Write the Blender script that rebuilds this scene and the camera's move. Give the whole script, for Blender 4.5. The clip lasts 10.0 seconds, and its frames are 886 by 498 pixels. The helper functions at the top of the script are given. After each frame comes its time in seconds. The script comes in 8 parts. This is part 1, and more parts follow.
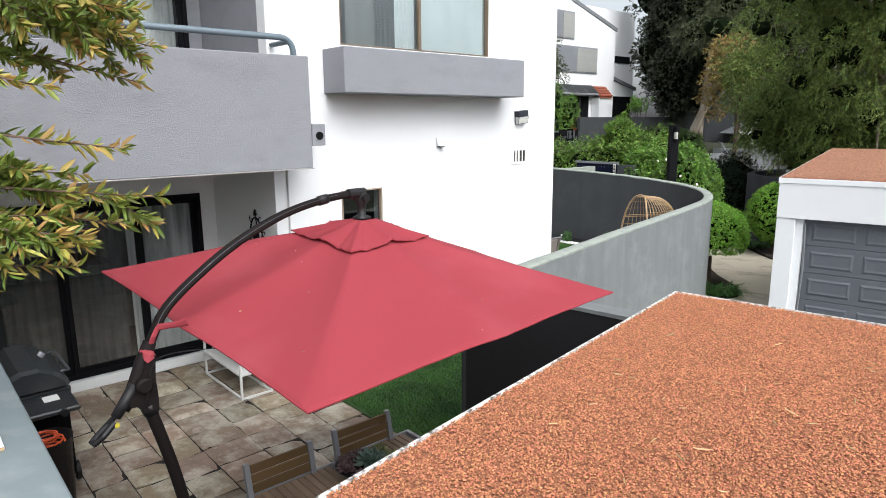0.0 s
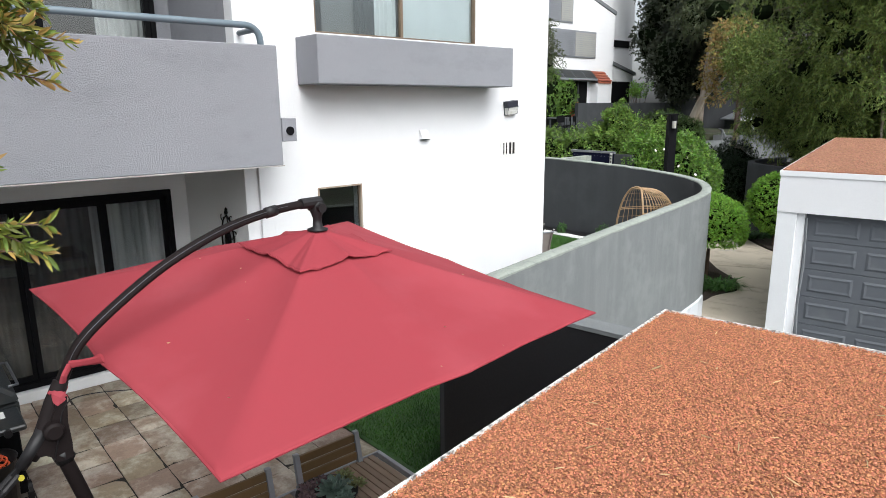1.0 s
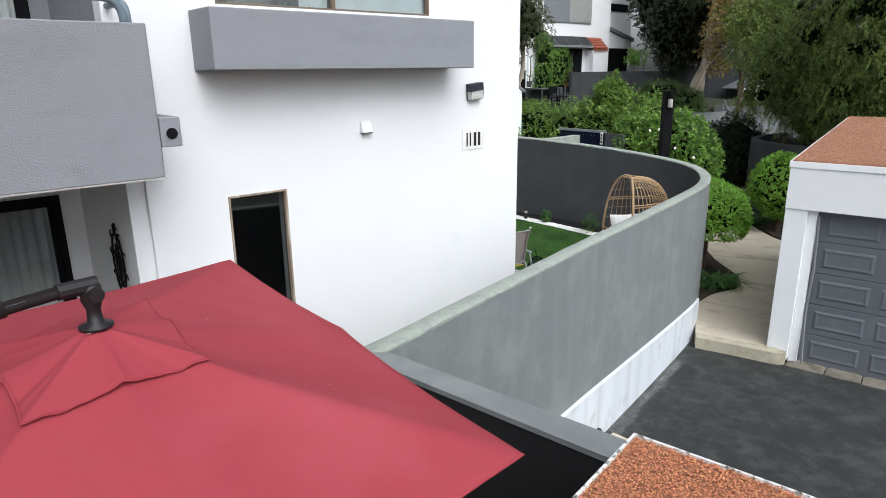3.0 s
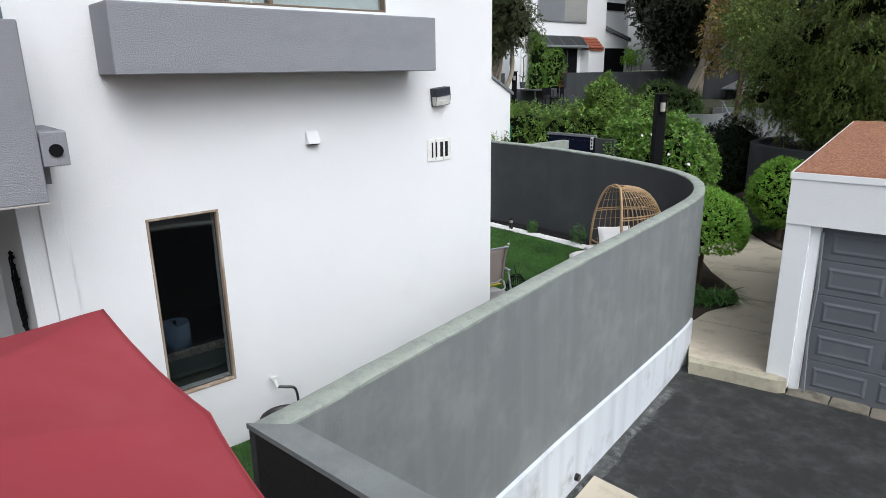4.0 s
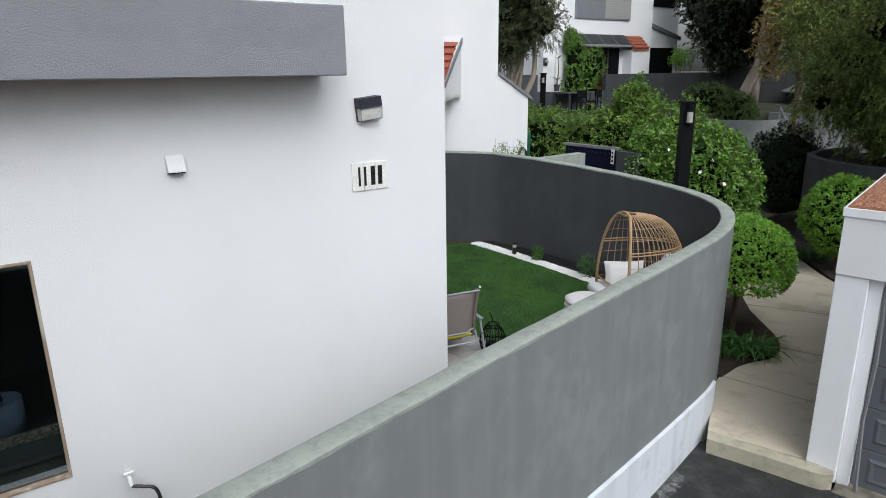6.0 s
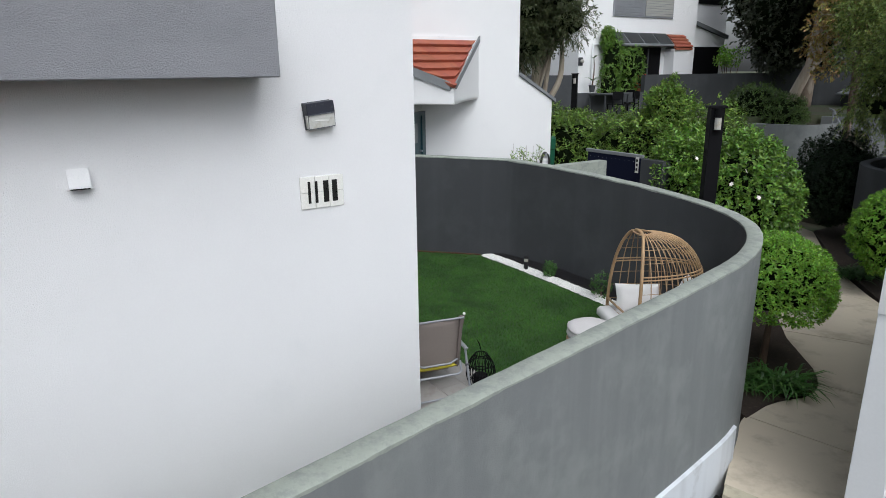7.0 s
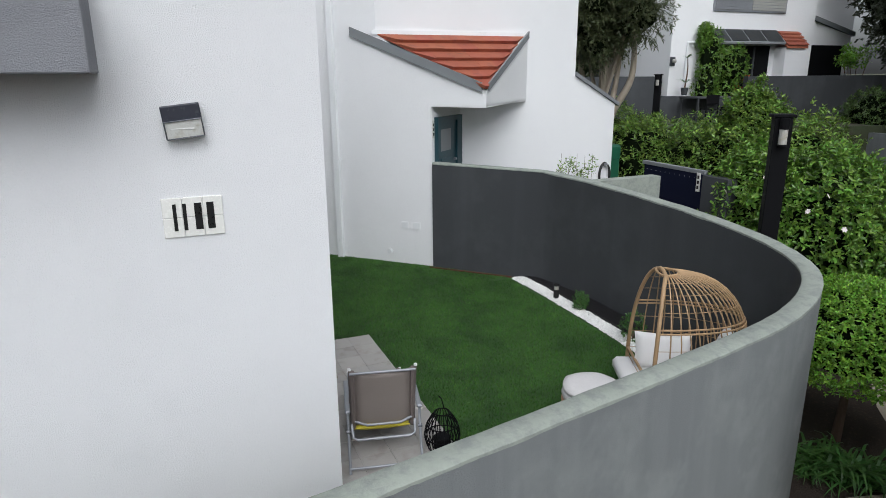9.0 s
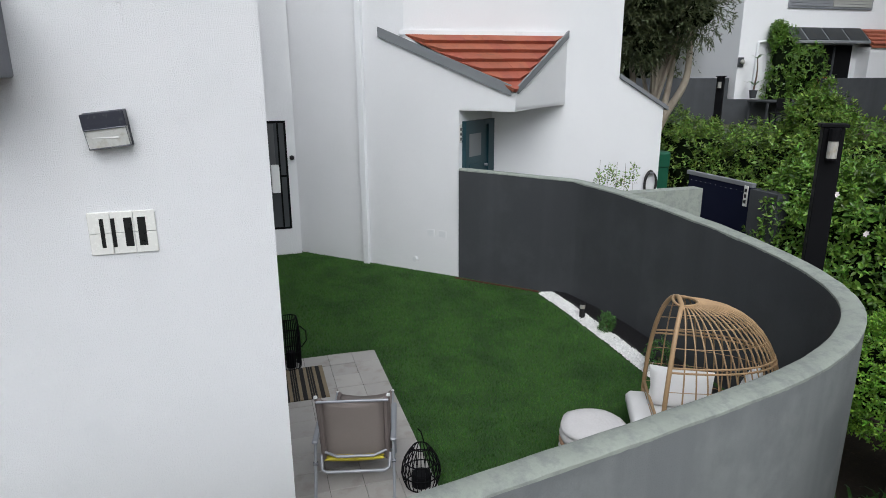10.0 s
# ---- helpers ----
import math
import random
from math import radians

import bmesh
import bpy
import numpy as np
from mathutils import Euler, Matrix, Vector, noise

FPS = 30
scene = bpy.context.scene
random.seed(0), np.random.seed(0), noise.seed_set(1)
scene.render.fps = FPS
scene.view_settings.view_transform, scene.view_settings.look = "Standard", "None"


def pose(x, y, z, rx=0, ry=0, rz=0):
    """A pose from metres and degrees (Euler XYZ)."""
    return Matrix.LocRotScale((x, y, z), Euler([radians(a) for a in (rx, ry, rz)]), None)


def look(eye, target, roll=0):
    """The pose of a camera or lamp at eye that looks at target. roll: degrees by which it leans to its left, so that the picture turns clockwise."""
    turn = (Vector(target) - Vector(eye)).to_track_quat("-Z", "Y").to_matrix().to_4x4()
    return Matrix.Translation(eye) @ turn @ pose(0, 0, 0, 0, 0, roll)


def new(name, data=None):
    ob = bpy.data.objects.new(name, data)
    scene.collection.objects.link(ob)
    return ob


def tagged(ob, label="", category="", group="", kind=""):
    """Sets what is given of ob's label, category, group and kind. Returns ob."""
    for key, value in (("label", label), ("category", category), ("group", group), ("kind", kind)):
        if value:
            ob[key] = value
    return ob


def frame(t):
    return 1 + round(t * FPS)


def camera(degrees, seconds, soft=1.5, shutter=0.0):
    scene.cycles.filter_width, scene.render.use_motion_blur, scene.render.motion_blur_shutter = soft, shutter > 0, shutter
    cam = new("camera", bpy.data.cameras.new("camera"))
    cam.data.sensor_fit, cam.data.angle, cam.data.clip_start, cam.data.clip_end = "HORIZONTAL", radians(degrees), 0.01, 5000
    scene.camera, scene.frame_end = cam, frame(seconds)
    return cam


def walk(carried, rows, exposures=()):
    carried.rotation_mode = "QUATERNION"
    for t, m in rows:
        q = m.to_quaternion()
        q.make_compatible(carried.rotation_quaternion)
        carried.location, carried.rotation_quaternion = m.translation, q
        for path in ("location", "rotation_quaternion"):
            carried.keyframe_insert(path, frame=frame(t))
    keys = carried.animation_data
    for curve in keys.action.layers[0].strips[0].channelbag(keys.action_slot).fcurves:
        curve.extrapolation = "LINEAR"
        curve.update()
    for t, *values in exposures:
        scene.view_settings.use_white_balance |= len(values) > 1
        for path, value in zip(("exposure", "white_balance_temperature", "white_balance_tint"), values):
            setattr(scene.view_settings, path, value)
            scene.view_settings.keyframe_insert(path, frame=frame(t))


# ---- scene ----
cam = camera(69.7, 10.0, soft=0.6)
METRES, EYE, TILT, LEAN, TURN = 9.0, 3.8, 0.0, 0.0, 48.8
ROWS = [
    (0.0, 0.0, 0.0, 0.0, -0.09, -11.35, 0.45),
    (0.5, 0.0116, 0.0236, 0.0052, -0.08, -11.75, 0.43),
    (1.0, 0.024, 0.0496, 0.0109, -0.1, -12.73, 0.47),
    (1.5, 0.0384, 0.0806, 0.0177, -0.13, -14.21, 0.6),
    (2.0, 0.0541, 0.1213, 0.0249, -0.19, -15.67, 0.62),
    (2.5, 0.0711, 0.1665, 0.0313, -0.21, -15.72, 0.66),
    (4.0, 0.1406, 0.3073, 0.0385, -0.16, -15.72, 0.72),
    (4.5, 0.1694, 0.3562, 0.0368, 0.67, -15.68, 0.72),
    (5.0, 0.2008, 0.4043, 0.0374, 1.8, -15.65, 0.7),
    (5.5, 0.2326, 0.4546, 0.0393, 3.03, -15.62, 0.75),
    (7.0, 0.3297, 0.6043, 0.0407, 8.69, -15.59, 0.62),
    (7.5, 0.3609, 0.6509, 0.0388, 10.96, -15.54, 0.61),
    (8.0, 0.3919, 0.6971, 0.0359, 13.63, -15.47, 0.56),
    (8.5, 0.4208, 0.7368, 0.0346, 16.29, -15.42, 0.49),
    (9.0, 0.4486, 0.7753, 0.0363, 18.32, -15.42, 0.41),
    (9.5, 0.4736, 0.8154, 0.0373, 20.75, -15.38, 0.38),
    (10.0, 0.5002, 0.8587, 0.0383, 24.49, -15.35, 0.31),
]
walk(cam, [(t, pose(0, 0, EYE, TILT, LEAN, TURN) @ pose(METRES * x, METRES * y, METRES * z, 90 + pitch, roll, yaw)) for t, x, y, z, yaw, pitch, roll in ROWS],
     exposures=[(0.0, 0.75, 6230, 8), (1.0, 0.70, 6230, 8), (2.5, 0.55, 6130, 8), (4.5, 0.21, 6080, 8.5), (5.5, 0.14, 6080, 8.5), (7.0, 0.06, 6080, 8.5), (8.5, -0.01, 6080, 8.5), (10.0, -0.04, 6080, 8.5)])

# ---- light: a bright overcast sky ----
sky_world = bpy.data.worlds.new("overcast_sky")
scene.world = sky_world
sky_world.use_nodes = True
wn = sky_world.node_tree.nodes
sky_tex = wn.new("ShaderNodeTexSky")
sky_tex.sky_type, sky_tex.sun_disc = "NISHITA", False
sky_tex.sun_elevation, sky_tex.sun_rotation = radians(48), radians(104)
sky_tex.dust_density, sky_tex.ozone_density, sky_tex.air_density = 4.0, 1.0, 1.0
soft_sky = wn.new("ShaderNodeHueSaturation")
soft_sky.inputs["Saturation"].default_value = 0.25
sky_world.node_tree.links.new(sky_tex.outputs[0], soft_sky.inputs["Color"])
sky_world.node_tree.links.new(soft_sky.outputs[0], wn["Background"].inputs[0])
wn["Background"].inputs[1].default_value = 0.13
sun_data = bpy.data.lights.new("sun", "SUN")
sun_data.energy, sun_data.angle, sun_data.color = 1.75, radians(60), (1.0, 0.985, 0.96)
sun = new("sun", sun_data)
sun.matrix_world = look((3.5, 3.9, 8.8), (-4.2, 6, 0))

# ---- mesh and material tools ----
class Shape:
    """Collects vertices and faces of one mesh; m places what is added next."""
    def __init__(self):
        self.v, self.f, self.m = [], [], Matrix.Identity(4)

    def add(self, verts, faces):
        k = len(self.v)
        self.v.extend(tuple(self.m @ Vector(p)) for p in verts)
        self.f.extend(tuple(k + i for i in q) for q in faces)
        return self

    def box(self, x0, x1, y0, y1, z0, z1, c=0.0):
        if c <= 0:
            p = [(x, y, z) for z in (z0, z1) for y in (y0, y1) for x in (x0, x1)]
            return self.add(p, [(0, 2, 3, 1), (4, 5, 7, 6), (0, 1, 5, 4), (2, 6, 7, 3), (0, 4, 6, 2), (1, 3, 7, 5)])
        lo, hi = (x0, y0, z0), (x1, y1, z1)
        p, at = [], {}
        for s in [(a, b, d) for a in (0, 1) for b in (0, 1) for d in (0, 1)]:
            for ax in range(3):
                at[s, ax] = len(p)
                p.append(tuple((hi[i] if s[i] else lo[i]) + (0 if i == ax else (-c if s[i] else c)) for i in range(3)))
        faces = []
        for ax in range(3):
            u, w = [i for i in range(3) if i != ax]
            for side in (0, 1):
                q = []
                for a, b in ((0, 0), (1, 0), (1, 1), (0, 1)):
                    s = [0, 0, 0]
                    s[ax], s[u], s[w] = side, a, b
                    q.append(at[tuple(s), ax])
                faces.append(q)
            for a in (0, 1):
                for b in (0, 1):
                    s0, s1 = [0, 0, 0], [0, 0, 0]
                    s0[u], s0[w], s0[ax] = a, b, 0
                    s1[u], s1[w], s1[ax] = a, b, 1
                    faces.append([at[tuple(s0), u], at[tuple(s1), u], at[tuple(s1), w], at[tuple(s0), w]])
        for s in [(a, b, d) for a in (0, 1) for b in (0, 1) for d in (0, 1)]:
            faces.append([at[s, 0], at[s, 1], at[s, 2]])
        mid = Vector([(a + b) / 2 for a, b in zip(lo, hi)])
        out = []
        for q in faces:
            a, b, d = (Vector(p[i]) for i in q[:3])
            centre = sum((Vector(p[i]) for i in q), Vector()) / len(q)
            out.append(q if (b - a).cross(d - a).dot(centre - mid) > 0 else q[::-1])
        return self.add(p, out)

    def prism(self, outline, z0, z1):
        """An upright prism over an outline that runs counter-clockwise; z0 and z1 may be lists."""
        n = len(outline)
        lo = z0 if isinstance(z0, (list, tuple)) else [z0] * n
        hi = z1 if isinstance(z1, (list, tuple)) else [z1] * n
        p = [(x, y, z) for (x, y), z in zip(outline, lo)] + [(x, y, z) for (x, y), z in zip(outline, hi)]
        return self.add(p, [tuple(range(n))[::-1], tuple(range(n, 2 * n))] + [(i, (i + 1) % n, n + (i + 1) % n, n + i) for i in range(n)])

    def tube(self, pts, r, seg=8, flat=1.0, closed=False, caps=True):
        """A round bar along points; r may be a list; flat squeezes it sideways."""
        pts = [Vector(p) for p in pts]
        n = len(pts)
        rs = r if isinstance(r, (list, tuple)) else [r] * n
        verts, up = [], None
        for i, p in enumerate(pts):
            d = (pts[(i + 1) % n] - pts[i - 1]) if closed else (pts[min(i + 1, n - 1)] - pts[max(i - 1, 0)])
            d.normalize()
            if up is None:
                up = d.orthogonal().normalized() if abs(d.z) > 0.95 else Vector((0, 0, 1))
            side = d.cross(up).normalized()
            up = side.cross(d).normalized()
            for k in range(seg):
                a = 2 * math.pi * (k + 0.5) / seg
                verts.append(p + side * (rs[i] * flat * math.cos(a)) + up * (rs[i] * math.sin(a)))
        faces = []
        for i in range(n if closed else n - 1):
            j = (i + 1) % n
            faces += [(i * seg + k, j * seg + k, j * seg + (k + 1) % seg, i * seg + (k + 1) % seg) for k in range(seg)]
        if caps and not closed:
            faces += [tuple(range(seg)), tuple(range((n - 1) * seg, n * seg))[::-1]]
        return self.add(verts, faces)

    def lathe(self, profile, centre=(0, 0, 0), seg=24, wobble=0.0):
        """A turned form from (radius, height) pairs, bottom to top."""
        verts = []
        for i, (r, z) in enumerate(profile):
            for k in range(seg):
                a = 2 * math.pi * k / seg
                rr = r * (1 + wobble * noise.noise((3 * math.cos(a), 3 * math.sin(a), z * 4)))
                verts.append((centre[0] + rr * math.cos(a), centre[1] + rr * math.sin(a), centre[2] + z))
        faces = [(i * seg + k, i * seg + (k + 1) % seg, (i + 1) * seg + (k + 1) % seg, (i + 1) * seg + k) for i in range(len(profile) - 1) for k in range(seg)]
        faces += [tuple(range(seg))[::-1], tuple(range((len(profile) - 1) * seg, len(profile) * seg))]
        return self.add(verts, faces)

    def pillow(self, w, d, h, n=12, power=0.35):
        """A stuffed cushion round the origin: w by d across, h thick."""
        verts, faces = [], []
        for s in (1, -1):
            k = len(verts)
            for i in range(n + 1):
                for j in range(n + 1):
                    u, v = 2 * i / n - 1, 2 * j / n - 1
                    e = max(0.0, (1 - u * u) * (1 - v * v)) ** power
                    pinch = 1 - 0.07 * (1 - abs(u)) * v * v - 0.07 * (1 - abs(v)) * u * u
                    verts.append((u * w / 2 * pinch, v * d / 2 * pinch, s * h / 2 * e * (1 + 0.12 * noise.noise((u * 2, v * 2, s)))))
            for i in range(n):
                for j in range(n):
                    q = (k + i * (n + 1) + j, k + (i + 1) * (n + 1) + j, k + (i + 1) * (n + 1) + j + 1, k + i * (n + 1) + j + 1)
                    faces.append(q if s > 0 else q[::-1])
        return self.add(verts, faces)

    def mesh(self, name, smooth=False):
        me = bpy.data.meshes.new(name)
        me.from_pydata(self.v, [], self.f)
        me.validate()
        if smooth:
            me.polygons.foreach_set("use_smooth", [True] * len(me.polygons))
        me.update()
        return me


def part(name, shape, material, parent=None, label="", smooth=False):
    """ONE mesh object from a shape, under a thing or a part."""
    me = shape.mesh(name, smooth)
    me.materials.append(material)
    ob = new(name, me)
    ob.parent = parent
    if label:
        ob["label"] = label
    return ob


def thing(name, label, category, group="", place=None, kind=""):
    """An Empty at the base of a thing, for its parts."""
    ob = new(name)
    ob.empty_display_size = 0.1
    if place is not None:
        ob.matrix_world = place
    return tagged(ob, label, category, group, kind)


def smooth_by_angle(ob, degrees=35):
    me = ob.data
    bm = bmesh.new()
    bm.from_mesh(me)
    bmesh.ops.recalc_face_normals(bm, faces=bm.faces)
    for face in bm.faces:
        face.smooth = True
    for edge in bm.edges:
        edge.smooth = len(edge.link_faces) == 2 and edge.calc_face_angle(0) < radians(degrees)
    bm.to_mesh(me)
    bm.free()
    return ob


def spline(pts, per=8):
    """A smooth line through the points (Catmull-Rom)."""
    pts = [Vector(p) for p in pts]
    ext = [2 * pts[0] - pts[1]] + pts + [2 * pts[-1] - pts[-2]]
    out = []
    for i in range(1, len(ext) - 2):
        a, b, c, d = ext[i - 1:i + 3]
        for k in range(per):
            t = k / per
            out.append(0.5 * (2 * b + (c - a) * t + (2 * a - 5 * b + 4 * c - d) * t * t + (3 * b - a - 3 * c + d) * t ** 3))
    return out + [pts[-1]]


def offset_line(line, dist):
    """A plan line moved sideways; positive lies to the right of its way."""
    out = []
    for i, p in enumerate(line):
        a, b = Vector(line[max(i - 1, 0)][:2]), Vector(line[min(i + 1, len(line) - 1)][:2])
        d = (b - a).normalized()
        out.append((p[0] + d.y * dist, p[1] - d.x * dist))
    return out


def surface(name, base, rough=0.8, metal=0.0, vary=0.12, big=0.8, small=30.0, bump=0.3, bump_scale=None, depth=0.004, stretch=(1, 1, 1),
            each="", each_value=0.0, each_hue=0.0, second=None, second_at=0.62, second_scale=None, gloss=0.5, sheen=0.0, through_light=0.0, coat=0.0, grain=0.5, streak=None, pits=0.0):
    """A procedural surface: colour that drifts at two scales, fine relief and uneven gloss. second: the colour of stains or wear."""
    m = bpy.data.materials.new(name)
    m.use_nodes = True
    nt = m.node_tree
    nd, ln = nt.nodes, nt.links
    sh = nd["Principled BSDF"]
    co = nd.new("ShaderNodeTexCoord")
    mp = nd.new("ShaderNodeMapping")
    mp.inputs["Scale"].default_value = stretch
    ln.new(co.outputs["Object"], mp.inputs[0])

    def tex(scale, detail=4.0):
        n = nd.new("ShaderNodeTexNoise")
        n.inputs["Scale"].default_value, n.inputs["Detail"].default_value, n.inputs["Roughness"].default_value = scale, detail, grain
        ln.new(mp.outputs[0], n.inputs["Vector"])
        return n.outputs["Fac"]

    def calc(op, a, b, c=None):
        n = nd.new("ShaderNodeMath")
        n.operation = op
        for k, x in enumerate((a, b, c)):
            if x is None:
                continue
            if isinstance(x, (int, float)):
                n.inputs[k].default_value = x
            else:
                ln.new(x, n.inputs[k])
        return n.outputs[0]

    coarse, fine = tex(big), tex(small, 6.0)
    value = calc("MULTIPLY_ADD", coarse, 2 * vary, 1 - vary)
    value = calc("MULTIPLY", value, calc("MULTIPLY_ADD", fine, 1.4 * vary, 1 - 0.7 * vary))
    hue = None
    if each:
        src = nd.new("ShaderNodeObjectInfo").outputs["Random"] if each == "object" else nd.new("ShaderNodeNewGeometry").outputs["Random Per Island"]
        value = calc("MULTIPLY", value, calc("MULTIPLY_ADD", src, 2 * each_value, 1 - each_value))
        if each_hue:
            r2 = calc("FRACT", calc("MULTIPLY", src, 7.31), 0)
            hue = calc("MULTIPLY_ADD", r2, 2 * each_hue, 0.5 - each_hue)
    colour = nd.new("ShaderNodeRGB")
    colour.outputs[0].default_value = (*base, 1)
    out = colour.outputs[0]
    if second:
        mask = tex(second_scale or big * 1.7, 7.0)
        ramp = nd.new("ShaderNodeMapRange")
        ramp.inputs[1].default_value, ramp.inputs[2].default_value = second_at - 0.08, second_at + 0.08
        ln.new(mask, ramp.inputs[0])
        mix = nd.new("ShaderNodeMix")
        mix.data_type = "RGBA"
        ln.new(ramp.outputs[0], mix.inputs[0])
        ln.new(out, mix.inputs[6])
        mix.inputs[7].default_value = (*second, 1)
        out = mix.outputs[2]
    if streak:
        # runs of water down an upright face: colour, strength, how many to the metre
        run = nd.new("ShaderNodeMapping")
        run.inputs["Scale"].default_value = (streak[2], streak[2], streak[2] * 0.05)
        ln.new(co.outputs["Object"], run.inputs[0])
        wash = nd.new("ShaderNodeTexNoise")
        wash.inputs["Scale"].default_value, wash.inputs["Detail"].default_value = 1.0, 5.0
        ln.new(run.outputs[0], wash.inputs["Vector"])
        lim = nd.new("ShaderNodeMapRange")
        lim.inputs[1].default_value, lim.inputs[2].default_value, lim.inputs[4].default_value = 0.48, 0.72, streak[1]
        ln.new(wash.outputs["Fac"], lim.inputs[0])
        mix = nd.new("ShaderNodeMix")
        mix.data_type = "RGBA"
        ln.new(lim.outputs[0], mix.inputs[0])
        ln.new(out, mix.inputs[6])
        mix.inputs[7].default_value = (*streak[0], 1)
        out = mix.outputs[2]
    hs = nd.new("ShaderNodeHueSaturation")
    ln.new(out, hs.inputs["Color"])
    ln.new(value, hs.inputs["Value"])
    if hue is not None:
        ln.new(hue, hs.inputs["Hue"])
    ln.new(hs.outputs[0], sh.inputs["Base Color"])
    ln.new(calc("MULTIPLY_ADD", fine, 0.25, rough - 0.12), sh.inputs["Roughness"])
    sh.inputs["Metallic"].default_value = metal
    sh.inputs["Specular IOR Level"].default_value = gloss
    sh.inputs["Sheen Weight"].default_value = sheen
    sh.inputs["Coat Weight"].default_value = coat
    if bump:
        b = nd.new("ShaderNodeBump")
        b.inputs["Strength"].default_value, b.inputs["Distance"].default_value = bump, depth
        height = tex(bump_scale or small, 5.0)
        if pits:
            # scattered small holes left by the trowel
            hole = nd.new("ShaderNodeMapRange")
            hole.inputs[1].default_value, hole.inputs[2].default_value, hole.inputs[4].default_value = 0.66, 0.74, pits
            ln.new(tex(24.0, 3.0), hole.inputs[0])
            height = calc("SUBTRACT", height, hole.outputs[0])
        ln.new(height, b.inputs["Height"])
        ln.new(b.outputs[0], sh.inputs["Normal"])
    if through_light:
        tr = nd.new("ShaderNodeBsdfTranslucent")
        ln.new(hs.outputs[0], tr.inputs[0])
        mx = nd.new("ShaderNodeMixShader")
        mx.inputs[0].default_value = through_light
        ln.new(sh.outputs[0], mx.inputs[1])
        ln.new(tr.outputs[0], mx.inputs[2])
        ln.new(mx.outputs[0], nd["Material Output"].inputs[0])
    return m


def glass(name, tint=(0.9, 0.95, 0.95), clear=0.6, rough=0.02):
    """Window glass: a clear pane with a real reflection."""
    m = bpy.data.materials.new(name)
    m.use_nodes = True
    nd, ln = m.node_tree.nodes, m.node_tree.links
    nd.remove(nd["Principled BSDF"])
    tr, gl, mx, fr = nd.new("ShaderNodeBsdfTransparent"), nd.new("ShaderNodeBsdfGlossy"), nd.new("ShaderNodeMixShader"), nd.new("ShaderNodeLayerWeight")
    pw, ma = nd.new("ShaderNodeMath"), nd.new("ShaderNodeMath")
    pw.operation, ma.operation = "POWER", "MULTIPLY_ADD"
    pw.inputs[1].default_value, ma.inputs[1].default_value, ma.inputs[2].default_value = 5.0, 0.92, 0.085
    tr.inputs[0].default_value = (*[clear * c for c in tint], 1)
    gl.inputs["Roughness"].default_value = rough
    ln.new(fr.outputs["Facing"], pw.inputs[0])
    ln.new(pw.outputs[0], ma.inputs[0])
    ln.new(ma.outputs[0], mx.inputs[0])
    ln.new(tr.outputs[0], mx.inputs[1])
    ln.new(gl.outputs[0], mx.inputs[2])
    ln.new(mx.outputs[0], nd["Material Output"].inputs[0])
    return m


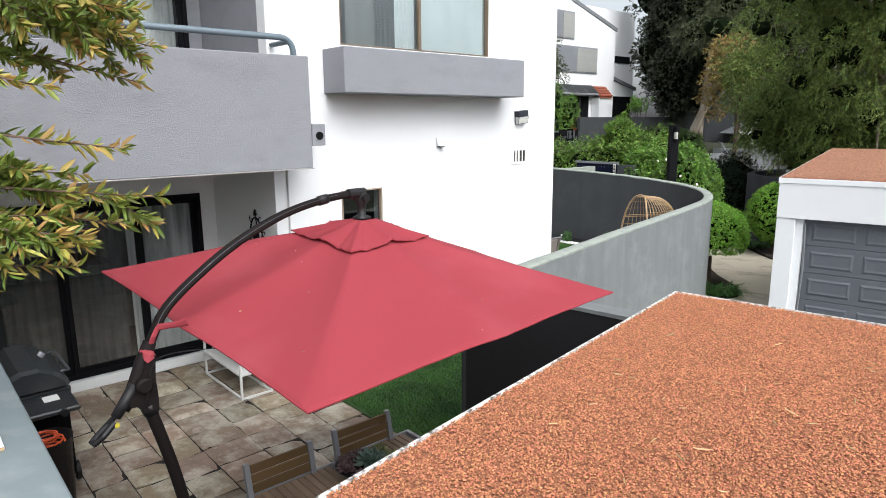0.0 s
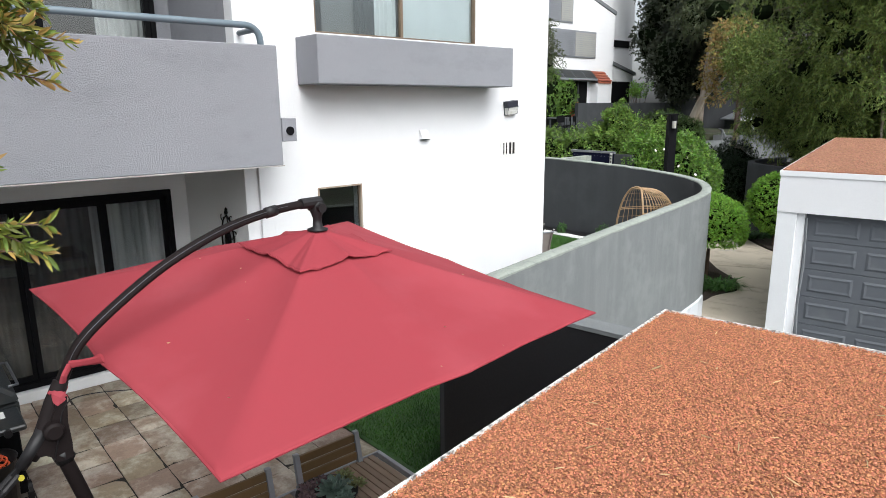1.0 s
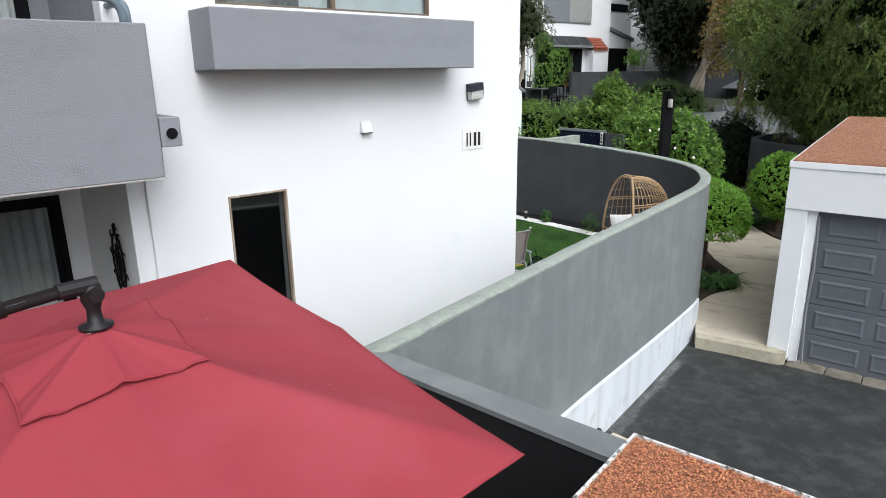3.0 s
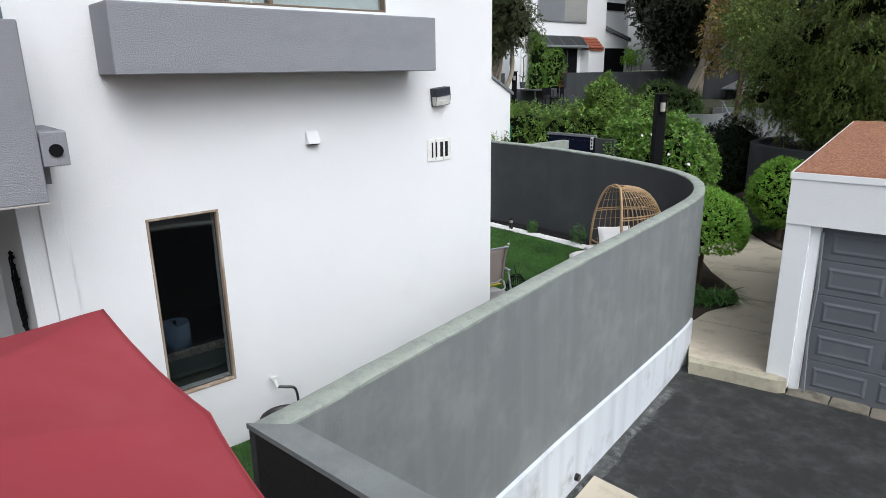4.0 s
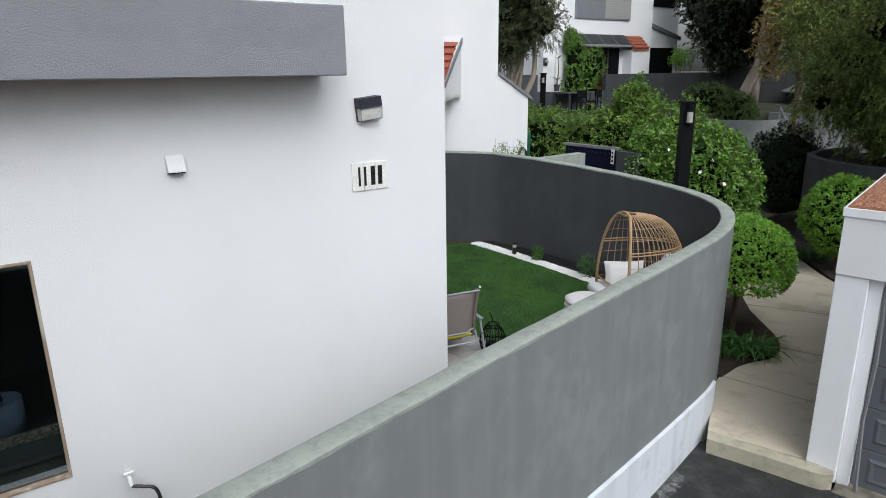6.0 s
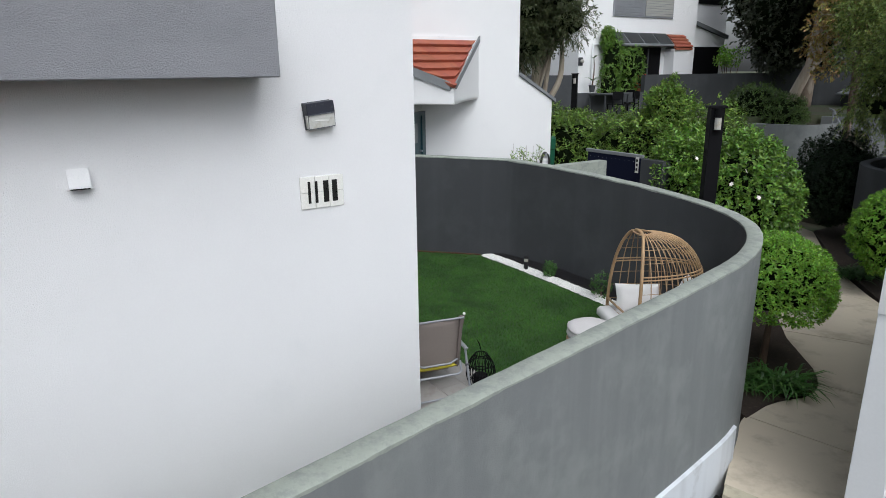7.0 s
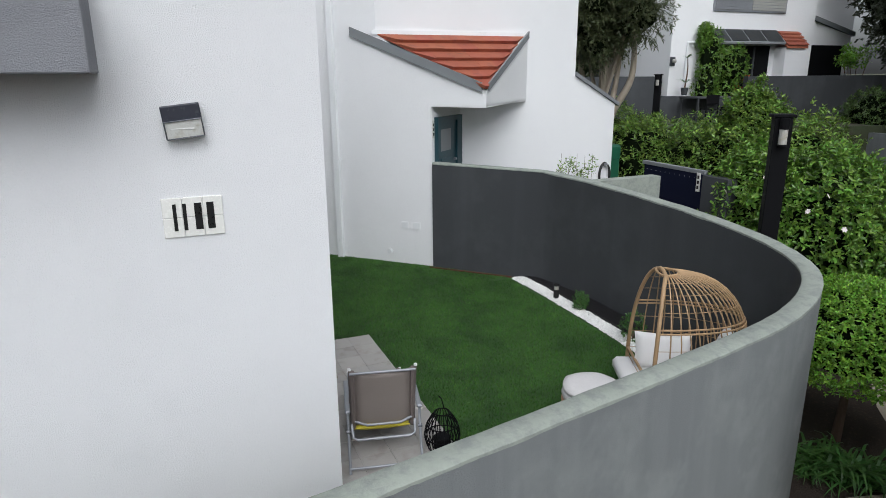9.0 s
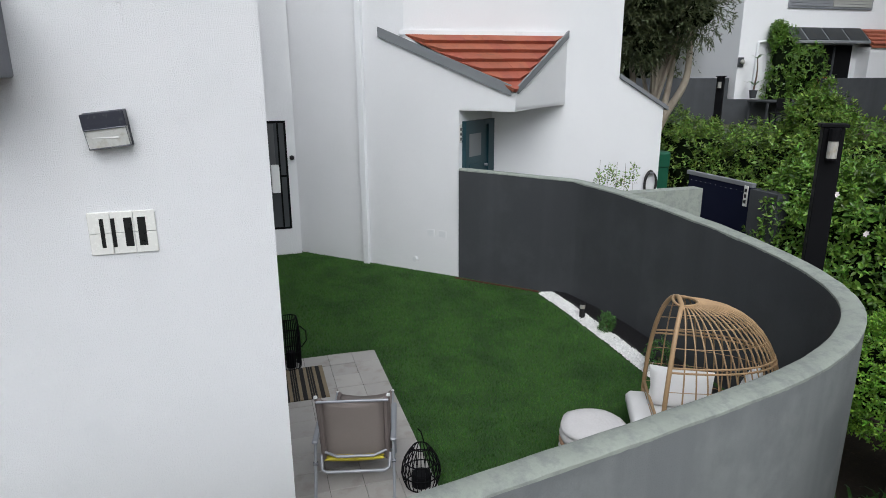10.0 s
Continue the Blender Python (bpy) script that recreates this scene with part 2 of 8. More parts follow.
def leaves(name, material, parent, spots, size, along=None, droop=0.2, slim=0.42, seed=1, spread=0.35, label="", facing=0.6, flat=0.0, sprig=0, strand=0, length=0.5, rise=0.5, plain=False):
    """ONE mesh of many small folded leaves at the given spots (numpy n x 3); along: the way in which each one points.
    sprig: so many leaves in a rosette at each spot; strand: so many along a twig that hangs from each spot."""
    rng = np.random.default_rng(seed + 7919)
    unit = lambda a: a / (np.linalg.norm(a, axis=1)[:, None] + 1e-9)
    face = None
    if sprig:
        axis = unit(along + np.array([0, 0, rise]) + rng.normal(size=spots.shape) * 0.38)
        side = unit(np.cross(axis, rng.normal(size=axis.shape)))
        third = np.cross(axis, side)
        turn = rng.uniform(0, 6.28, len(spots))
        grow = rng.uniform(0.7, 1.2, len(spots))
        base, way, scale = [], [], []
        for k in range(sprig):
            f = k / max(1, sprig - 1)
            a = turn + 2.4 * k + rng.normal(0, 0.25, len(spots))
            open_ = np.clip(rng.normal(1.25 - 0.75 * f, 0.18, len(spots)), 0.1, 1.6)
            ring = side * np.cos(a)[:, None] + third * np.sin(a)[:, None]
            base.append(spots + axis * (size * 1.1 * (f - 0.5)))
            way.append(axis * np.cos(open_)[:, None] + ring * np.sin(open_)[:, None])
            scale.append(grow * (1.08 - 0.45 * f))
        spots, d, face, scale = np.concatenate(base), np.concatenate(way), np.concatenate([axis] * sprig), np.concatenate(scale)
        d[:, 2] -= droop
    elif strand:
        go = unit(along * 0.75 + rng.normal(size=spots.shape) * 0.55)
        long_ = length * rng.uniform(0.5, 1.2, len(spots))[:, None]
        base, way = [], []
        for k in range(strand):
            f = (k + 1) / strand
            base.append(spots + go * long_ * (f - 0.35 * f * f) - np.array([0, 0, 1]) * long_ * droop * 0.55 * f * f)
            t = unit(go * (1 - 0.7 * f) - np.array([0, 0, 1]) * droop * 1.1 * f)
            way.append(t * 0.8 + unit(rng.normal(size=spots.shape)) * 0.62)
        spots, d = np.concatenate(base), np.concatenate(way)
        scale = np.ones(len(spots))
    else:
        d = rng.normal(size=(len(spots), 3))
        if along is not None and flat:
            d = d - along * (d * along).sum(1)[:, None] * 0.85 + along * 0.35
        elif along is not None:
            d = along * facing * 2 + d * spread * 2
        d[:, 2] -= droop
        scale = np.ones(len(spots))
    n = len(spots)
    d = unit(d)
    r = rng.normal(size=(n, 3))
    if face is not None:
        r = face + r * 0.35
    elif flat:
        r = along * flat + r * 0.45
    side = unit(np.cross(d, r))
    up = np.cross(side, d)
    s = size * (rng.uniform(0.7, 1.25, n) * scale)[:, None]
    w = s * slim * rng.uniform(0.8, 1.2, n)[:, None]
    tip = spots + d * s - up * s * 0.14
    edge = [spots + d * s * f + side * w * q + up * (w * 0.20 - s * dip) for f, q, dip in ((0.28, -0.44, 0.0), (0.66, -0.40, 0.05), (0.66, 0.40, 0.05), (0.28, 0.44, 0.0))]
    if plain:
        v = np.stack([spots, (edge[0] + edge[1]) / 2, tip, (edge[2] + edge[3]) / 2], axis=1).reshape(-1, 3)
        f = np.arange(4 * n).reshape(-1, 4)
    else:
        v = np.stack([spots, edge[0], edge[1], tip, edge[2], edge[3]], axis=1).reshape(-1, 3)
        k = 6 * np.arange(n)[:, None]
        f = np.concatenate([k + np.array([[0, 1, 2, 3]]), k + np.array([[0, 3, 4, 5]])]).reshape(-1, 4)
    me = bpy.data.meshes.new(name)
    me.vertices.add(len(v))
    me.vertices.foreach_set("co", v.astype(np.float32).ravel())
    me.loops.add(f.size)
    me.loops.foreach_set("vertex_index", f.astype(np.int32).ravel())
    me.polygons.add(len(f))
    me.polygons.foreach_set("loop_start", (4 * np.arange(len(f))).astype(np.int32))
    me.update(calc_edges=True)
    me.materials.append(material)
    ob = new(name, me)
    ob.parent = parent
    if label:
        ob["label"] = label
    return ob


def in_blob(centre, radii, n, seed, shell=0.75, lump=0.18, low=-1.0, grain=2.2):
    """Spots in the outer layer of a lumpy round form, and the ways outward."""
    rng = np.random.default_rng(seed)
    d = rng.normal(size=(n * 2, 3))
    d /= np.linalg.norm(d, axis=1)[:, None]
    d = d[d[:, 2] > low][:n]
    lumps = np.array([noise.noise((x * grain + seed, y * grain, z * grain)) for x, y, z in d])
    r = (shell + (1 - shell) * rng.random(len(d)) ** 0.6) * (1 + lump * lumps)
    return np.array(centre) + d * r[:, None] * np.array(radii), d

# ---- materials ----
STUCCO_WHITE = surface("white_stucco", (0.83, 0.83, 0.84), 0.9, vary=0.04, big=0.6, small=70, bump=1.0, bump_scale=150, depth=0.0095, grain=0.60, stretch=(1, 1, 1), second=(0.79, 0.795, 0.805), second_at=0.70, pits=0.50)
STUCCO_GREY = surface("grey_stucco", (0.275, 0.279, 0.302), 0.9, vary=0.08, big=1.1, small=75, bump=1.0, bump_scale=105, depth=0.0119, grain=0.7, stretch=(1, 0.6, 1.4), second=(0.245, 0.25, 0.271), second_at=0.58)
WALL_GREY = surface("grey_wall_paint", (0.180, 0.190, 0.193), 0.85, vary=0.12, big=0.9, small=70, bump=1.0, bump_scale=105, depth=0.0085, grain=0.66, second=(0.225, 0.238, 0.235), second_at=0.56, streak=((0.240, 0.252, 0.248), 0.40, 6.0))
WALL_DARK = surface("charcoal_wall_paint", (0.045, 0.048, 0.053), 0.75, vary=0.14, big=0.7, small=45, bump=0.5, bump_scale=60, depth=0.004, grain=0.62, second=(0.057, 0.061, 0.066), second_at=0.58, streak=((0.070, 0.075, 0.080), 0.5, 2.6))
WALL_BLACK = surface("black_wall_paint", (0.012, 0.012, 0.014), 0.6, vary=0.2, big=1.4, small=50, bump=0.4, bump_scale=70, depth=0.003)
CAP = surface("wall_cap_cement", (0.30, 0.325, 0.285), 0.85, vary=0.18, big=2.2, small=40, bump=0.8, bump_scale=60, depth=0.006, grain=0.7, second=(0.235, 0.255, 0.235), second_at=0.54, second_scale=9)
PARAPET_CAP = surface("blue_grey_cap_paint", (0.19, 0.225, 0.235), 0.8, vary=0.1, big=2, small=40, bump=0.3, second=(0.24, 0.27, 0.28), second_at=0.6)
WHITE_BASE = surface("white_wall_base_paint", (0.62, 0.65, 0.685), 0.75, vary=0.06, big=1.2, small=50, bump=0.5, bump_scale=45, depth=0.006, grain=0.62, second=(0.42, 0.43, 0.44), second_at=0.63, streak=((0.40, 0.41, 0.43), 0.5, 4.0))
WHITE_TRIM = surface("white_trim_paint", (0.78, 0.79, 0.80), 0.6, vary=0.05, big=2.0, small=40, bump=0.15, depth=0.002, second=(0.6, 0.6, 0.6), second_at=0.74)
ASPHALT = surface("asphalt", (0.024, 0.0255, 0.0245), 0.8, vary=0.5, big=3.2, small=130, bump=1.0, bump_scale=90, depth=0.02, grain=0.78, second=(0.056, 0.059, 0.056), second_at=0.54, second_scale=2.6)
CONCRETE = surface("path_concrete", (0.53, 0.465, 0.365), 0.85, vary=0.13, big=0.9, small=60, bump=0.35, bump_scale=120, depth=0.002, grain=0.65, second=(0.38, 0.33, 0.255), second_at=0.58)
# worn concrete, darkened further to paint the tree shade over the steps
STEP_STONE = surface("weathered_shade_toned_concrete", (0.19, 0.17, 0.135), 0.9, vary=0.25, big=3, small=60, bump=0.5, bump_scale=60, depth=0.004, second=(0.11, 0.097, 0.075), second_at=0.56)
KERB = surface("kerb_concrete", (0.42, 0.385, 0.29), 0.85, vary=0.18, big=3, small=70, bump=0.6, bump_scale=90, depth=0.005, grain=0.65, second=(0.31, 0.28, 0.215), second_at=0.58)
SOIL = surface("bed_soil", (0.045, 0.032, 0.024), 0.95, vary=0.35, big=3, small=60, bump=0.9, bump_scale=50, depth=0.02, second=(0.10, 0.07, 0.05), second_at=0.66, second_scale=22)
GROUND = surface("garden_ground", (0.06, 0.055, 0.035), 0.95, vary=0.3, big=0.3, small=9, bump=0.5, depth=0.02, second=(0.05, 0.07, 0.03), second_at=0.5)
TURF = surface("turf_backing", (0.030, 0.082, 0.013), 0.9, second=(0.020, 0.058, 0.010), second_at=0.53, second_scale=1.6, vary=0.40, big=2.6, small=90, bump=0.8, bump_scale=140, depth=0.012, grain=0.65)
BLADE = surface("turf_blades", (0.055, 0.138, 0.023), 0.6, second=(0.030, 0.085, 0.014), second_at=0.53, second_scale=1.6, vary=0.50, big=1.7, small=9, bump=0, each="island", each_value=0.5, each_hue=0.02, gloss=0.2, grain=0.65)
STONE = surface("patio_flagstone", (0.255, 0.192, 0.138), 0.75, vary=0.32, big=4.5, small=30, bump=1.0, bump_scale=9, depth=0.03, grain=0.66, each="object", each_value=0.30, each_hue=0.02, second=(0.46, 0.41, 0.335), second_at=0.53, second_scale=3.0)
JOINT = surface("patio_joint_mortar", (0.018, 0.015, 0.012), 0.95, vary=0.3, big=3, small=60, bump=0.6)
SLAB = surface("porch_slab", (0.37, 0.352, 0.33), 0.75, vary=0.12, big=2, small=60, bump=0.3, bump_scale=120, depth=0.002, each="object", each_value=0.08, second=(0.31, 0.285, 0.26), second_at=0.62, second_scale=5)
GRAVEL = surface("red_roof_gravel", (0.445, 0.178, 0.088), 0.9, vary=0.10, big=0.8, small=90, bump=0, each="island", each_value=0.46, each_hue=0.015)
GRAVEL_BED = surface("red_gravel_bed", (0.235, 0.097, 0.052), 0.95, vary=0.40, big=4, small=55, bump=1.0, bump_scale=90, depth=0.012, second=(0.36, 0.145, 0.074), second_at=0.50, second_scale=60)
GRAVEL_OLD = surface("weathered_roof_gravel", (0.34, 0.165, 0.100), 0.9, vary=0.15, big=1.2, small=60, bump=0, each="island", each_value=0.34, each_hue=0.015)
TIMBER_RED = surface("dark_red_timber", (0.075, 0.022, 0.015), 0.8, vary=0.3, big=5, small=40, bump=0.3)
METAL_EDGE = surface("painted_drip_edge", (0.66, 0.66, 0.65), 0.5, vary=0.16, big=4, small=40, bump=0.1, second=(0.10, 0.09, 0.08), second_at=0.57, second_scale=38)
CLAY = surface("clay_roof_tile", (0.31, 0.085, 0.048), 0.8, vary=0.18, big=4, small=45, bump=0.4, bump_scale=60, depth=0.004, each="object", each_value=0.07, each_hue=0.006, second=(0.24, 0.075, 0.05), second_at=0.62)
FASCIA_GREY = surface("grey_fascia_paint", (0.19, 0.20, 0.21), 0.55, vary=0.08, big=2, small=40, bump=0.15)
CANVAS = surface("red_canvas", (0.36, 0.053, 0.068), 0.88, vary=0.05, big=0.9, small=14, bump=0.25, bump_scale=500, depth=0.0006, second=(0.395, 0.068, 0.085), second_at=0.58, second_scale=1.5, through_light=0.22, gloss=0.25)
BRONZE = surface("bronze_powder_coat", (0.012, 0.0085, 0.0085), 0.6, vary=0.12, big=6, small=60, bump=0.1, depth=0.001, gloss=0.13)
BLACK_PLASTIC = surface("black_plastic", (0.012, 0.011, 0.012), 0.5, vary=0.2, big=6, small=40, bump=0.15, gloss=0.35)
BLACK_METAL = surface("black_metal", (0.007, 0.007, 0.008), 0.6, vary=0.15, big=3, small=40, bump=0.12, gloss=0.06)
GUNMETAL = surface("grill_enamel", (0.022, 0.025, 0.027), 0.35, vary=0.2, big=3, small=40, bump=0.1, second=(0.035, 0.033, 0.03), second_at=0.62)
RAIL_BLUE = surface("blue_grey_rail_paint", (0.13, 0.17, 0.20), 0.45, vary=0.08, big=3, small=40, bump=0.08)
SLAT = surface("brown_slat", (0.155, 0.092, 0.038), 0.6, vary=0.22, big=2, small=25, bump=0.3, bump_scale=60, depth=0.002, stretch=(1, 0.12, 1), each="object", each_value=0.12)
SLAT_SEAT = surface("seat_slat", (0.25, 0.175, 0.12), 0.65, vary=0.22, big=2, small=25, bump=0.3, bump_scale=60, depth=0.002, stretch=(0.12, 1, 1), each="object", each_value=0.12)
ALU = surface("grey_aluminium", (0.30, 0.31, 0.335), 0.5, metal=0.35, vary=0.08, big=4, small=50, bump=0.08)
WHITE_METAL = surface("white_powder_coat", (0.74, 0.74, 0.73), 0.45, vary=0.05, big=4, small=40, bump=0.05)
RATTAN = surface("honey_rattan", (0.36, 0.235, 0.125), 0.55, vary=0.28, big=5, small=60, bump=0.4, bump_scale=110, depth=0.002, each="island", each_value=0.18)
CUSHION = surface("white_cushion_fabric", (0.74, 0.73, 0.72), 0.95, vary=0.05, big=4, small=60, bump=0.35, bump_scale=300, depth=0.001, sheen=0.2)
SLING = surface("taupe_sling_mesh", (0.27, 0.228, 0.208), 0.8, vary=0.08, big=4, small=60, bump=0.4, bump_scale=420, depth=0.001, through_light=0.15)
SLING_EDGE = surface("taupe_sling_hem", (0.165, 0.135, 0.125), 0.8, vary=0.08, big=4, small=60, bump=0.3, bump_scale=300, depth=0.001)
YELLOW = surface("yellow_fabric", (0.46, 0.39, 0.035), 0.85, vary=0.1, big=4, small=60, bump=0.3)
PEBBLE = surface("white_pebble", (0.76, 0.75, 0.73), 0.7, vary=0.08, big=4, small=60, bump=0, each="island", each_value=0.16)
NAVY = surface("navy_gate_paint", (0.006, 0.008, 0.024), 0.75, vary=0.15, big=2, small=50, bump=0.2, gloss=0.1)
TEAL = surface("teal_door_paint", (0.010, 0.045, 0.060), 0.4, vary=0.12, big=3, small=40, bump=0.1)
GREEN_BIN = surface("green_plastic", (0.012, 0.09, 0.05), 0.45, vary=0.1, big=3, small=40, bump=0.1)
ORANGE = surface("orange_cord", (0.62, 0.10, 0.035), 0.5, vary=0.1, big=5, small=40, bump=0.1)
TERRACOTTA = surface("terracotta", (0.42, 0.14, 0.07), 0.8, vary=0.15, big=5, small=40, bump=0.2)
GARAGE_DOOR = surface("grey_garage_door_paint", (0.115, 0.125, 0.14), 0.5, vary=0.07, big=1.5, small=50, bump=0.15, second=(0.14, 0.15, 0.16), second_at=0.66)
CURTAIN = surface("sheer_curtain", (0.78, 0.79, 0.78), 0.9, vary=0.06, big=3, small=60, bump=0.2, through_light=0.35)
CURTAIN_DARK = surface("dark_grey_curtain", (0.105, 0.11, 0.113), 0.9, vary=0.1, big=3, small=60, bump=0.2, through_light=0.3)
# dark grey base puts the dimness of unlit rooms into the colour
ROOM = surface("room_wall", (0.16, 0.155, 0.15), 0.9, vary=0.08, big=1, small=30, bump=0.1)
WOOD_FRAME = surface("weathered_wood_frame", (0.27, 0.20, 0.145), 0.75, vary=0.25, big=5, small=50, bump=0.5, bump_scale=60, stretch=(1, 1, 0.15), second=(0.42, 0.36, 0.30), second_at=0.60, second_scale=12)
BOARD_WOOD = surface("raw_wood_edge", (0.45, 0.31, 0.17), 0.8, vary=0.2, big=8, small=60, bump=0.3)
CERAMIC = surface("white_glazed_tile", (0.76, 0.75, 0.71), 0.25, vary=0.05, big=6, small=50, bump=0.06, each="object", each_value=0.04)
NUMERAL = surface("black_glaze", (0.008, 0.008, 0.008), 0.3, vary=0.1, big=6, small=50, bump=0)
LAMP_GREY = surface("galvanised_lamp", (0.10, 0.105, 0.12), 0.4, metal=0.6, vary=0.2, big=8, small=60, bump=0.15, second=(0.17, 0.17, 0.17), second_at=0.6)
LAMP_LENS = surface("frosted_lens", (0.40, 0.39, 0.36), 0.3, vary=0.15, big=9, small=50, bump=0.3, bump_scale=90, second=(0.34, 0.31, 0.24), second_at=0.6)
LAMP_HOOD = surface("navy_lamp_hood", (0.014, 0.016, 0.028), 0.55, vary=0.2, big=8, small=60, bump=0.15, second=(0.05, 0.05, 0.055), second_at=0.66, second_scale=40)
LAMP_FROST = surface("bright_frosted_lens", (0.60, 0.60, 0.57), 0.3, vary=0.12, big=9, small=50, bump=0.3, bump_scale=90, second=(0.50, 0.48, 0.42), second_at=0.62)
HOSE = surface("black_rubber_hose", (0.018, 0.016, 0.016), 0.45, vary=0.2, big=8, small=60, bump=0.1)
# lampshade and granite kept dark: the room's dimness sits in these colours
SHADE_BLUE = surface("blue_grey_lampshade", (0.105, 0.145, 0.205), 0.85, vary=0.06, big=5, small=60, bump=0.2)
GRANITE = surface("granite_worktop", (0.22, 0.20, 0.165), 0.35, vary=0.45, big=30, small=120, bump=0.1, second=(0.05, 0.045, 0.04), second_at=0.52, second_scale=45)
MAT_BROWN = surface("brown_mat_stripe", (0.21, 0.165, 0.105), 0.95, vary=0.2, big=8, small=90, bump=0.6, bump_scale=150)
MAT_BLACK = surface("black_mat_stripe", (0.010, 0.009, 0.009), 0.95, vary=0.2, big=8, small=90, bump=0.6, bump_scale=150)
POUF = surface("woven_pouf", (0.62, 0.60, 0.595), 0.95, vary=0.10, big=5, small=50, bump=0.8, bump_scale=40, depth=0.008)
POUF_BAND = surface("pouf_band", (0.45, 0.27, 0.18), 0.95, vary=0.25, big=7, small=60, bump=0.5, bump_scale=130)
PAPER = surface("printed_label", (0.7, 0.7, 0.68), 0.5, vary=0.05, bump=0)
BARK = surface("grey_bark", (0.22, 0.17, 0.13), 0.95, vary=0.3, big=2.5, small=20, bump=0.8, bump_scale=18, depth=0.03, stretch=(1, 1, 0.35), second=(0.34, 0.29, 0.24), second_at=0.58)
PALE_BARK = surface("pale_gum_bark", (0.40, 0.345, 0.275), 0.9, vary=0.25, big=2.2, small=20, bump=0.7, bump_scale=16, depth=0.03, stretch=(1, 1, 0.35), second=(0.27, 0.215, 0.165), second_at=0.57)
TWIG = surface("brown_twig", (0.13, 0.085, 0.06), 0.9, vary=0.2, big=8, small=60, bump=0.3)
LEAF_BRIGHT = surface("bright_shrub_leaf", (0.205, 0.400, 0.046), 0.36, vary=0.25, big=2, small=14, bump=0, each="island", each_value=0.55, each_hue=0.02, through_light=0.22)
LEAF_GARDENIA = surface("gardenia_leaf", (0.130, 0.245, 0.036), 0.33, vary=0.30, big=1.6, small=12, bump=0, each="island", each_value=0.62, each_hue=0.02, through_light=0.2)
LEAF_HEDGE = surface("hedge_leaf", (0.152, 0.255, 0.042), 0.42, vary=0.32, big=1.4, small=10, bump=0, each="island", each_value=0.68, each_hue=0.025, through_light=0.2)
LEAF_MID = surface("deep_green_leaf", (0.070, 0.120, 0.026), 0.45, vary=0.3, big=1.4, small=10, bump=0, each="island", each_value=0.65, each_hue=0.02, through_light=0.15)
LEAF_DARK = surface("dark_shrub_leaf", (0.012, 0.026, 0.010), 0.5, vary=0.25, big=1.4, small=10, bump=0, each="island", each_value=0.6, each_hue=0.02, through_light=0.1, gloss=0.3)
LEAF_TREE = surface("weeping_tree_leaf", (0.155, 0.210, 0.050), 0.5, vary=0.35, big=0.9, small=5, bump=0, each="island", each_value=0.7, each_hue=0.03, through_light=0.16, gloss=0.3)
LEAF_PLUM = surface("dark_tree_leaf", (0.044, 0.055, 0.030), 0.5, vary=0.30, big=0.5, small=5, bump=0, each="island", each_value=0.45, each_hue=0.03, through_light=0.12)
LEAF_GUM = surface("gum_tree_leaf", (0.075, 0.092, 0.038), 0.5, vary=0.30, big=0.6, small=5, bump=0, each="island", each_value=0.5, each_hue=0.03, through_light=0.18)
LEAF_AUTUMN = surface("autumn_leaf", (0.34, 0.245, 0.08), 0.6, vary=0.30, big=0.8, small=5, bump=0, each="island", each_value=0.45, each_hue=0.04, through_light=0.25)
LEAF_STRAP = surface("strap_leaf", (0.062, 0.150, 0.034), 0.4, vary=0.2, big=3, small=20, bump=0.1, each="island", each_value=0.4, each_hue=0.015, through_light=0.15)
LEAF_BOTTLE = surface("bottlebrush_leaf", (0.172, 0.232, 0.042), 0.45, vary=0.15, big=3, small=20, bump=0, each="island", each_value=0.4, each_hue=0.025, through_light=0.3)
LEAF_NEW = surface("bottlebrush_new_leaf", (0.47, 0.38, 0.10), 0.5, vary=0.15, big=3, small=20, bump=0, each="island", each_value=0.3, each_hue=0.045, through_light=0.35)
SUCCULENT = surface("blue_succulent", (0.135, 0.20, 0.165), 0.55, vary=0.12, big=6, small=40, bump=0.05, each="island", each_value=0.15)
SUCCULENT_OLIVE = surface("olive_succulent", (0.20, 0.215, 0.095), 0.55, vary=0.2, big=6, small=40, bump=0.05, each="island", each_value=0.3, each_hue=0.02)
SUCCULENT_RED = surface("purple_succulent", (0.15, 0.095, 0.105), 0.55, vary=0.2, big=6, small=40, bump=0.05, each="island", each_value=0.3, each_hue=0.03)
# near-black on purpose: the shade between leaves is put into this colour
SHADE_CORE = surface("painted_leaf_shade", (0.007, 0.011, 0.005), 1.0, vary=0.4, big=3, small=20, bump=0.8, depth=0.05, bump_scale=9, gloss=0.0)
PETAL = surface("white_petal", (0.82, 0.74, 0.73), 0.6, vary=0.04, bump=0)
RED_BLOOM = surface("red_bloom", (0.55, 0.03, 0.02), 0.6, vary=0.1, bump=0)
DEAD_LEAF = surface("dry_leaf_litter", (0.52, 0.38, 0.20), 0.8, vary=0.2, big=5, small=30, bump=0, each="island", each_value=0.4)
GLASS_DARK = glass("window_glass", (0.9, 0.95, 0.96), 0.92)
GLASS_TINT = glass("tinted_door_glass", (0.9, 0.95, 0.97), 0.64)
GLASS_DOOR = glass("patio_door_glass", (0.95, 0.97, 0.97), 0.92)

# ---- the large structure ----
SKEW = 10.0                                  # the lane, the garages and the garden walls stand skew to the house


def lay(x, y, turn=SKEW, z=0.0):
    return pose(x, y, z, 0, 0, turn)


# ground: one sheet to the horizon
s = Shape()
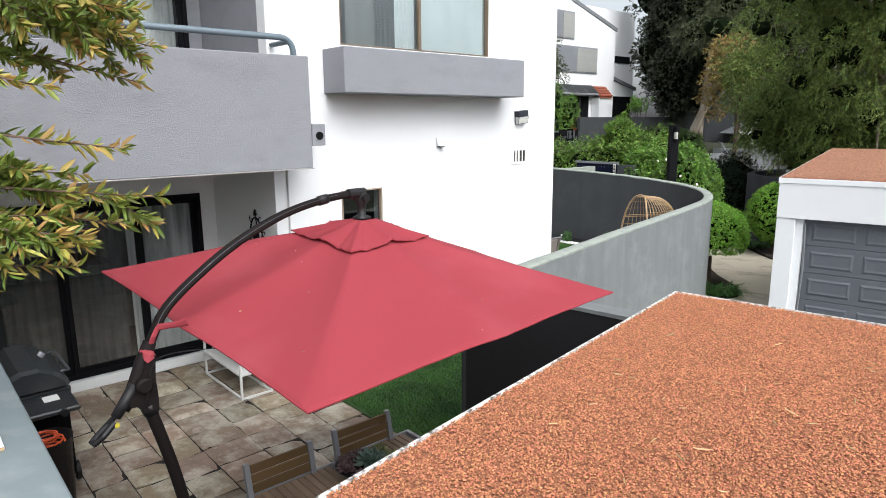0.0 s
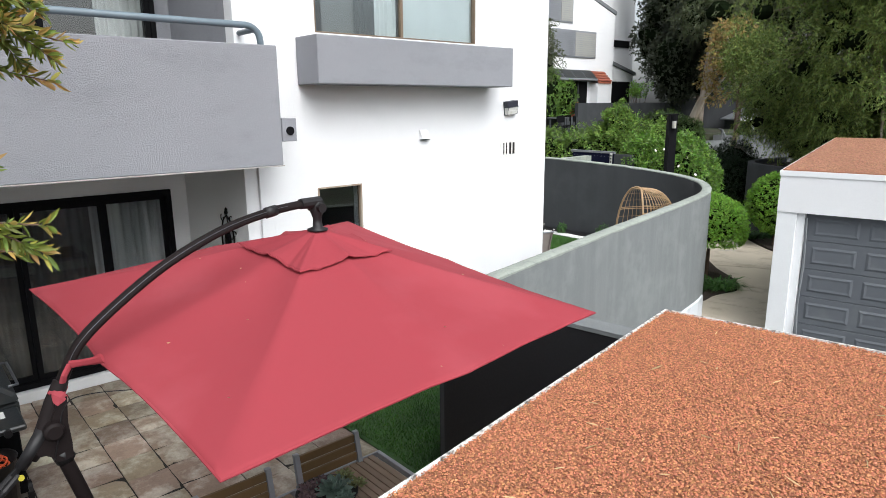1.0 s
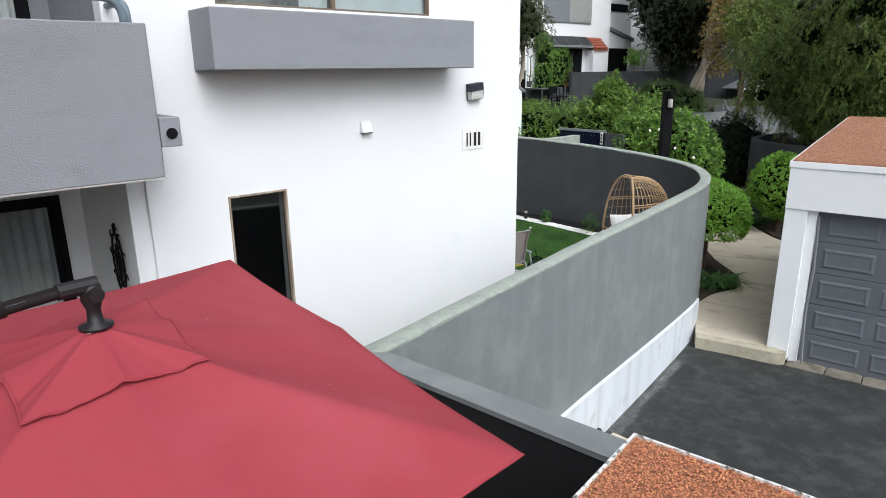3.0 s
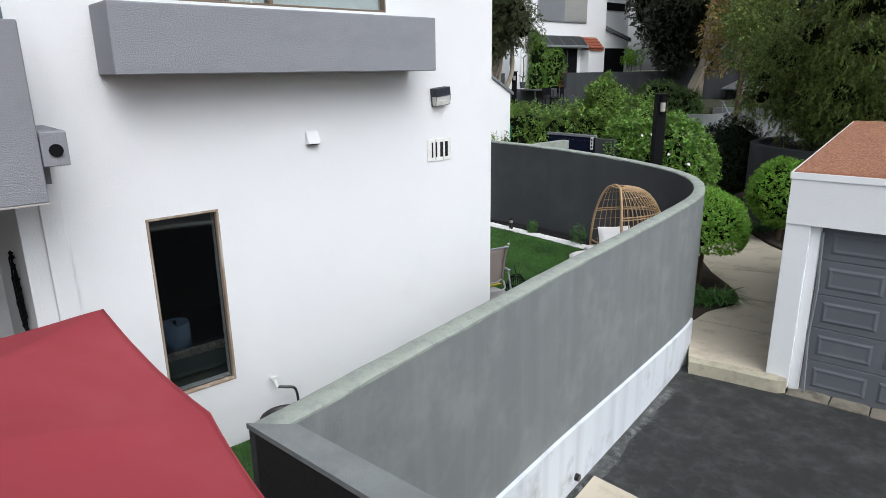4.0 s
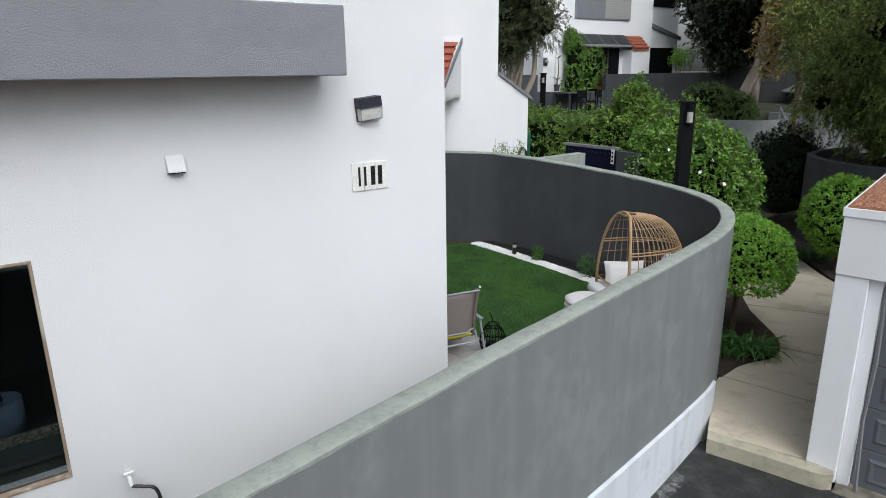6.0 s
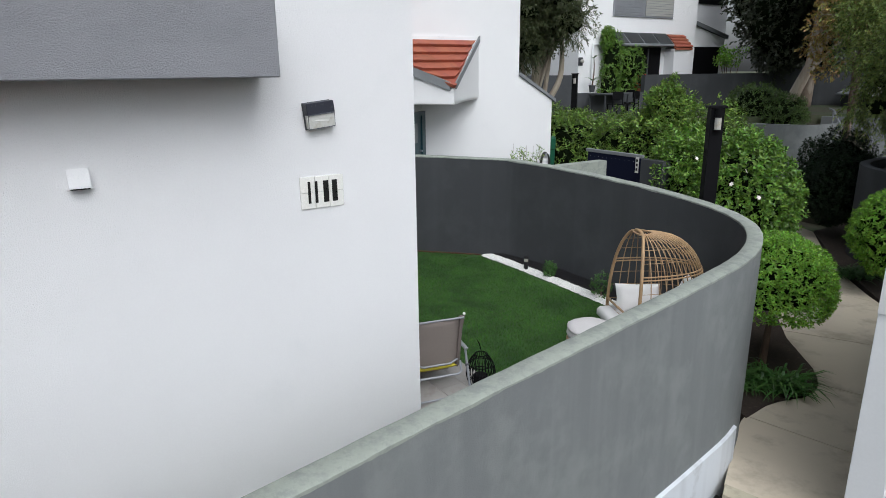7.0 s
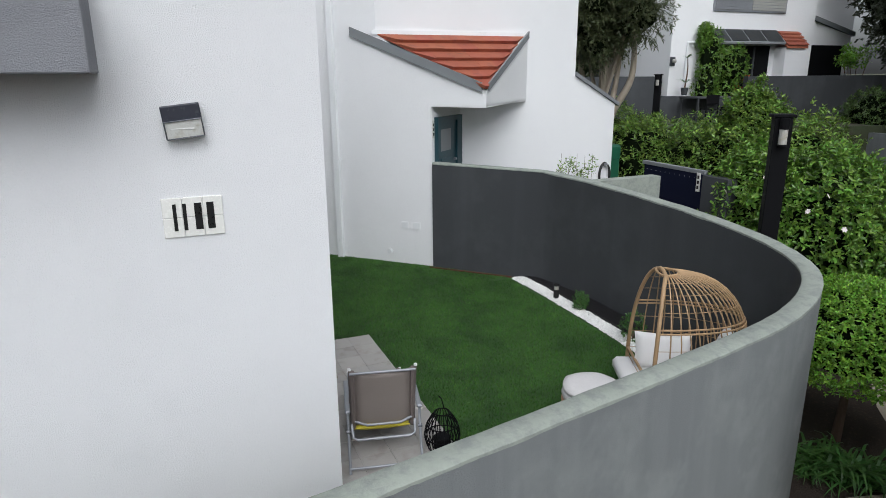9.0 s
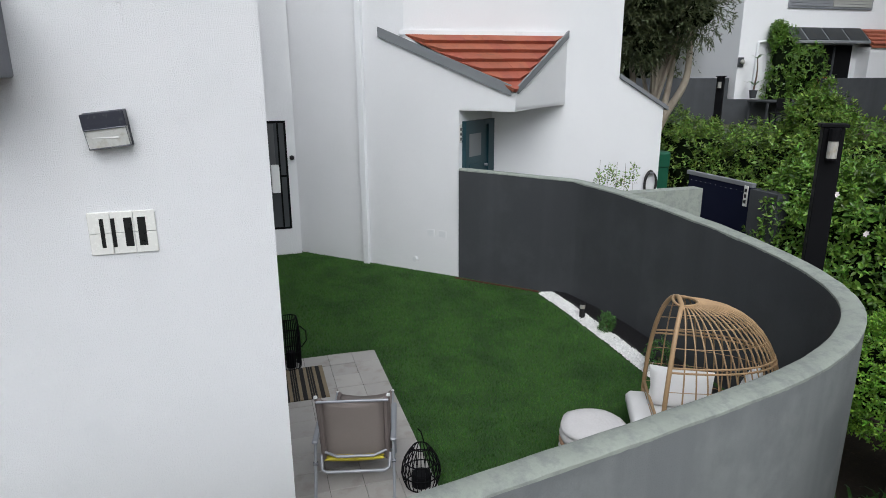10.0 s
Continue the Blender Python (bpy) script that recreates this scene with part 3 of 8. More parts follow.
s.add([(-900, -900, -0.45), (900, -900, -0.45), (900, 900, -0.45), (-900, 900, -0.45)], [(0, 1, 2, 3)])
tagged(part("ground", s, GROUND), "brown and green garden ground", "ground", kind="structure")

# the asphalt lane between the garages
s = Shape()
s.m = lay(-5.5, 11.36)
s.box(-0.4, 14, -14, 0.2, -0.5, -0.35)
lane = tagged(part("road", s, ASPHALT), "dark worn asphalt lane with pale stains", "road", kind="structure")

# raised garden behind the curved wall, and the terrace of the far houses
LAWN_LOW, LAWN_HIGH = 0.50, 0.75


def lawn_height(x, y):
    t = min(1.0, max(0.0, (y - 5.2) / 3.6))
    return LAWN_LOW + (LAWN_HIGH - LAWN_LOW) * t * t * (3 - 2 * t)


# the curved garden wall: its inner plan line with the height of its top
wall_line = [(-4.31, 4.01, 2.28), (-4.53, 5.06, 2.28), (-4.78, 6.30, 2.28), (-5.02, 7.45, 2.28), (-5.24, 8.60, 2.28), (-5.45, 9.70, 2.28),
             (-5.70, 10.95, 2.28), (-5.90, 11.80, 2.29), (-6.18, 12.45, 2.31), (-6.55, 12.92, 2.35), (-7.05, 13.17, 2.40), (-7.75, 13.29, 2.45),
             (-8.75, 13.31, 2.51), (-10.30, 13.24, 2.57), (-11.40, 13.07, 2.60)]
line3 = spline(wall_line, 5)
inner = [(p.x, p.y) for p in line3]
tops = [p.z for p in line3]
inner.append((-12.84, 11.74))
tops.append(2.64)
THICK = 0.165
outer = offset_line(inner, THICK)


def wall_between(a, b, z0, za, zb=None):
    """A wall between two plan lines of the same number of points."""
    sh = Shape()
    n = len(a)
    lo = z0 if isinstance(z0, list) else [z0] * n
    zb = zb or za
    verts = []
    for i in range(n):
        verts += [(*a[i], lo[i]), (*b[i], lo[i]), (*b[i], zb[i]), (*a[i], za[i])]
    faces = []
    for i in range(n - 1):
        k, j = 4 * i, 4 * i + 4
        faces += [(k + 1, j + 1, j + 2, k + 2), (k + 2, j + 2, j + 3, k + 3), (k + 3, j + 3, j, k), (k, j, j + 1, k + 1)]
    faces += [(0, 1, 2, 3), (4 * n - 1, 4 * n - 2, 4 * n - 3, 4 * n - 4)]
    return sh.add(verts, faces)


garden_wall = thing("wall_garden", "curved grey rendered garden wall with a pale cement top", "wall", kind="structure")
centre = offset_line(inner, THICK / 2)
body_top = [z - 0.02 for z in tops]
smooth_by_angle(part("outer_face", wall_between(centre, outer, -0.5, body_top), WALL_GREY, garden_wall, "weathered mid-grey rendered face"), 40)
smooth_by_angle(part("inner_face", wall_between(inner, centre, -0.5, body_top), WALL_DARK, garden_wall, "charcoal painted face"), 40)


def finer(line, k=5):
    """The same line with k times the points."""
    return [tuple(a + (b - a) * j / k for a, b in zip(line[i], line[i + 1])) for i in range(len(line) - 1) for j in range(k)] + [tuple(line[-1])]


cap_in, cap_out = finer(offset_line(inner, -0.003)), finer(offset_line(inner, THICK + 0.003))
bev_in, bev_out = finer(offset_line(inner, 0.018)), finer(offset_line(inner, THICK - 0.018))
cap_top = [z for z, in finer([(z,) for z in tops])]
cap = Shape()
n = len(cap_in)
cv, cf = [], []
for i in range(n):
    zt = cap_top[i] + 0.005 * noise.noise((i * 0.17, 0, 0))
    drop = [0.034 + 0.010 * noise.noise((i * 0.13, q, 0)) + 0.007 * noise.noise((i * 0.9, q, 4)) for q in (3.0, 9.0)]
    round_ = 0.012 + 0.012 * abs(noise.noise((i * 0.4, 5, 1)))
    cv += [(*cap_in[i], cap_top[i] - drop[0]), (*cap_in[i], zt - 0.014), (*bev_in[i], zt), (*bev_out[i], zt), (*cap_out[i], zt - round_), (*cap_out[i], cap_top[i] - drop[1])]
for i in range(n - 1):
    for k in range(6):
        a, b = 6 * i + k, 6 * i + (k + 1) % 6
        cf.append((a, a + 6, b + 6, b))
cf += [tuple(range(6)), tuple(range(6 * n - 6, 6 * n))[::-1]]
cap.add(cv, cf)
smooth_by_angle(part("cap", cap, CAP, garden_wall, "pale patchy cement coping"), 50)
# the thicker white base along the lane
lo_i = [i for i, p in enumerate(inner) if p[1] < 11.95 and p[0] > -6.4]
base_out = offset_line(inner, THICK + 0.035)
base_top = [0.255 + 0.035 * (12.2 - inner[i][1]) for i in lo_i]
part("base", wall_between([outer[i] for i in lo_i], [base_out[i] for i in lo_i], -0.5, [z + 0.014 for z in base_top], base_top), WHITE_BASE, garden_wall, "white painted projecting base with chipped top")

# the black wall across the side garden, up to the garage
cross = thing("wall_cross", "black painted garden wall with a grey cement top", "wall", kind="structure")
ca, cb = [(-4.318, 4.012), (-1.9, 4.352)], [(-4.318, 4.040), (-1.9, 4.54)]
part("body", wall_between(cb, ca, -0.5, [2.25, 2.25]), WALL_BLACK, cross)
part("cap", wall_between([(-4.115, 4.212), (-1.9, 4.55)], [(-4.325, 4.003), (-1.9, 4.343)], 2.25, [2.283, 2.283]), WALL_GREY, cross, "weathered grey cement coping")

# lawn of artificial turf: the yard and the strip along the house
s = Shape()
NX, NY = 44, 40
gx, gy = np.linspace(-15.6, -4.2, NX), np.linspace(3.8, 13.4, NY)


def inside(x, y, poly):
    hit_odd = False
    for i in range(len(poly)):
        (ax, ay), (bx, by) = poly[i - 1][:2], poly[i][:2]
        if (ay > y) != (by > y) and x < (bx - ax) * (y - ay) / (by - ay) + ax:
            hit_odd = not hit_odd
    return hit_odd


grow = offset_line(inner, 0.10)
yard_zone = [(-15.5, 8.5), (-7.0, 8.5), (-7.0, 3.8), (-4.33, 3.8)] + grow + [(-15.5, 9.24)]
lawn_faces, lawn_verts = [], [(x, y, lawn_height(x, y)) for y in gy for x in gx]
for j in range(NY - 1):
    for i in range(NX - 1):
        corners = [(gx[a], gy[b]) for a in (i, i + 1) for b in (j, j + 1)]
        if any(inside(*c, yard_zone) for c in corners):
            lawn_faces.append((j * NX + i, j * NX + i + 1, (j + 1) * NX + i + 1, (j + 1) * NX + i))
# trim the sheet to the wall: corners outside are drawn onto the zone's edge
trimmed = []
for x, y, z in lawn_verts:
    if not inside(x, y, yard_zone):
        best = min(((bx - x) ** 2 + (by - y) ** 2, bx, by) for bx, by in yard_zone + grow)
        if best[0] < 0.5:
            x, y = best[1], best[2]
    trimmed.append((x, y, z))
s.add(trimmed, lawn_faces)
tagged(part("lawn", s, TURF), "green artificial turf lawn", "lawn", kind="structure")
s = Shape()
s.prism([(-15.5, 8.5), (-7.0, 8.5), (-7.0, 3.75), (-4.4, 3.75)] + offset_line(inner, 0.03)[1:] + [(-15.5, 9.24)], -0.45, 0.42)
tagged(part("ground_fill", s, SOIL), "dark soil below the lawn", "ground", kind="structure")

# the house: its walls round the patio, with the window openings
def wall_x_plane(name, x0, x1, y0, y1, z0, z1, holes, material, label):
    """A wall that stands across x, cut by openings (y0, y1, z0, z1)."""
    sh = Shape()
    ys = sorted({y0, y1, *[h[0] for h in holes], *[h[1] for h in holes]})
    zs = sorted({z0, z1, *[h[2] for h in holes], *[h[3] for h in holes]})
    for i in range(len(ys) - 1):
        run = None
        for k in range(len(zs) - 1):
            ym, zm = (ys[i] + ys[i + 1]) / 2, (zs[k] + zs[k + 1]) / 2
            solid = not any(h[0] < ym < h[1] and h[2] < zm < h[3] for h in holes)
            if solid:
                run = [zs[k], zs[k + 1]] if run is None else [run[0], zs[k + 1]]
            if run and (not solid or k == len(zs) - 2):
                sh.box(x0, x1, ys[i], ys[i + 1], *run)
                run = None
    me = sh.mesh(name)
    bm = bmesh.new()
    bm.from_mesh(me)
    bmesh.ops.remove_doubles(bm, verts=bm.verts, dist=0.0005)
    twin = {}
    for face in bm.faces:
        twin.setdefault(tuple(round(c, 4) for c in face.calc_center_median()), []).append(face)
    bmesh.ops.delete(bm, geom=[q for fs in twin.values() if len(fs) > 1 for q in fs], context="FACES")
    bm.to_mesh(me)
    bm.free()
    me.materials.append(material)
    return tagged(new(name, me), label, "wall", kind="structure")


HX, HY = -6.94, 8.58                         # the white front and its far corner
RX, RY = -8.80, 3.45                         # the recess of patio door and balcony
WIN_N = (4.36, 5.00, 1.22, 2.94)             # narrow window
WIN_B = (4.43, 7.00, 4.73, 6.40)             # wide window above the planter box
SLIDER = (-1.6, 3.24, 0.62, 2.86)
UPPER = (-1.2, 3.27, 3.60, 5.75)
wall_x_plane("wall_front", HX - 0.2, HX, RY, HY, -0.45, 7.0, [WIN_N, WIN_B], STUCCO_WHITE, "white stucco house front with trowel marks")
wall_x_plane("wall_recess", RX - 0.2, RX, -4.0, RY, -0.45, 3.38, [SLIDER], STUCCO_WHITE, "shaded white stucco wall round the patio door")
wall_x_plane("wall_recess_upper", RX - 0.2, RX, -4.0, RY, 3.39, 7.0, [UPPER], STUCCO_GREY, "grey stucco wall round the balcony door")
s = Shape().box(RX, HX - 0.2, RY, RY + 0.2, -0.45, 3.39)
tagged(part("wall_return", s, STUCCO_WHITE), "shaded white stucco wall of the patio recess", "wall", kind="structure")
s = Shape().box(RX, HX - 0.2, RY, RY + 0.2, 3.39, 7.0)
tagged(part("wall_return_upper", s, STUCCO_GREY), "grey stucco side wall of the balcony", "wall", kind="structure")
s = Shape().box(-16.0, HX - 0.2, HY - 0.2, HY, -0.45, 7.0)
tagged(part("wall_side", s, STUCCO_WHITE), "white stucco side of the house", "wall", kind="structure")
s = Shape().box(-16.0, HX + 0.02, -4.2, HY + 0.02, 7.0, 7.2)
tagged(part("roof", s, STUCCO_WHITE), "flat house roof", "roof", kind="structure")
s = Shape().box(-16.2, -16.0, -4.2, HY, -0.45, 7.0)
s.box(-16.0, RX - 0.2, -4.2, -4.0, -0.45, 7.0)
tagged(part("wall_back", s, STUCCO_WHITE), "white outer wall of the house", "wall", kind="structure")
s = Shape().box(-16.0, RX - 0.2, -4.0, HY - 0.2, 3.35, 3.38).box(RX - 0.2, HX - 0.2, RY + 0.2, HY - 0.2, 3.35, 3.38)
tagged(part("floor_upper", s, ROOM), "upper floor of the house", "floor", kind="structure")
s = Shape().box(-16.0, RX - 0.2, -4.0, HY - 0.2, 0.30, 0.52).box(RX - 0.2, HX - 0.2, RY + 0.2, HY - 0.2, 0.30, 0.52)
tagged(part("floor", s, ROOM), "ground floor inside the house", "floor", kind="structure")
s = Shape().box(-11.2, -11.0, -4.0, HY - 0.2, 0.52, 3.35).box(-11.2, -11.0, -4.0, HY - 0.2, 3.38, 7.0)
tagged(part("wall_inner", s, ROOM), "dark grey inner wall of the rooms, toned as dim", "wall", kind="structure")

# the neighbour's house beyond the yard
nb = thing("neighbour_house", "white stucco neighbouring house with a small clay-tiled porch roof", "house")
s = Shape()
s.prism([(-15.42, 9.24), (-13.60, 11.03), (-13.60, 15.12), (-22, 15.12), (-22, 9.24)], -0.45, 7.4)
part("wall", s, STUCCO_WHITE, nb, "tall white stucco wall")
s = Shape()
s.prism([(-13.61, 11.02), (-12.87, 11.75), (-13.61, 12.62)], -0.45, [4.80, 4.18, 3.62])
part("porch_wall", s, STUCCO_WHITE, nb, "white stucco porch wall")
s = Shape()
s.prism([(-13.60, 15.12), (-13.60, 16.12), (-22, 16.12), (-22, 15.12)], -0.45, [4.06, 3.50, 3.50, 4.06])
part("lower_wall", s, STUCCO_WHITE, nb, "lower wing with a sloping top")
s = Shape()
s.prism([(-13.55, 15.117), (-13.55, 16.20), (-22, 16.20), (-22, 15.117)], [4.065, 3.46, 3.46, 4.065], [4.14, 3.53, 3.53, 4.14])
part("sloping_cap", s, FASCIA_GREY, nb, "grey metal edge of the sloping wing")

# its continuation toward the own house
s = Shape()
s.box(-16.0, -15.25, 8.60, 9.28, -0.45, 7.3)
tagged(part("wall_corner", s, STUCCO_WHITE), "white stucco corner wall at the end of the lawn", "wall", kind="structure")

# balcony over the patio
balcony = thing("balcony", "grey stucco balcony parapet on the house front", "balcony")
s = Shape().box(-6.40, -6.23, -4.0, 3.57, 3.31, 4.49, 0.008)
part("parapet", s, STUCCO_GREY, balcony)
s = Shape().box(RX, -6.401, -4.0, 3.449, 3.33, 3.50).box(HX + 0.003, -6.401, 3.449, 3.567, 3.312, 4.488)
part("floor_slab", s, STUCCO_GREY, balcony)
s = Shape().box(-6.25, -6.215, -4.0, 3.575, 3.300, 3.309)
part("drip_edge", s, SLAB, balcony, "pale drip edge under the parapet")
s = Shape()
s.tube([(-6.31, -4, 4.67)] + [(-6.31, 3.30, 4.67)] + [(-6.31, 3.30 + 0.14 * math.sin(a), 4.53 + 0.14 * math.cos(a)) for a in (0.3, 0.6, 0.9, 1.2, 1.57)] + [(-6.31, 3.44, 4.47)], 0.032, 10)
part("rail", s, RAIL_BLUE, balcony, "blue-grey tubular steel rail", smooth=True)
s = Shape()
s.tube([(-6.92, 3.50, 4.66), (-6.55, 3.50, 4.66)] + [(-6.55 + 0.13 * math.sin(a), 3.50, 4.53 + 0.13 * math.cos(a)) for a in (0.3, 0.6, 0.9, 1.2, 1.57)] + [(-6.42, 3.50, 4.47)], 0.028, 10)
part("end_rail", s, RAIL_BLUE, balcony, "blue-grey tubular steel rail", smooth=True)

# planter box below the wide window
s = Shape().box(HX + 0.002, -6.47, 4.17, 7.28, 4.14, 4.66, 0.008)
tagged(part("window_ledge", s, STUCCO_GREY), "grey stucco ledge box below the wide window", "ledge", kind="structure")


def window(name, x, y0, y1, z0, z1, label, frame_mat, frame_w, panes, depth=0.08, proud=0.02, glass_mat=None):
    """A window in a wall that faces +x: frame bars, sill and panes split at the given y."""
    w = tagged(thing(name, label, "window"), kind="structure")
    for a in (z0, z1 - frame_w):
        part("frame_bar", Shape().box(x - depth, x + proud, y0, y1, a, a + frame_w, 0.004), frame_mat, w)
    for a in (y0, y1 - frame_w):
        part("frame_bar", Shape().box(x - depth, x + proud, a, a + frame_w, z0 + frame_w, z1 - frame_w, 0.004), frame_mat, w)
    edges = [y0 + frame_w, *panes, y1 - frame_w]
    for k, p in enumerate(panes):
        part("mullion", Shape().box(x - depth + 0.01, x + proud - 0.015, p - 0.02, p + 0.02, z0 + frame_w, z1 - frame_w, 0.004), frame_mat, w)
    for k in range(len(edges) - 1):
        pane = part("pane", Shape().box(x - 0.05 - 0.012 * (k % 2), x - 0.044 - 0.012 * (k % 2), edges[k], edges[k + 1], z0 + frame_w, z1 - frame_w), glass_mat or GLASS_DARK, w)
        pane.visible_shadow = False
    return w


def curtain(x, y0, y1, z0, z1, material, label, folds=9, deep=0.045, seed=1):
    """A hanging curtain with uneven folds, as a sheet with thickness."""
    sh = Shape()
    n = int(folds * 8)
    rng = random.Random(seed)
    ph = [rng.uniform(0.7, 1.4) for _ in range(n + 1)]
    verts, acc = [], 0.0
    for i in range(n + 1):
        acc += ph[i]
        off = deep * math.sin(acc * 2 * math.pi / 8)
        y = y0 + (y1 - y0) * i / n
        verts += [(x + off, y, z0), (x + off * 0.8, y, z1), (x + off * 0.8 - 0.004, y, z1), (x + off - 0.004, y, z0)]
    faces = []
    for i in range(n):
        k = 4 * i
        faces += [(k, k + 4, k + 5, k + 1), (k + 2, k + 6, k + 7, k + 3), (k + 1, k + 5, k + 6, k + 2)]
    sh.add(verts, faces)
    return tagged(part("curtain", sh, material, smooth=True), label, "curtain")


BRASS = surface("bronze_window_frame", (0.20, 0.145, 0.10), 0.45, metal=0.4, vary=0.15, big=4, small=40, bump=0.1)
window("window_1", HX, *WIN_N, "narrow fixed window in a weathered wood frame", WOOD_FRAME, 0.022, [], proud=0.008, glass_mat=GLASS_TINT)
window("window_2", HX, *WIN_B, "wide sliding window in a thin bronze frame", BRASS, 0.018, [5.71], proud=0.004)
curtain(HX - 0.15, 5.06, 5.36, 4.74, 6.39, CURTAIN_DARK, "dark grey curtain at one side of the wide window", 4, deep=0.02, seed=2)
curtain(HX - 0.14, 5.36, 5.69, 4.74, 6.39, CURTAIN, "pale gathered curtain in the wide window", 5, deep=0.025, seed=9)
curtain(HX - 0.11, 5.73, 6.98, 4.74, 6.39, CURTAIN, "white sheer curtain close behind the wide window", 3, deep=0.012, seed=3)
# sheet in the room tone, painting the dim room behind this pane
curtain(HX - 0.17, 4.62, 5.08, 4.74, 6.39, ROOM, "sheet in the room wall's dark grey, added for the dim room", 2, deep=0.004, seed=8)

# the patio door and the balcony door
def sliding_door(name, y0, y1, z0, z1, leaves_at, label):
    d = tagged(thing(name, label, "door"), kind="structure")
    for a in (z0, z1 - 0.07):
        part("frame_bar", Shape().box(RX - 0.12, RX + 0.03, y0, y1, a, a + 0.07, 0.004), BLACK_METAL, d)
    for a in (y0, y1 - 0.06):
        part("frame_bar", Shape().box(RX - 0.12, RX + 0.03, a, a + 0.06, z0 + 0.07, z1 - 0.07, 0.004), BLACK_METAL, d)
    edges = [y0 + 0.06, *leaves_at, y1 - 0.06]
    for k in range(len(edges) - 1):
        x = RX - 0.03 - 0.045 * (k % 2)
        leaf = part("door_leaf", Shape().box(x - 0.02, x + 0.02, edges[k], edges[k] + 0.055, z0 + 0.07, z1 - 0.07).box(x - 0.02, x + 0.02, edges[k + 1] - 0.055, edges[k + 1], z0 + 0.07, z1 - 0.07)
                    .box(x - 0.02, x + 0.02, edges[k] + 0.055, edges[k + 1] - 0.055, z0 + 0.07, z0 + 0.13).box(x - 0.02, x + 0.02, edges[k] + 0.055, edges[k + 1] - 0.055, z1 - 0.13, z1 - 0.07), BLACK_METAL, d)
        pane = part("pane", Shape().box(x - 0.004, x + 0.004, edges[k] + 0.055, edges[k + 1] - 0.055, z0 + 0.13, z1 - 0.13), GLASS_DOOR, leaf)
        pane.visible_shadow = False
    return d


sliding_door("door_patio", *SLIDER, [-0.1, 1.5, 2.42], "black-framed sliding glass patio door")
sliding_door("door_balcony", *UPPER, [0.4, 2.0], "dark-framed sliding glass balcony door")
curtain(RX - 0.125, 2.28, 3.2, 0.521, 2.84, CURTAIN, "pale curtain hanging behind the patio door", 8, seed=4)
curtain(RX - 0.145, 0.4, 2.22, 0.521, 2.84, CURTAIN_DARK, "dark grey curtain drawn behind the patio door", 15, seed=5)
curtain(RX - 0.22, -1.5, 0.3, 0.521, 2.84, CURTAIN_DARK, "dark grey curtain drawn behind the patio door", 12, seed=6)
curtain(RX - 0.30, 2.65, 3.2, 3.382, 5.72, CURTAIN, "white curtain behind the balcony door", 6, seed=7)
s = Shape().box(RX - 0.1, RX + 0.10, -1.75, 3.44, 0.48, 0.615, 0.008)
tagged(part("door_sill", s, WHITE_TRIM), "white painted sill below the patio door", "sill", kind="structure")
s = Shape().box(HX + 0.002, HX + 0.052, 3.600, 3.755, 0.52, 3.545, 0.004)
tagged(part("corner_trim", s, STUCCO_WHITE), "flat white rain pipe casing below the balcony drain", "trim", kind="structure")

# the near garage with its gravel roof
def garage_frame(x, y, turn):
    return pose(x, y, 0, 0, 0, turn)


G1 = garage_frame(-2.17, 4.06, 9.2)
garage = thing("garage_near", "flat-roofed garage with red gravel and a white metal edge", "garage", place=G1)
W1, L1, ZR = 7.5, 7.0, 2.62
s = Shape().box(0.06, W1 - 0.06, -L1 + 0.06, -0.06, -0.45, ZR - 0.18)
part("wall", s, STUCCO_WHITE, garage)
s = Shape().box(0.0112, W1 - 0.02, -L1 + 0.02, -0.0112, ZR - 0.18, ZR - 0.012)
part("roof", s, GRAVEL_BED, garage, "roof deck with red gravel bedding")
s = Shape().box(0, 0.011, -L1, 0, ZR - 0.2, ZR + 0.004).box(0.011, W1, -0.011, 0, ZR - 0.2, ZR + 0.004)
part("drip_edge", s, METAL_EDGE, garage, "chipped white metal roof edge")

# the far garage across the lane
G2 = garage_frame(-4.50, 11.80, 10.0)
garage2 = thing("garage_far", "white garage with a grey panelled door and a red gravel roof", "garage", place=G2)
W2, L2 = 6.2, 5.5
s = Shape().box(0.12, W2, 0.30, L2, -0.45, 2.16).box(0.05, 0.12, 0.06, L2, -0.45, 2.16)
part("wall", s, STUCCO_WHITE, garage2)
s = Shape().prism([(0, 0), (W2, 0), (W2, L2), (0, L2)], 2.09, [2.70, 2.70, 2.99, 2.99])
part("fascia", s, STUCCO_WHITE, garage2, "deep white rendered roof fascia")
s = Shape().prism([(-0.015, -0.015), (W2, -0.015), (W2, L2), (-0.015, L2)], [2.70, 2.70, 2.99, 2.99], [2.785, 2.785, 3.075, 3.075])
part("roof_edge", s, WHITE_TRIM, garage2, "white metal roof edge")
s = Shape().prism([(0.015, 0.015), (W2 - 0.03, 0.015), (W2 - 0.03, L2 - 0.03), (0.015, L2 - 0.03)], [2.78, 2.78, 3.07, 3.07], [2.80, 2.80, 3.09, 3.09])
part("roof", s, GRAVEL_BED, garage2, "red gravel roof")
s = Shape().box(0.0, 0.30, 0.02, 0.30, -0.30, 2.088, 0.006).box(0.30, 0.42, 0.10, 0.24, -0.36, 2.088, 0.006)
part("post", s, WHITE_TRIM, garage2, "white painted corner post and jamb")
door2 = part("door", Shape().box(0.42, 5.2, 0.20, 0.25, -0.35, 2.088), GARAGE_DOOR, garage2, "grey panelled sectional garage door")
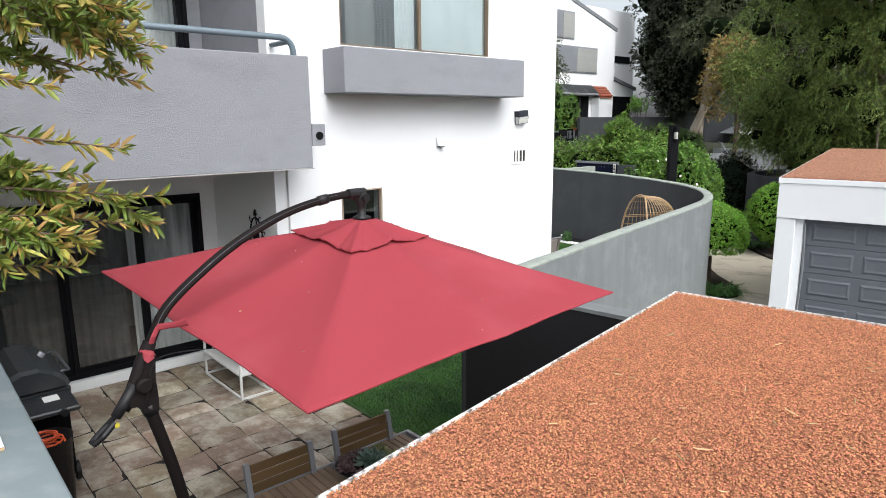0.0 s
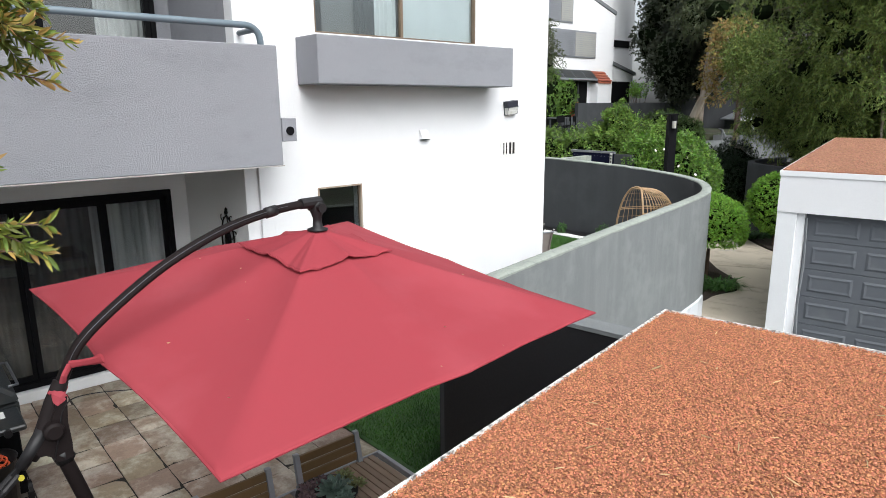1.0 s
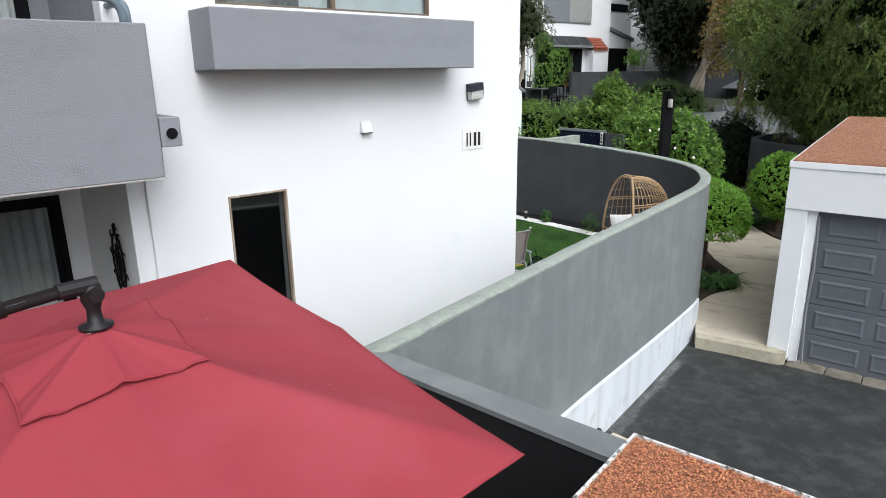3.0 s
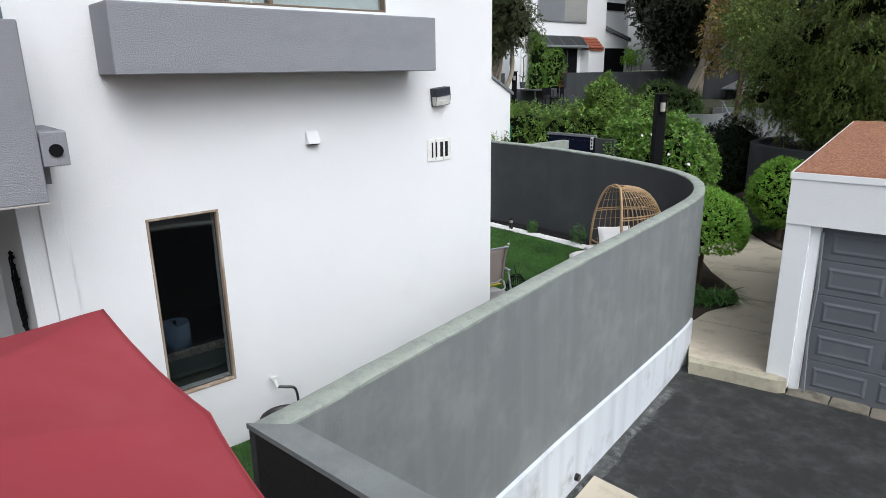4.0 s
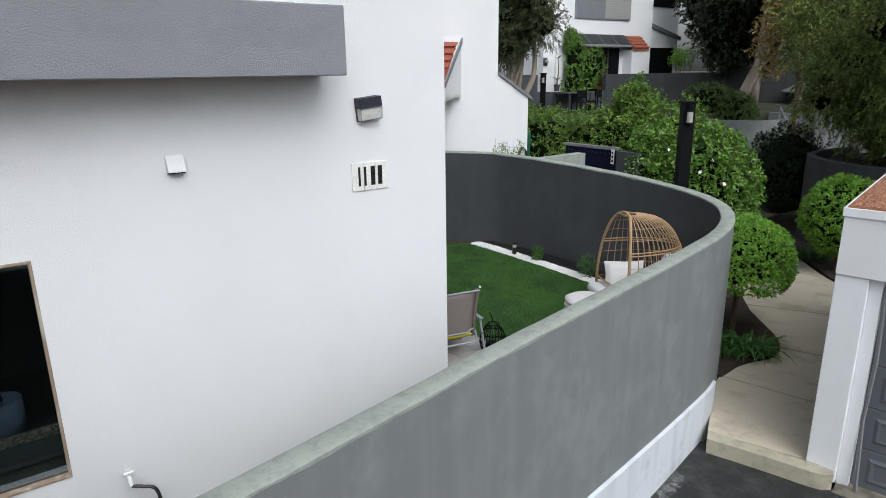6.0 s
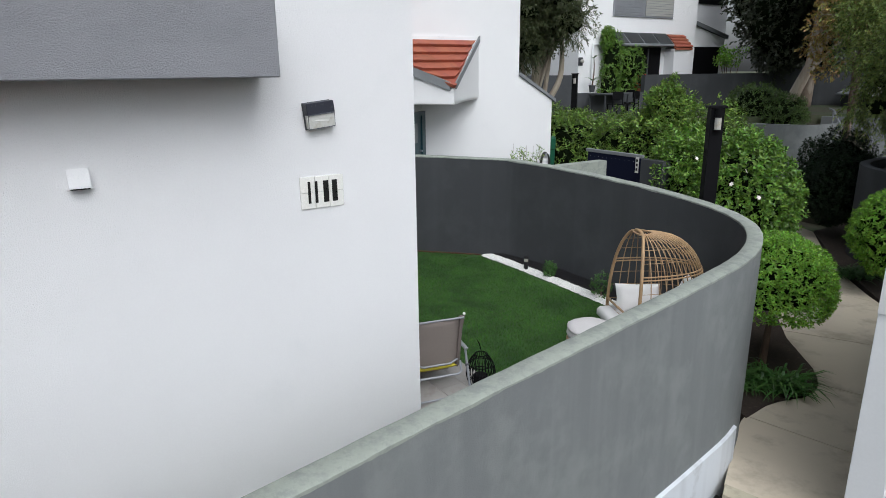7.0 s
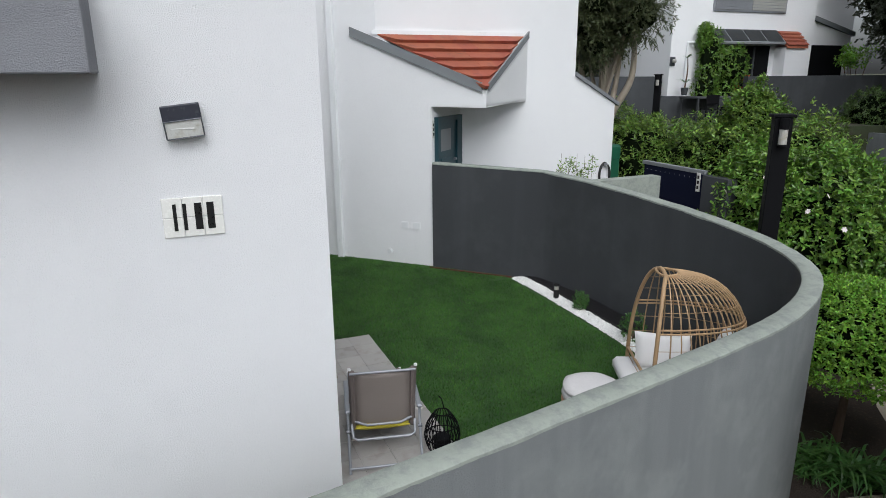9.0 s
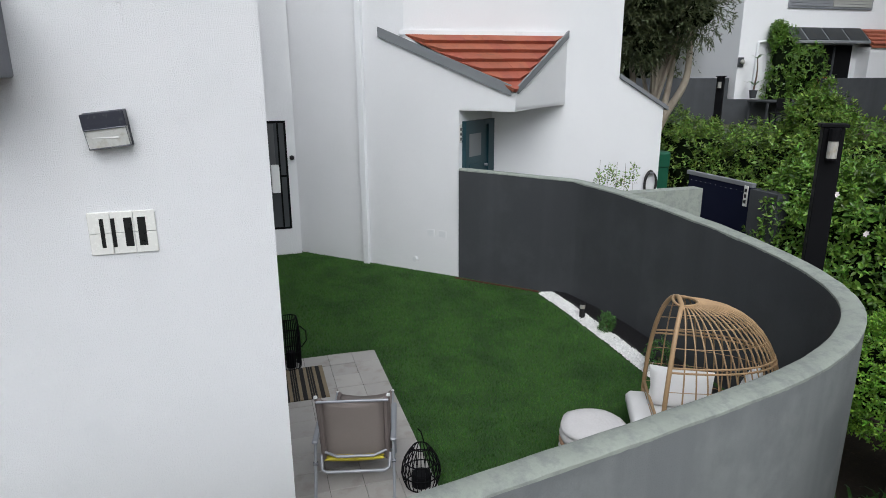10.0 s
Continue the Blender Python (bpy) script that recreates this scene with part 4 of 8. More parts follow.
for r in range(5):
    z0 = -0.34 + r * 0.488
    part("section", Shape().box(0.425, 5.2, 0.178, 0.199, z0, z0 + 0.480, 0.006), GARAGE_DOOR, door2)
    for c in range(6):
        x0 = 0.55 + c * 0.79
        sh = Shape()
        a, b, e, f = x0, x0 + 0.66, z0 + 0.09, z0 + 0.39
        ring = [(a, e), (b, e), (b, f), (a, f)]
        inn = [(a + 0.035, e + 0.035), (b - 0.035, e + 0.035), (b - 0.035, f - 0.035), (a + 0.035, f - 0.035)]
        inn2 = [(a + 0.07, e + 0.07), (b - 0.07, e + 0.07), (b - 0.07, f - 0.07), (a + 0.07, f - 0.07)]
        v = [(x, 0.1775, z) for x, z in ring] + [(x, 0.163, z) for x, z in inn] + [(x, 0.170, z) for x, z in inn2]
        sh.add(v, [(i, (i + 1) % 4, 4 + (i + 1) % 4, 4 + i) for i in range(4)] + [(4 + i, 4 + (i + 1) % 4, 8 + (i + 1) % 4, 8 + i) for i in range(4)] + [(8, 9, 10, 11)])
        part("panel", sh, GARAGE_DOOR, door2)
s = Shape()
s.tube([(0.44, 0.10, 2.0), (0.47, 0.11, 1.2), (0.445, 0.12, 0.5), (0.50, 0.04, -0.30)], 0.018, 6, flat=1.4)
part("weather_strip", s, FASCIA_GREY, garage2, "loose rubber weather strip")
sill_rng = random.Random(33)
x0 = 0.30
while x0 < 5.2:
    x1 = x0 + sill_rng.uniform(0.42, 0.62)
    ya, zt = sill_rng.uniform(-0.115, -0.085), -0.325 + sill_rng.uniform(-0.008, 0.006)
    sh = Shape()
    K, v = 7, []
    for j in range(4):
        for i in range(K):
            fx, fy = i / (K - 1), j / 3
            rim = i in (0, K - 1) or j == 0
            px_, py_ = x0 + 0.008 + (x1 - x0 - 0.016) * fx, ya + (0.19 - ya) * fy
            v.append((px_ + 0.008 * noise.noise((px_ * 9, fy * 3, 0)), py_ + 0.012 * noise.noise((px_ * 7, fy, 2)), zt - (0.016 if rim else 0) + 0.006 * noise.noise((px_ * 8, py_ * 9, 5))))
    ring = list(range(K)) + [2 * K - 1, 3 * K - 1] + list(range(4 * K - 1, 3 * K - 1, -1)) + [2 * K, K]
    low_ = [(v[q][0], v[q][1], -0.5) for q in ring]
    sh.add(v + low_, [(j * K + i, j * K + i + 1, (j + 1) * K + i + 1, (j + 1) * K + i) for j in range(3) for i in range(K - 1)] + [(ring[q], 4 * K + q, 4 * K + (q + 1) % len(ring), ring[(q + 1) % len(ring)]) for q in range(len(ring))])
    part("threshold_block", sh, STEP_STONE, garage2, "worn concrete threshold block")
    x0 = x1

# the path, its kerb and the planting beds
path_left = spline([(-5.52, 11.50, 0), (-6.20, 12.85, 0), (-6.22, 13.6, 0), (-6.08, 14.3, 0), (-6.44, 15.0, 0), (-7.27, 15.75, 0), (-8.2, 16.9, 0), (-9.3, 18.6, 0), (-10.6, 20.6, 0), (-12.4, 24.0, 0)], 6)
path_right = spline([(-4.38, 11.90, 0), (-4.62, 13.2, 0), (-4.75, 14.0, 0), (-4.85, 14.7, 0), (-5.05, 15.5, 0), (-5.4, 16.6, 0), (-6.1, 18.2, 0), (-7.3, 18.85, 0), (-9.1, 20.75, 0), (-10.95, 23.35, 0)], 6)
path = thing("path", "tan concrete garden path with cut joints", "path", kind="structure")
cuts = [0, 7, 21, 32, 42, len(path_left) - 1]
for a, b in zip(cuts, cuts[1:]):
    left = [(p.x, p.y) for p in path_left[a:b + 1]]
    right = [(p.x, p.y) for p in path_right[a:b + 1]]
    dl = (Vector(left[-1]) - Vector(left[-2])).normalized() * 0.02
    dr = (Vector(right[-1]) - Vector(right[-2])).normalized() * 0.02
    left[-1], right[-1] = tuple(Vector(left[-1]) - dl), tuple(Vector(right[-1]) - dr)
    part("slab", wall_between(left, right, -0.5, [-0.15] * len(left)), CONCRETE, path)
s = Shape()
kerb_front = [(-5.44, 11.36), (-5.1, 11.47), (-4.7, 11.58), (-4.38, 11.66), (-4.26, 11.71), (-4.20, 11.80), (-4.24, 11.90)]
kerb_back = [(-5.52, 11.52), (-5.16, 11.61), (-4.78, 11.72), (-4.50, 11.80), (-4.40, 11.84), (-4.36, 11.87), (-4.36, 11.92)]
s = wall_between(kerb_back, kerb_front, -0.5, [-0.142] * 7, [-0.160] * 7)
tagged(smooth_by_angle(part("kerb", s, KERB), 40), "rounded tan concrete kerb", "kerb", kind="structure")
s = Shape()
bed = [(-6.2, 12.95), (-6.25, 13.6), (-6.11, 14.3), (-6.47, 15.02), (-7.3, 15.77), (-8.23, 16.92), (-9.33, 18.62), (-10.63, 20.62), (-12.45, 24.0), (-20, 25), (-20, 16.2), (-13.5, 16.2), (-13.0, 13.2), (-8, 13.4), (-6.5, 13.05)]
s.prism(bed, -0.45, -0.13)
tagged(part("bed_soil", s, SOIL), "dark mulched planting bed beside the path", "flower bed", kind="structure")
s = Shape().prism([(-4.9, 15.0), (-3.5, 14.9), (-3.5, 30), (-10.9, 30), (-10.92, 23.35), (-9.07, 20.78), (-7.27, 18.88), (-6.07, 18.23), (-5.37, 16.6), (-5.02, 15.5)], -0.45, -0.12)
tagged(part("bed_soil", s, SOIL), "dark mulched planting bed beside the garage", "flower bed", kind="structure")

# the terrace of the far houses and its retaining walls
s = Shape().prism([(-36, 20.5), (-19.0, 20.5), (-16.2, 27.0), (-14.0, 34.0), (-12, 60), (-36, 60)], -0.45, 2.45)
tagged(part("terrace", s, GROUND), "raised planted terrace before the far houses", "ground", kind="structure")
def retaining(name, pts, z0, z1, material, label, thick=0.2):
    line = spline([(*p, 0) for p in pts], 6)
    a = [(p.x, p.y) for p in line]
    ob = part(name, wall_between(a, offset_line(a, thick), z0, [z1] * len(a)), material)
    return tagged(smooth_by_angle(ob, 40), label, "wall", kind="structure")


retaining("wall_terrace", [(-20.3, 26.9), (-20.25, 28.4), (-20.0, 31.0), (-19.9, 33.5), (-20.4, 36.0)], 2.0, 3.95, WALL_DARK, "curved charcoal wall before the far house")
retaining("wall_terrace_side", [(-25.5, 19.4), (-22.6, 22.9), (-21.46, 24.2)], 2.0, 3.97, WALL_DARK, "charcoal terrace wall beside the far house")
retaining("wall_terrace_low", [(-21.46, 24.2), (-20.6, 25.2), (-20.3, 26.9)], 2.0, 3.28, WALL_DARK, "low charcoal terrace wall")
retaining("wall_terrace_far", [(-20.4, 36.0), (-17.0, 38.0), (-10.0, 39.0)], 2.0, 4.2, WALL_DARK, "charcoal wall in the distance")
retaining("wall_planter", [(-18.2, 29.3), (-16.8, 28.1), (-15.4, 27.95), (-14.22, 28.5), (-14.02, 29.6), (-14.3, 30.8)], -0.4, 2.25, WALL_GREY, "round grey planter wall beside the steps")
s = Shape().prism([(-18.0, 29.5), (-16.8, 28.4), (-15.4, 28.2), (-14.5, 28.65), (-14.3, 29.6), (-14.55, 31.0), (-18.0, 31.0)], -0.4, 2.12)
tagged(part("bed_soil", s, SOIL), "soil of the round planter", "flower bed", kind="structure")
retaining("wall_right_bed", [(-3.2, 20.9), (-5.8, 20.7), (-7.9, 21.0), (-9.1, 21.8), (-9.45, 23.0), (-9.2, 24.6)][::-1], -0.4, 2.0, WALL_DARK, "curved charcoal wall of a tree bed")
s = Shape().prism([(-3.2, 21.0), (-5.8, 20.8), (-7.85, 21.1), (-9.0, 21.9), (-9.3, 23.0), (-9.1, 24.6), (-8.4, 30), (-3.2, 30)][::-1], -0.4, 1.85)
tagged(part("bed_soil", s, SOIL), "raised soil of the tree bed", "flower bed", kind="structure")
stairs = thing("stairs", "short flight of concrete garden steps", "stairs", kind="structure")
for k in range(7):
    part("step", Shape().box(-13.98, -13.35, 28.6 + 0.32 * k, 28.6 + 0.32 * (k + 1) + 0.3, 0.2 + 0.20 * k, 0.52 + 0.20 * (k + 1), 0.012), STEP_STONE, stairs)
s = Shape().prism([(-14.3, 25.5), (-9.0, 25.5), (-9.0, 40), (-14.3, 40)], -0.44, 0.52)
tagged(part("ground_rise", s, GROUND), "rising ground below the garden steps", "ground", kind="structure")
rail = thing("handrail", "thin dark steel handrail beside the steps", "handrail")
part("bar", Shape().tube([(-14.5, 30.3, 2.72), (-14.25, 30.1, 2.68), (-13.5, 29.35, 2.08), (-13.42, 29.25, 1.95)], 0.035, 6), FASCIA_GREY, rail)
for x, y, z0, z1 in ((-13.42, 29.25, 0.8, 1.95), (-14.25, 30.1, 1.5, 2.66)):
    part("post", Shape().tube([(x, y, z0), (x, y, z1)], 0.03, 6), FASCIA_GREY, rail)
shelter = thing("garden_shelter", "white gabled garden shelter under the far trees", "shelter", place=pose(-16.17, 35.82, 0, 0, 0, 51.8))
part("gable", Shape().add([(0, 0, 2.95), (2.6, 0, 2.95), (2.6, 0, 4.2), (1.3, 0, 3.85), (0, 0.12, 2.95), (2.6, 0.12, 2.95), (2.6, 0.12, 4.2), (1.3, 0.12, 3.85)], [(0, 1, 2, 3), (7, 6, 5, 4), (3, 2, 6, 7), (0, 3, 7, 4), (1, 0, 4, 5)]), WHITE_TRIM, shelter, "white boarded gable")
for x in (0.95, 2.4):
    part("post", Shape().box(x - 0.07, x + 0.07, 0.02, 0.10, 0.4, 2.948), WHITE_TRIM, shelter)
part("back_wall", Shape().box(0.1, 2.6, 1.6, 1.7, 0.4, 2.95), WALL_DARK, shelter, "dark back wall")
part("roof", Shape().add([(-0.1, -0.05, 2.96), (2.7, -0.05, 4.26), (2.7, 1.8, 4.26), (-0.1, 1.8, 2.96), (-0.1, -0.05, 3.02), (2.7, -0.05, 4.32), (2.7, 1.8, 4.32), (-0.1, 1.8, 3.02)], [(3, 2, 1, 0), (4, 5, 6, 7), (0, 1, 5, 4), (1, 2, 6, 5), (2, 3, 7, 6), (3, 0, 4, 7)]), FASCIA_GREY, shelter)
retaining("wall_steps", [(-14.9, 30.75), (-13.8, 30.9), (-12.7, 31.4), (-11.6, 32.6)], -0.4, 2.42, WALL_GREY, "grey curved wall behind the steps")

# the far house
FX = -21.2
far = thing("far_house", "white stucco house with grey roof edges beyond the gardens", "house")
s = Shape()
s.prism([(FX, 24.25), (FX, 31.28), (FX - 9, 31.28), (FX - 9, 24.25)], 2.0, [10.67, 8.55, 8.55, 10.67])
part("wall", s, STUCCO_WHITE, far)
s = Shape().prism([(FX + 0.04, 24.15), (FX + 0.04, 31.4), (FX - 9, 31.4), (FX - 9, 24.15)], [10.68, 8.55, 8.55, 10.68], [10.86, 8.73, 8.73, 10.86])
part("roof", s, FASCIA_GREY, far, "grey sloping roof edge")
s = Shape().prism([(FX - 0.9, 31.281), (FX - 0.9, 34.7), (FX - 9, 34.7), (FX - 9, 31.281)], 2.0, [6.35, 5.55, 5.55, 6.35])
part("side_wing", s, STUCCO_WHITE, far, "low white wing with a sloping top")
s = Shape().prism([(FX - 0.8, 31.285), (FX - 0.8, 34.85), (FX - 9, 34.85), (FX - 9, 31.285)], [6.36, 5.52, 5.52, 6.36], [6.54, 5.70, 5.70, 6.54])
part("wing_roof", s, FASCIA_GREY, far, "grey sloping edge of the wing")
# flat black panel: the shade of the entry is painted, not built
part("entry", Shape().box(FX - 0.93, FX - 0.88, 32.3, 34.4, 2.4, 5.15), BLACK_METAL, far, "flat black panel painted in for the shaded entry")
s = Shape().box(FX - 9.5, FX - 2.0, 31.3, 36.3, 2.0, 10.2)
part("rear_wall", s, STUCCO_WHITE, far, "white rear part of the house")
s = Shape().box(FX - 1.99, FX - 1.95, 33.2, 35.8, 7.2, 7.6)
part("rear_window", s, BLACK_METAL, far, "dark strip window")
BLIND = surface("grey_blind", (0.36, 0.36, 0.34), 0.8, vary=0.08, big=2, small=20, bump=0.5, bump_scale=14, stretch=(0.02, 0.02, 1))


def far_window(y0, y1, z0, z1, label):
    w = part("window", Shape().box(FX + 0.003, FX + 0.05, y0, y1, z0, z1, 0.01), ALU, far, label)
    ym = (y0 + y1) / 2
    for a, b, mt in ((y0 + 0.08, ym - 0.04, ALU), (ym + 0.04, y1 - 0.08, BLIND)):
        n = 12
        for k in range(n):
            za = z0 + 0.08 + (z1 - z0 - 0.16) * k / n
            part("slat", Shape().box(FX + 0.052, FX + 0.075, a, b, za, za + (z1 - z0 - 0.16) / n * 0.82), mt, w)


far_window(26.0, 29.62, 6.22, 7.55, "wide window with pale grey blinds")
far_window(25.6, 27.6, 7.85, 9.2, "upper window with pale grey blinds")
door = part("glass_door", Shape().box(FX + 0.003, FX + 0.04, 26.4, 29.0, 2.45, 5.05), BLACK_METAL, far, "dark glazed terrace door")
for y in (27.3, 28.2):
    part("door_bar", Shape().box(FX + 0.041, FX + 0.07, y - 0.04, y + 0.04, 2.5, 5.0), WALL_DARK, door)
s = Shape().add([(FX + 0.003, 25.7, 5.62), (FX + 0.003, 29.28, 5.62), (FX + 0.5, 29.28, 5.16), (FX + 0.5, 25.7, 5.16), (FX + 0.003, 25.7, 5.55), (FX + 0.003, 29.28, 5.55), (FX + 0.5, 29.28, 5.09), (FX + 0.5, 25.7, 5.09)],
                [(0, 3, 2, 1), (4, 5, 6, 7), (0, 4, 7, 3), (1, 2, 6, 5), (3, 7, 6, 2), (0, 1, 5, 4)])
awning = part("awning", s, FASCIA_GREY, far, "grey glazed awning over the terrace door")
for k in range(4):
    y = 25.76 + k * 0.885
    part("pane", Shape().add([(FX + 0.05, y, 5.60), (FX + 0.05, y + 0.80, 5.60), (FX + 0.47, y + 0.80, 5.188), (FX + 0.47, y, 5.188), (FX + 0.05, y, 5.62), (FX + 0.05, y + 0.80, 5.62), (FX + 0.47, y + 0.80, 5.208), (FX + 0.47, y, 5.208)],
                            [(4, 7, 6, 5), (0, 4, 5, 1), (3, 2, 6, 7), (0, 3, 7, 4), (1, 5, 6, 2)]), GUNMETAL, awning)
s = Shape().box(FX + 0.003, FX + 0.5, 29.30, 30.36, 2.4, 4.98)
part("porch_wall", s, STUCCO_WHITE, far, "white porch wall")
porch_roof = part("porch_roof", Shape().prism([(FX + 0.003, 29.30), (FX + 0.56, 29.30), (FX + 0.56, 30.42), (FX + 0.003, 30.42)], [5.5, 4.95, 4.95, 5.5], [5.57, 5.02, 5.02, 5.57]), CLAY, far, "small clay-tiled porch roof")
for r in range(4):
    for c in range(4):
        y = 29.31 + c * 0.278
        x0 = FX + 0.02 + 0.135 * r
        z0 = 5.565 - 0.135 * r
        part("tile", Shape().add([(x0, y, z0), (x0, y + 0.274, z0), (x0 + 0.16, y + 0.274, z0 - 0.10), (x0 + 0.16, y, z0 - 0.10), (x0, y, z0 + 0.03), (x0, y + 0.274, z0 + 0.03), (x0 + 0.16, y + 0.274, z0 - 0.045), (x0 + 0.16, y, z0 - 0.045)],
                                 [(4, 7, 6, 5), (0, 4, 5, 1), (3, 2, 6, 7), (0, 3, 7, 4), (1, 5, 6, 2)]), CLAY, porch_roof)

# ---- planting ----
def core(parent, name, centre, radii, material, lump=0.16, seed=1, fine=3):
    """A lumpy near-black filler: shade painted inside a crown, so that no sky shows through."""
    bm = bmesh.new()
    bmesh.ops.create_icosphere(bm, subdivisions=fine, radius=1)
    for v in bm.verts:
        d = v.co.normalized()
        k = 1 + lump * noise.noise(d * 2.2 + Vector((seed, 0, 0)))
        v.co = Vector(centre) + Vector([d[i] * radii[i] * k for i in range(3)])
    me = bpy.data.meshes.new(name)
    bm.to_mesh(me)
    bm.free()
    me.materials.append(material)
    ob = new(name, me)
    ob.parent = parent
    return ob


def shrub(name, label, centre, radii, n, size, material, seed, stem=0.0, lump=0.18, slim=0.45, low=-1.0, category="shrub", group=""):
    b = thing(name, label, category, group)
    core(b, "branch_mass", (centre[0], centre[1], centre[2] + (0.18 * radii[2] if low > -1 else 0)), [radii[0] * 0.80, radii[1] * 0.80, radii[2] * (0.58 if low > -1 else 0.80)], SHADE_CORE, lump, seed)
    spots, out = in_blob(centre, radii, n // 7, seed, 0.84, lump, low)
    leaves("crown", material, b, spots, size, out, 0.05, slim, seed, 0.42, sprig=7)
    if stem:
        part("trunk", Shape().tube([(centre[0], centre[1], stem), (centre[0] + 0.03, centre[1], centre[2] - radii[2] * 0.6)], [0.06, 0.04], 7), TWIG, b)
    return b


def hedge_box(name, label, blobs, n, size, material, seed, category="hedge", slim=0.52, lump=0.20, rise=0.5, far=True):
    """A long uneven hedge from overlapping lumps, as one thing."""
    b = thing(name, label, category)
    all_spots, all_out = [], []
    for k, (c, r) in enumerate(blobs):
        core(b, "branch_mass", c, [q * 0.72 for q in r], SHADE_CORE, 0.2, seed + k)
        p, o = in_blob(c, r, n // 7, seed + k, 0.76, lump)
        all_spots.append(p)
        all_out.append(o)
    leaves("crown", material, b, np.concatenate(all_spots), size, np.concatenate(all_out), 0.05, slim, seed, 0.45, sprig=7, rise=rise, plain=far)
    return b


shrub("round_shrub", "clipped round shrub with bright green leaves beside the path", (-6.98, 14.55, 1.09), (0.83, 0.82, 0.80), 27000, 0.052, LEAF_BRIGHT, 11, stem=-0.13, lump=0.07, low=-0.42)
shrub("round_shrub", "clipped round shrub with bright green leaves at the garage corner", (-7.40, 19.45, 1.08), (0.84, 0.82, 0.88), 17000, 0.066, LEAF_BRIGHT, 12, stem=-0.13, lump=0.08)
gard = hedge_box("gardenia_hedge", "large glossy gardenia hedge with a few white flowers",
                 [((-9.42, 15.74, 1.78), (0.92, 0.80, 1.38)), ((-8.62, 15.90, 1.80), (1.06, 0.95, 1.38)), ((-8.98, 15.6, 0.8), (0.92, 0.8, 1.0))], 19000, 0.090, LEAF_GARDENIA, 21, far=False)
for k, (x, y, z) in enumerate([(-8.03, 14.90, 2.42), (-8.33, 14.72, 2.82), (-7.79, 15.28, 2.2), (-8.56, 14.70, 2.78), (-7.93, 15.08, 2.62), (-9.2, 14.72, 2.5)]):
    sh = Shape()
    for p in range(6):
        a = p * math.pi / 3 + k
        sh.m = pose(x, y, z, 60, 0, 30 * k) @ pose(0, 0, 0, 0, 0, math.degrees(a))
        sh.add([(0, 0, 0), (0.021, 0.016, 0.010), (0.041, 0, 0.005), (0.021, -0.016, 0.010)], [(0, 1, 2, 3)])
    part("flower", sh, PETAL, gard, "white gardenia flower")
hedge_box("leafy_hedge", "loose green hedge behind the navy gate",
          [((-14.6, 17.9, 1.7), (1.2, 1.0, 1.6)), ((-13.2, 18.0, 1.6), (1.3, 1.0, 1.6)), ((-11.8, 18.2, 1.6), (1.3, 1.0, 1.65)), ((-10.6, 18.0, 1.7), (1.2, 1.1, 1.8)), ((-16.2, 18.4, 1.7), (1.4, 1.0, 1.7))], 9500, 0.096, LEAF_HEDGE, 31, lump=0.3, rise=0.9)
hedge_box("leafy_hedge", "tall loose hedge with fresh light shoots", [((-12.2, 18.3, 2.0), (1.3, 1.1, 1.55)), ((-10.9, 18.2, 1.7), (1.2, 1.0, 1.5)), ((-11.9, 18.1, 3.1), (0.55, 0.5, 0.75))], 9000, 0.100, LEAF_HEDGE, 37, lump=0.45, rise=1.0)
hedge_box("dark_shrub", "dark dense shrub in the shade", [((-10.65, 23.6, 1.45), (1.12, 1.0, 1.15)), ((-10.25, 22.9, 1.15), (0.95, 0.8, 0.92))], 15000, 0.080, LEAF_DARK, 41, category="shrub")
hedge_box("planter_shrub", "dark clipped shrub in the round planter", [((-16.5, 28.9, 2.70), (1.25, 0.9, 0.95)), ((-15.5, 29.0, 2.55), (0.9, 0.8, 0.75))], 7000, 0.10, LEAF_MID, 45, category="shrub")


def tree(name, label, base, trunk_pts, r0, blobs, n, size, material, seed, droop=0.2, slim=0.35, bark=BARK, shell=0.35, limbs=6, lump=0.3, strand=0, length=0.5, mass=0.0):
    """A tapered trunk, limbs to each clump of the crown, and small leaves in uneven clumps."""
    t = thing(name, label, "tree")
    pts = spline([Vector(base) + Vector(p) for p in trunk_pts], 5)
    m = len(pts)
    part("trunk", Shape().tube(pts, [r0 * (1 - 0.65 * i / (m - 1)) for i in range(m)], 9), bark, t, smooth=True)
    rng = random.Random(seed)
    spots, outs = [], []
    for k, (c, r) in enumerate(blobs):
        start = pts[int(m * rng.uniform(0.45, 0.98)) - 1]
        end = Vector(c)
        mid = (start + end) / 2 + Vector((rng.uniform(-0.3, 0.3), rng.uniform(-0.3, 0.3), 0.25))
        if k % 3 == 0:
            part("limb", Shape().tube(spline([start, mid, end], 4), [r0 * 0.30 * (1 - 0.1 * i) for i in range(9)], 6), bark, t)
        if mass:
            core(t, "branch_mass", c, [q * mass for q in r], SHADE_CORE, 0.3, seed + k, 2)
        p, o = in_blob(c, r, n // max(1, strand), seed + k, shell, lump, grain=3.0)
        spots.append(p)
        outs.append(o)
    leaves("crown", material, t, np.concatenate(spots), size, np.concatenate(outs), droop, slim, seed, 0.6, facing=0.4, strand=strand, length=length, plain=True)
    return t


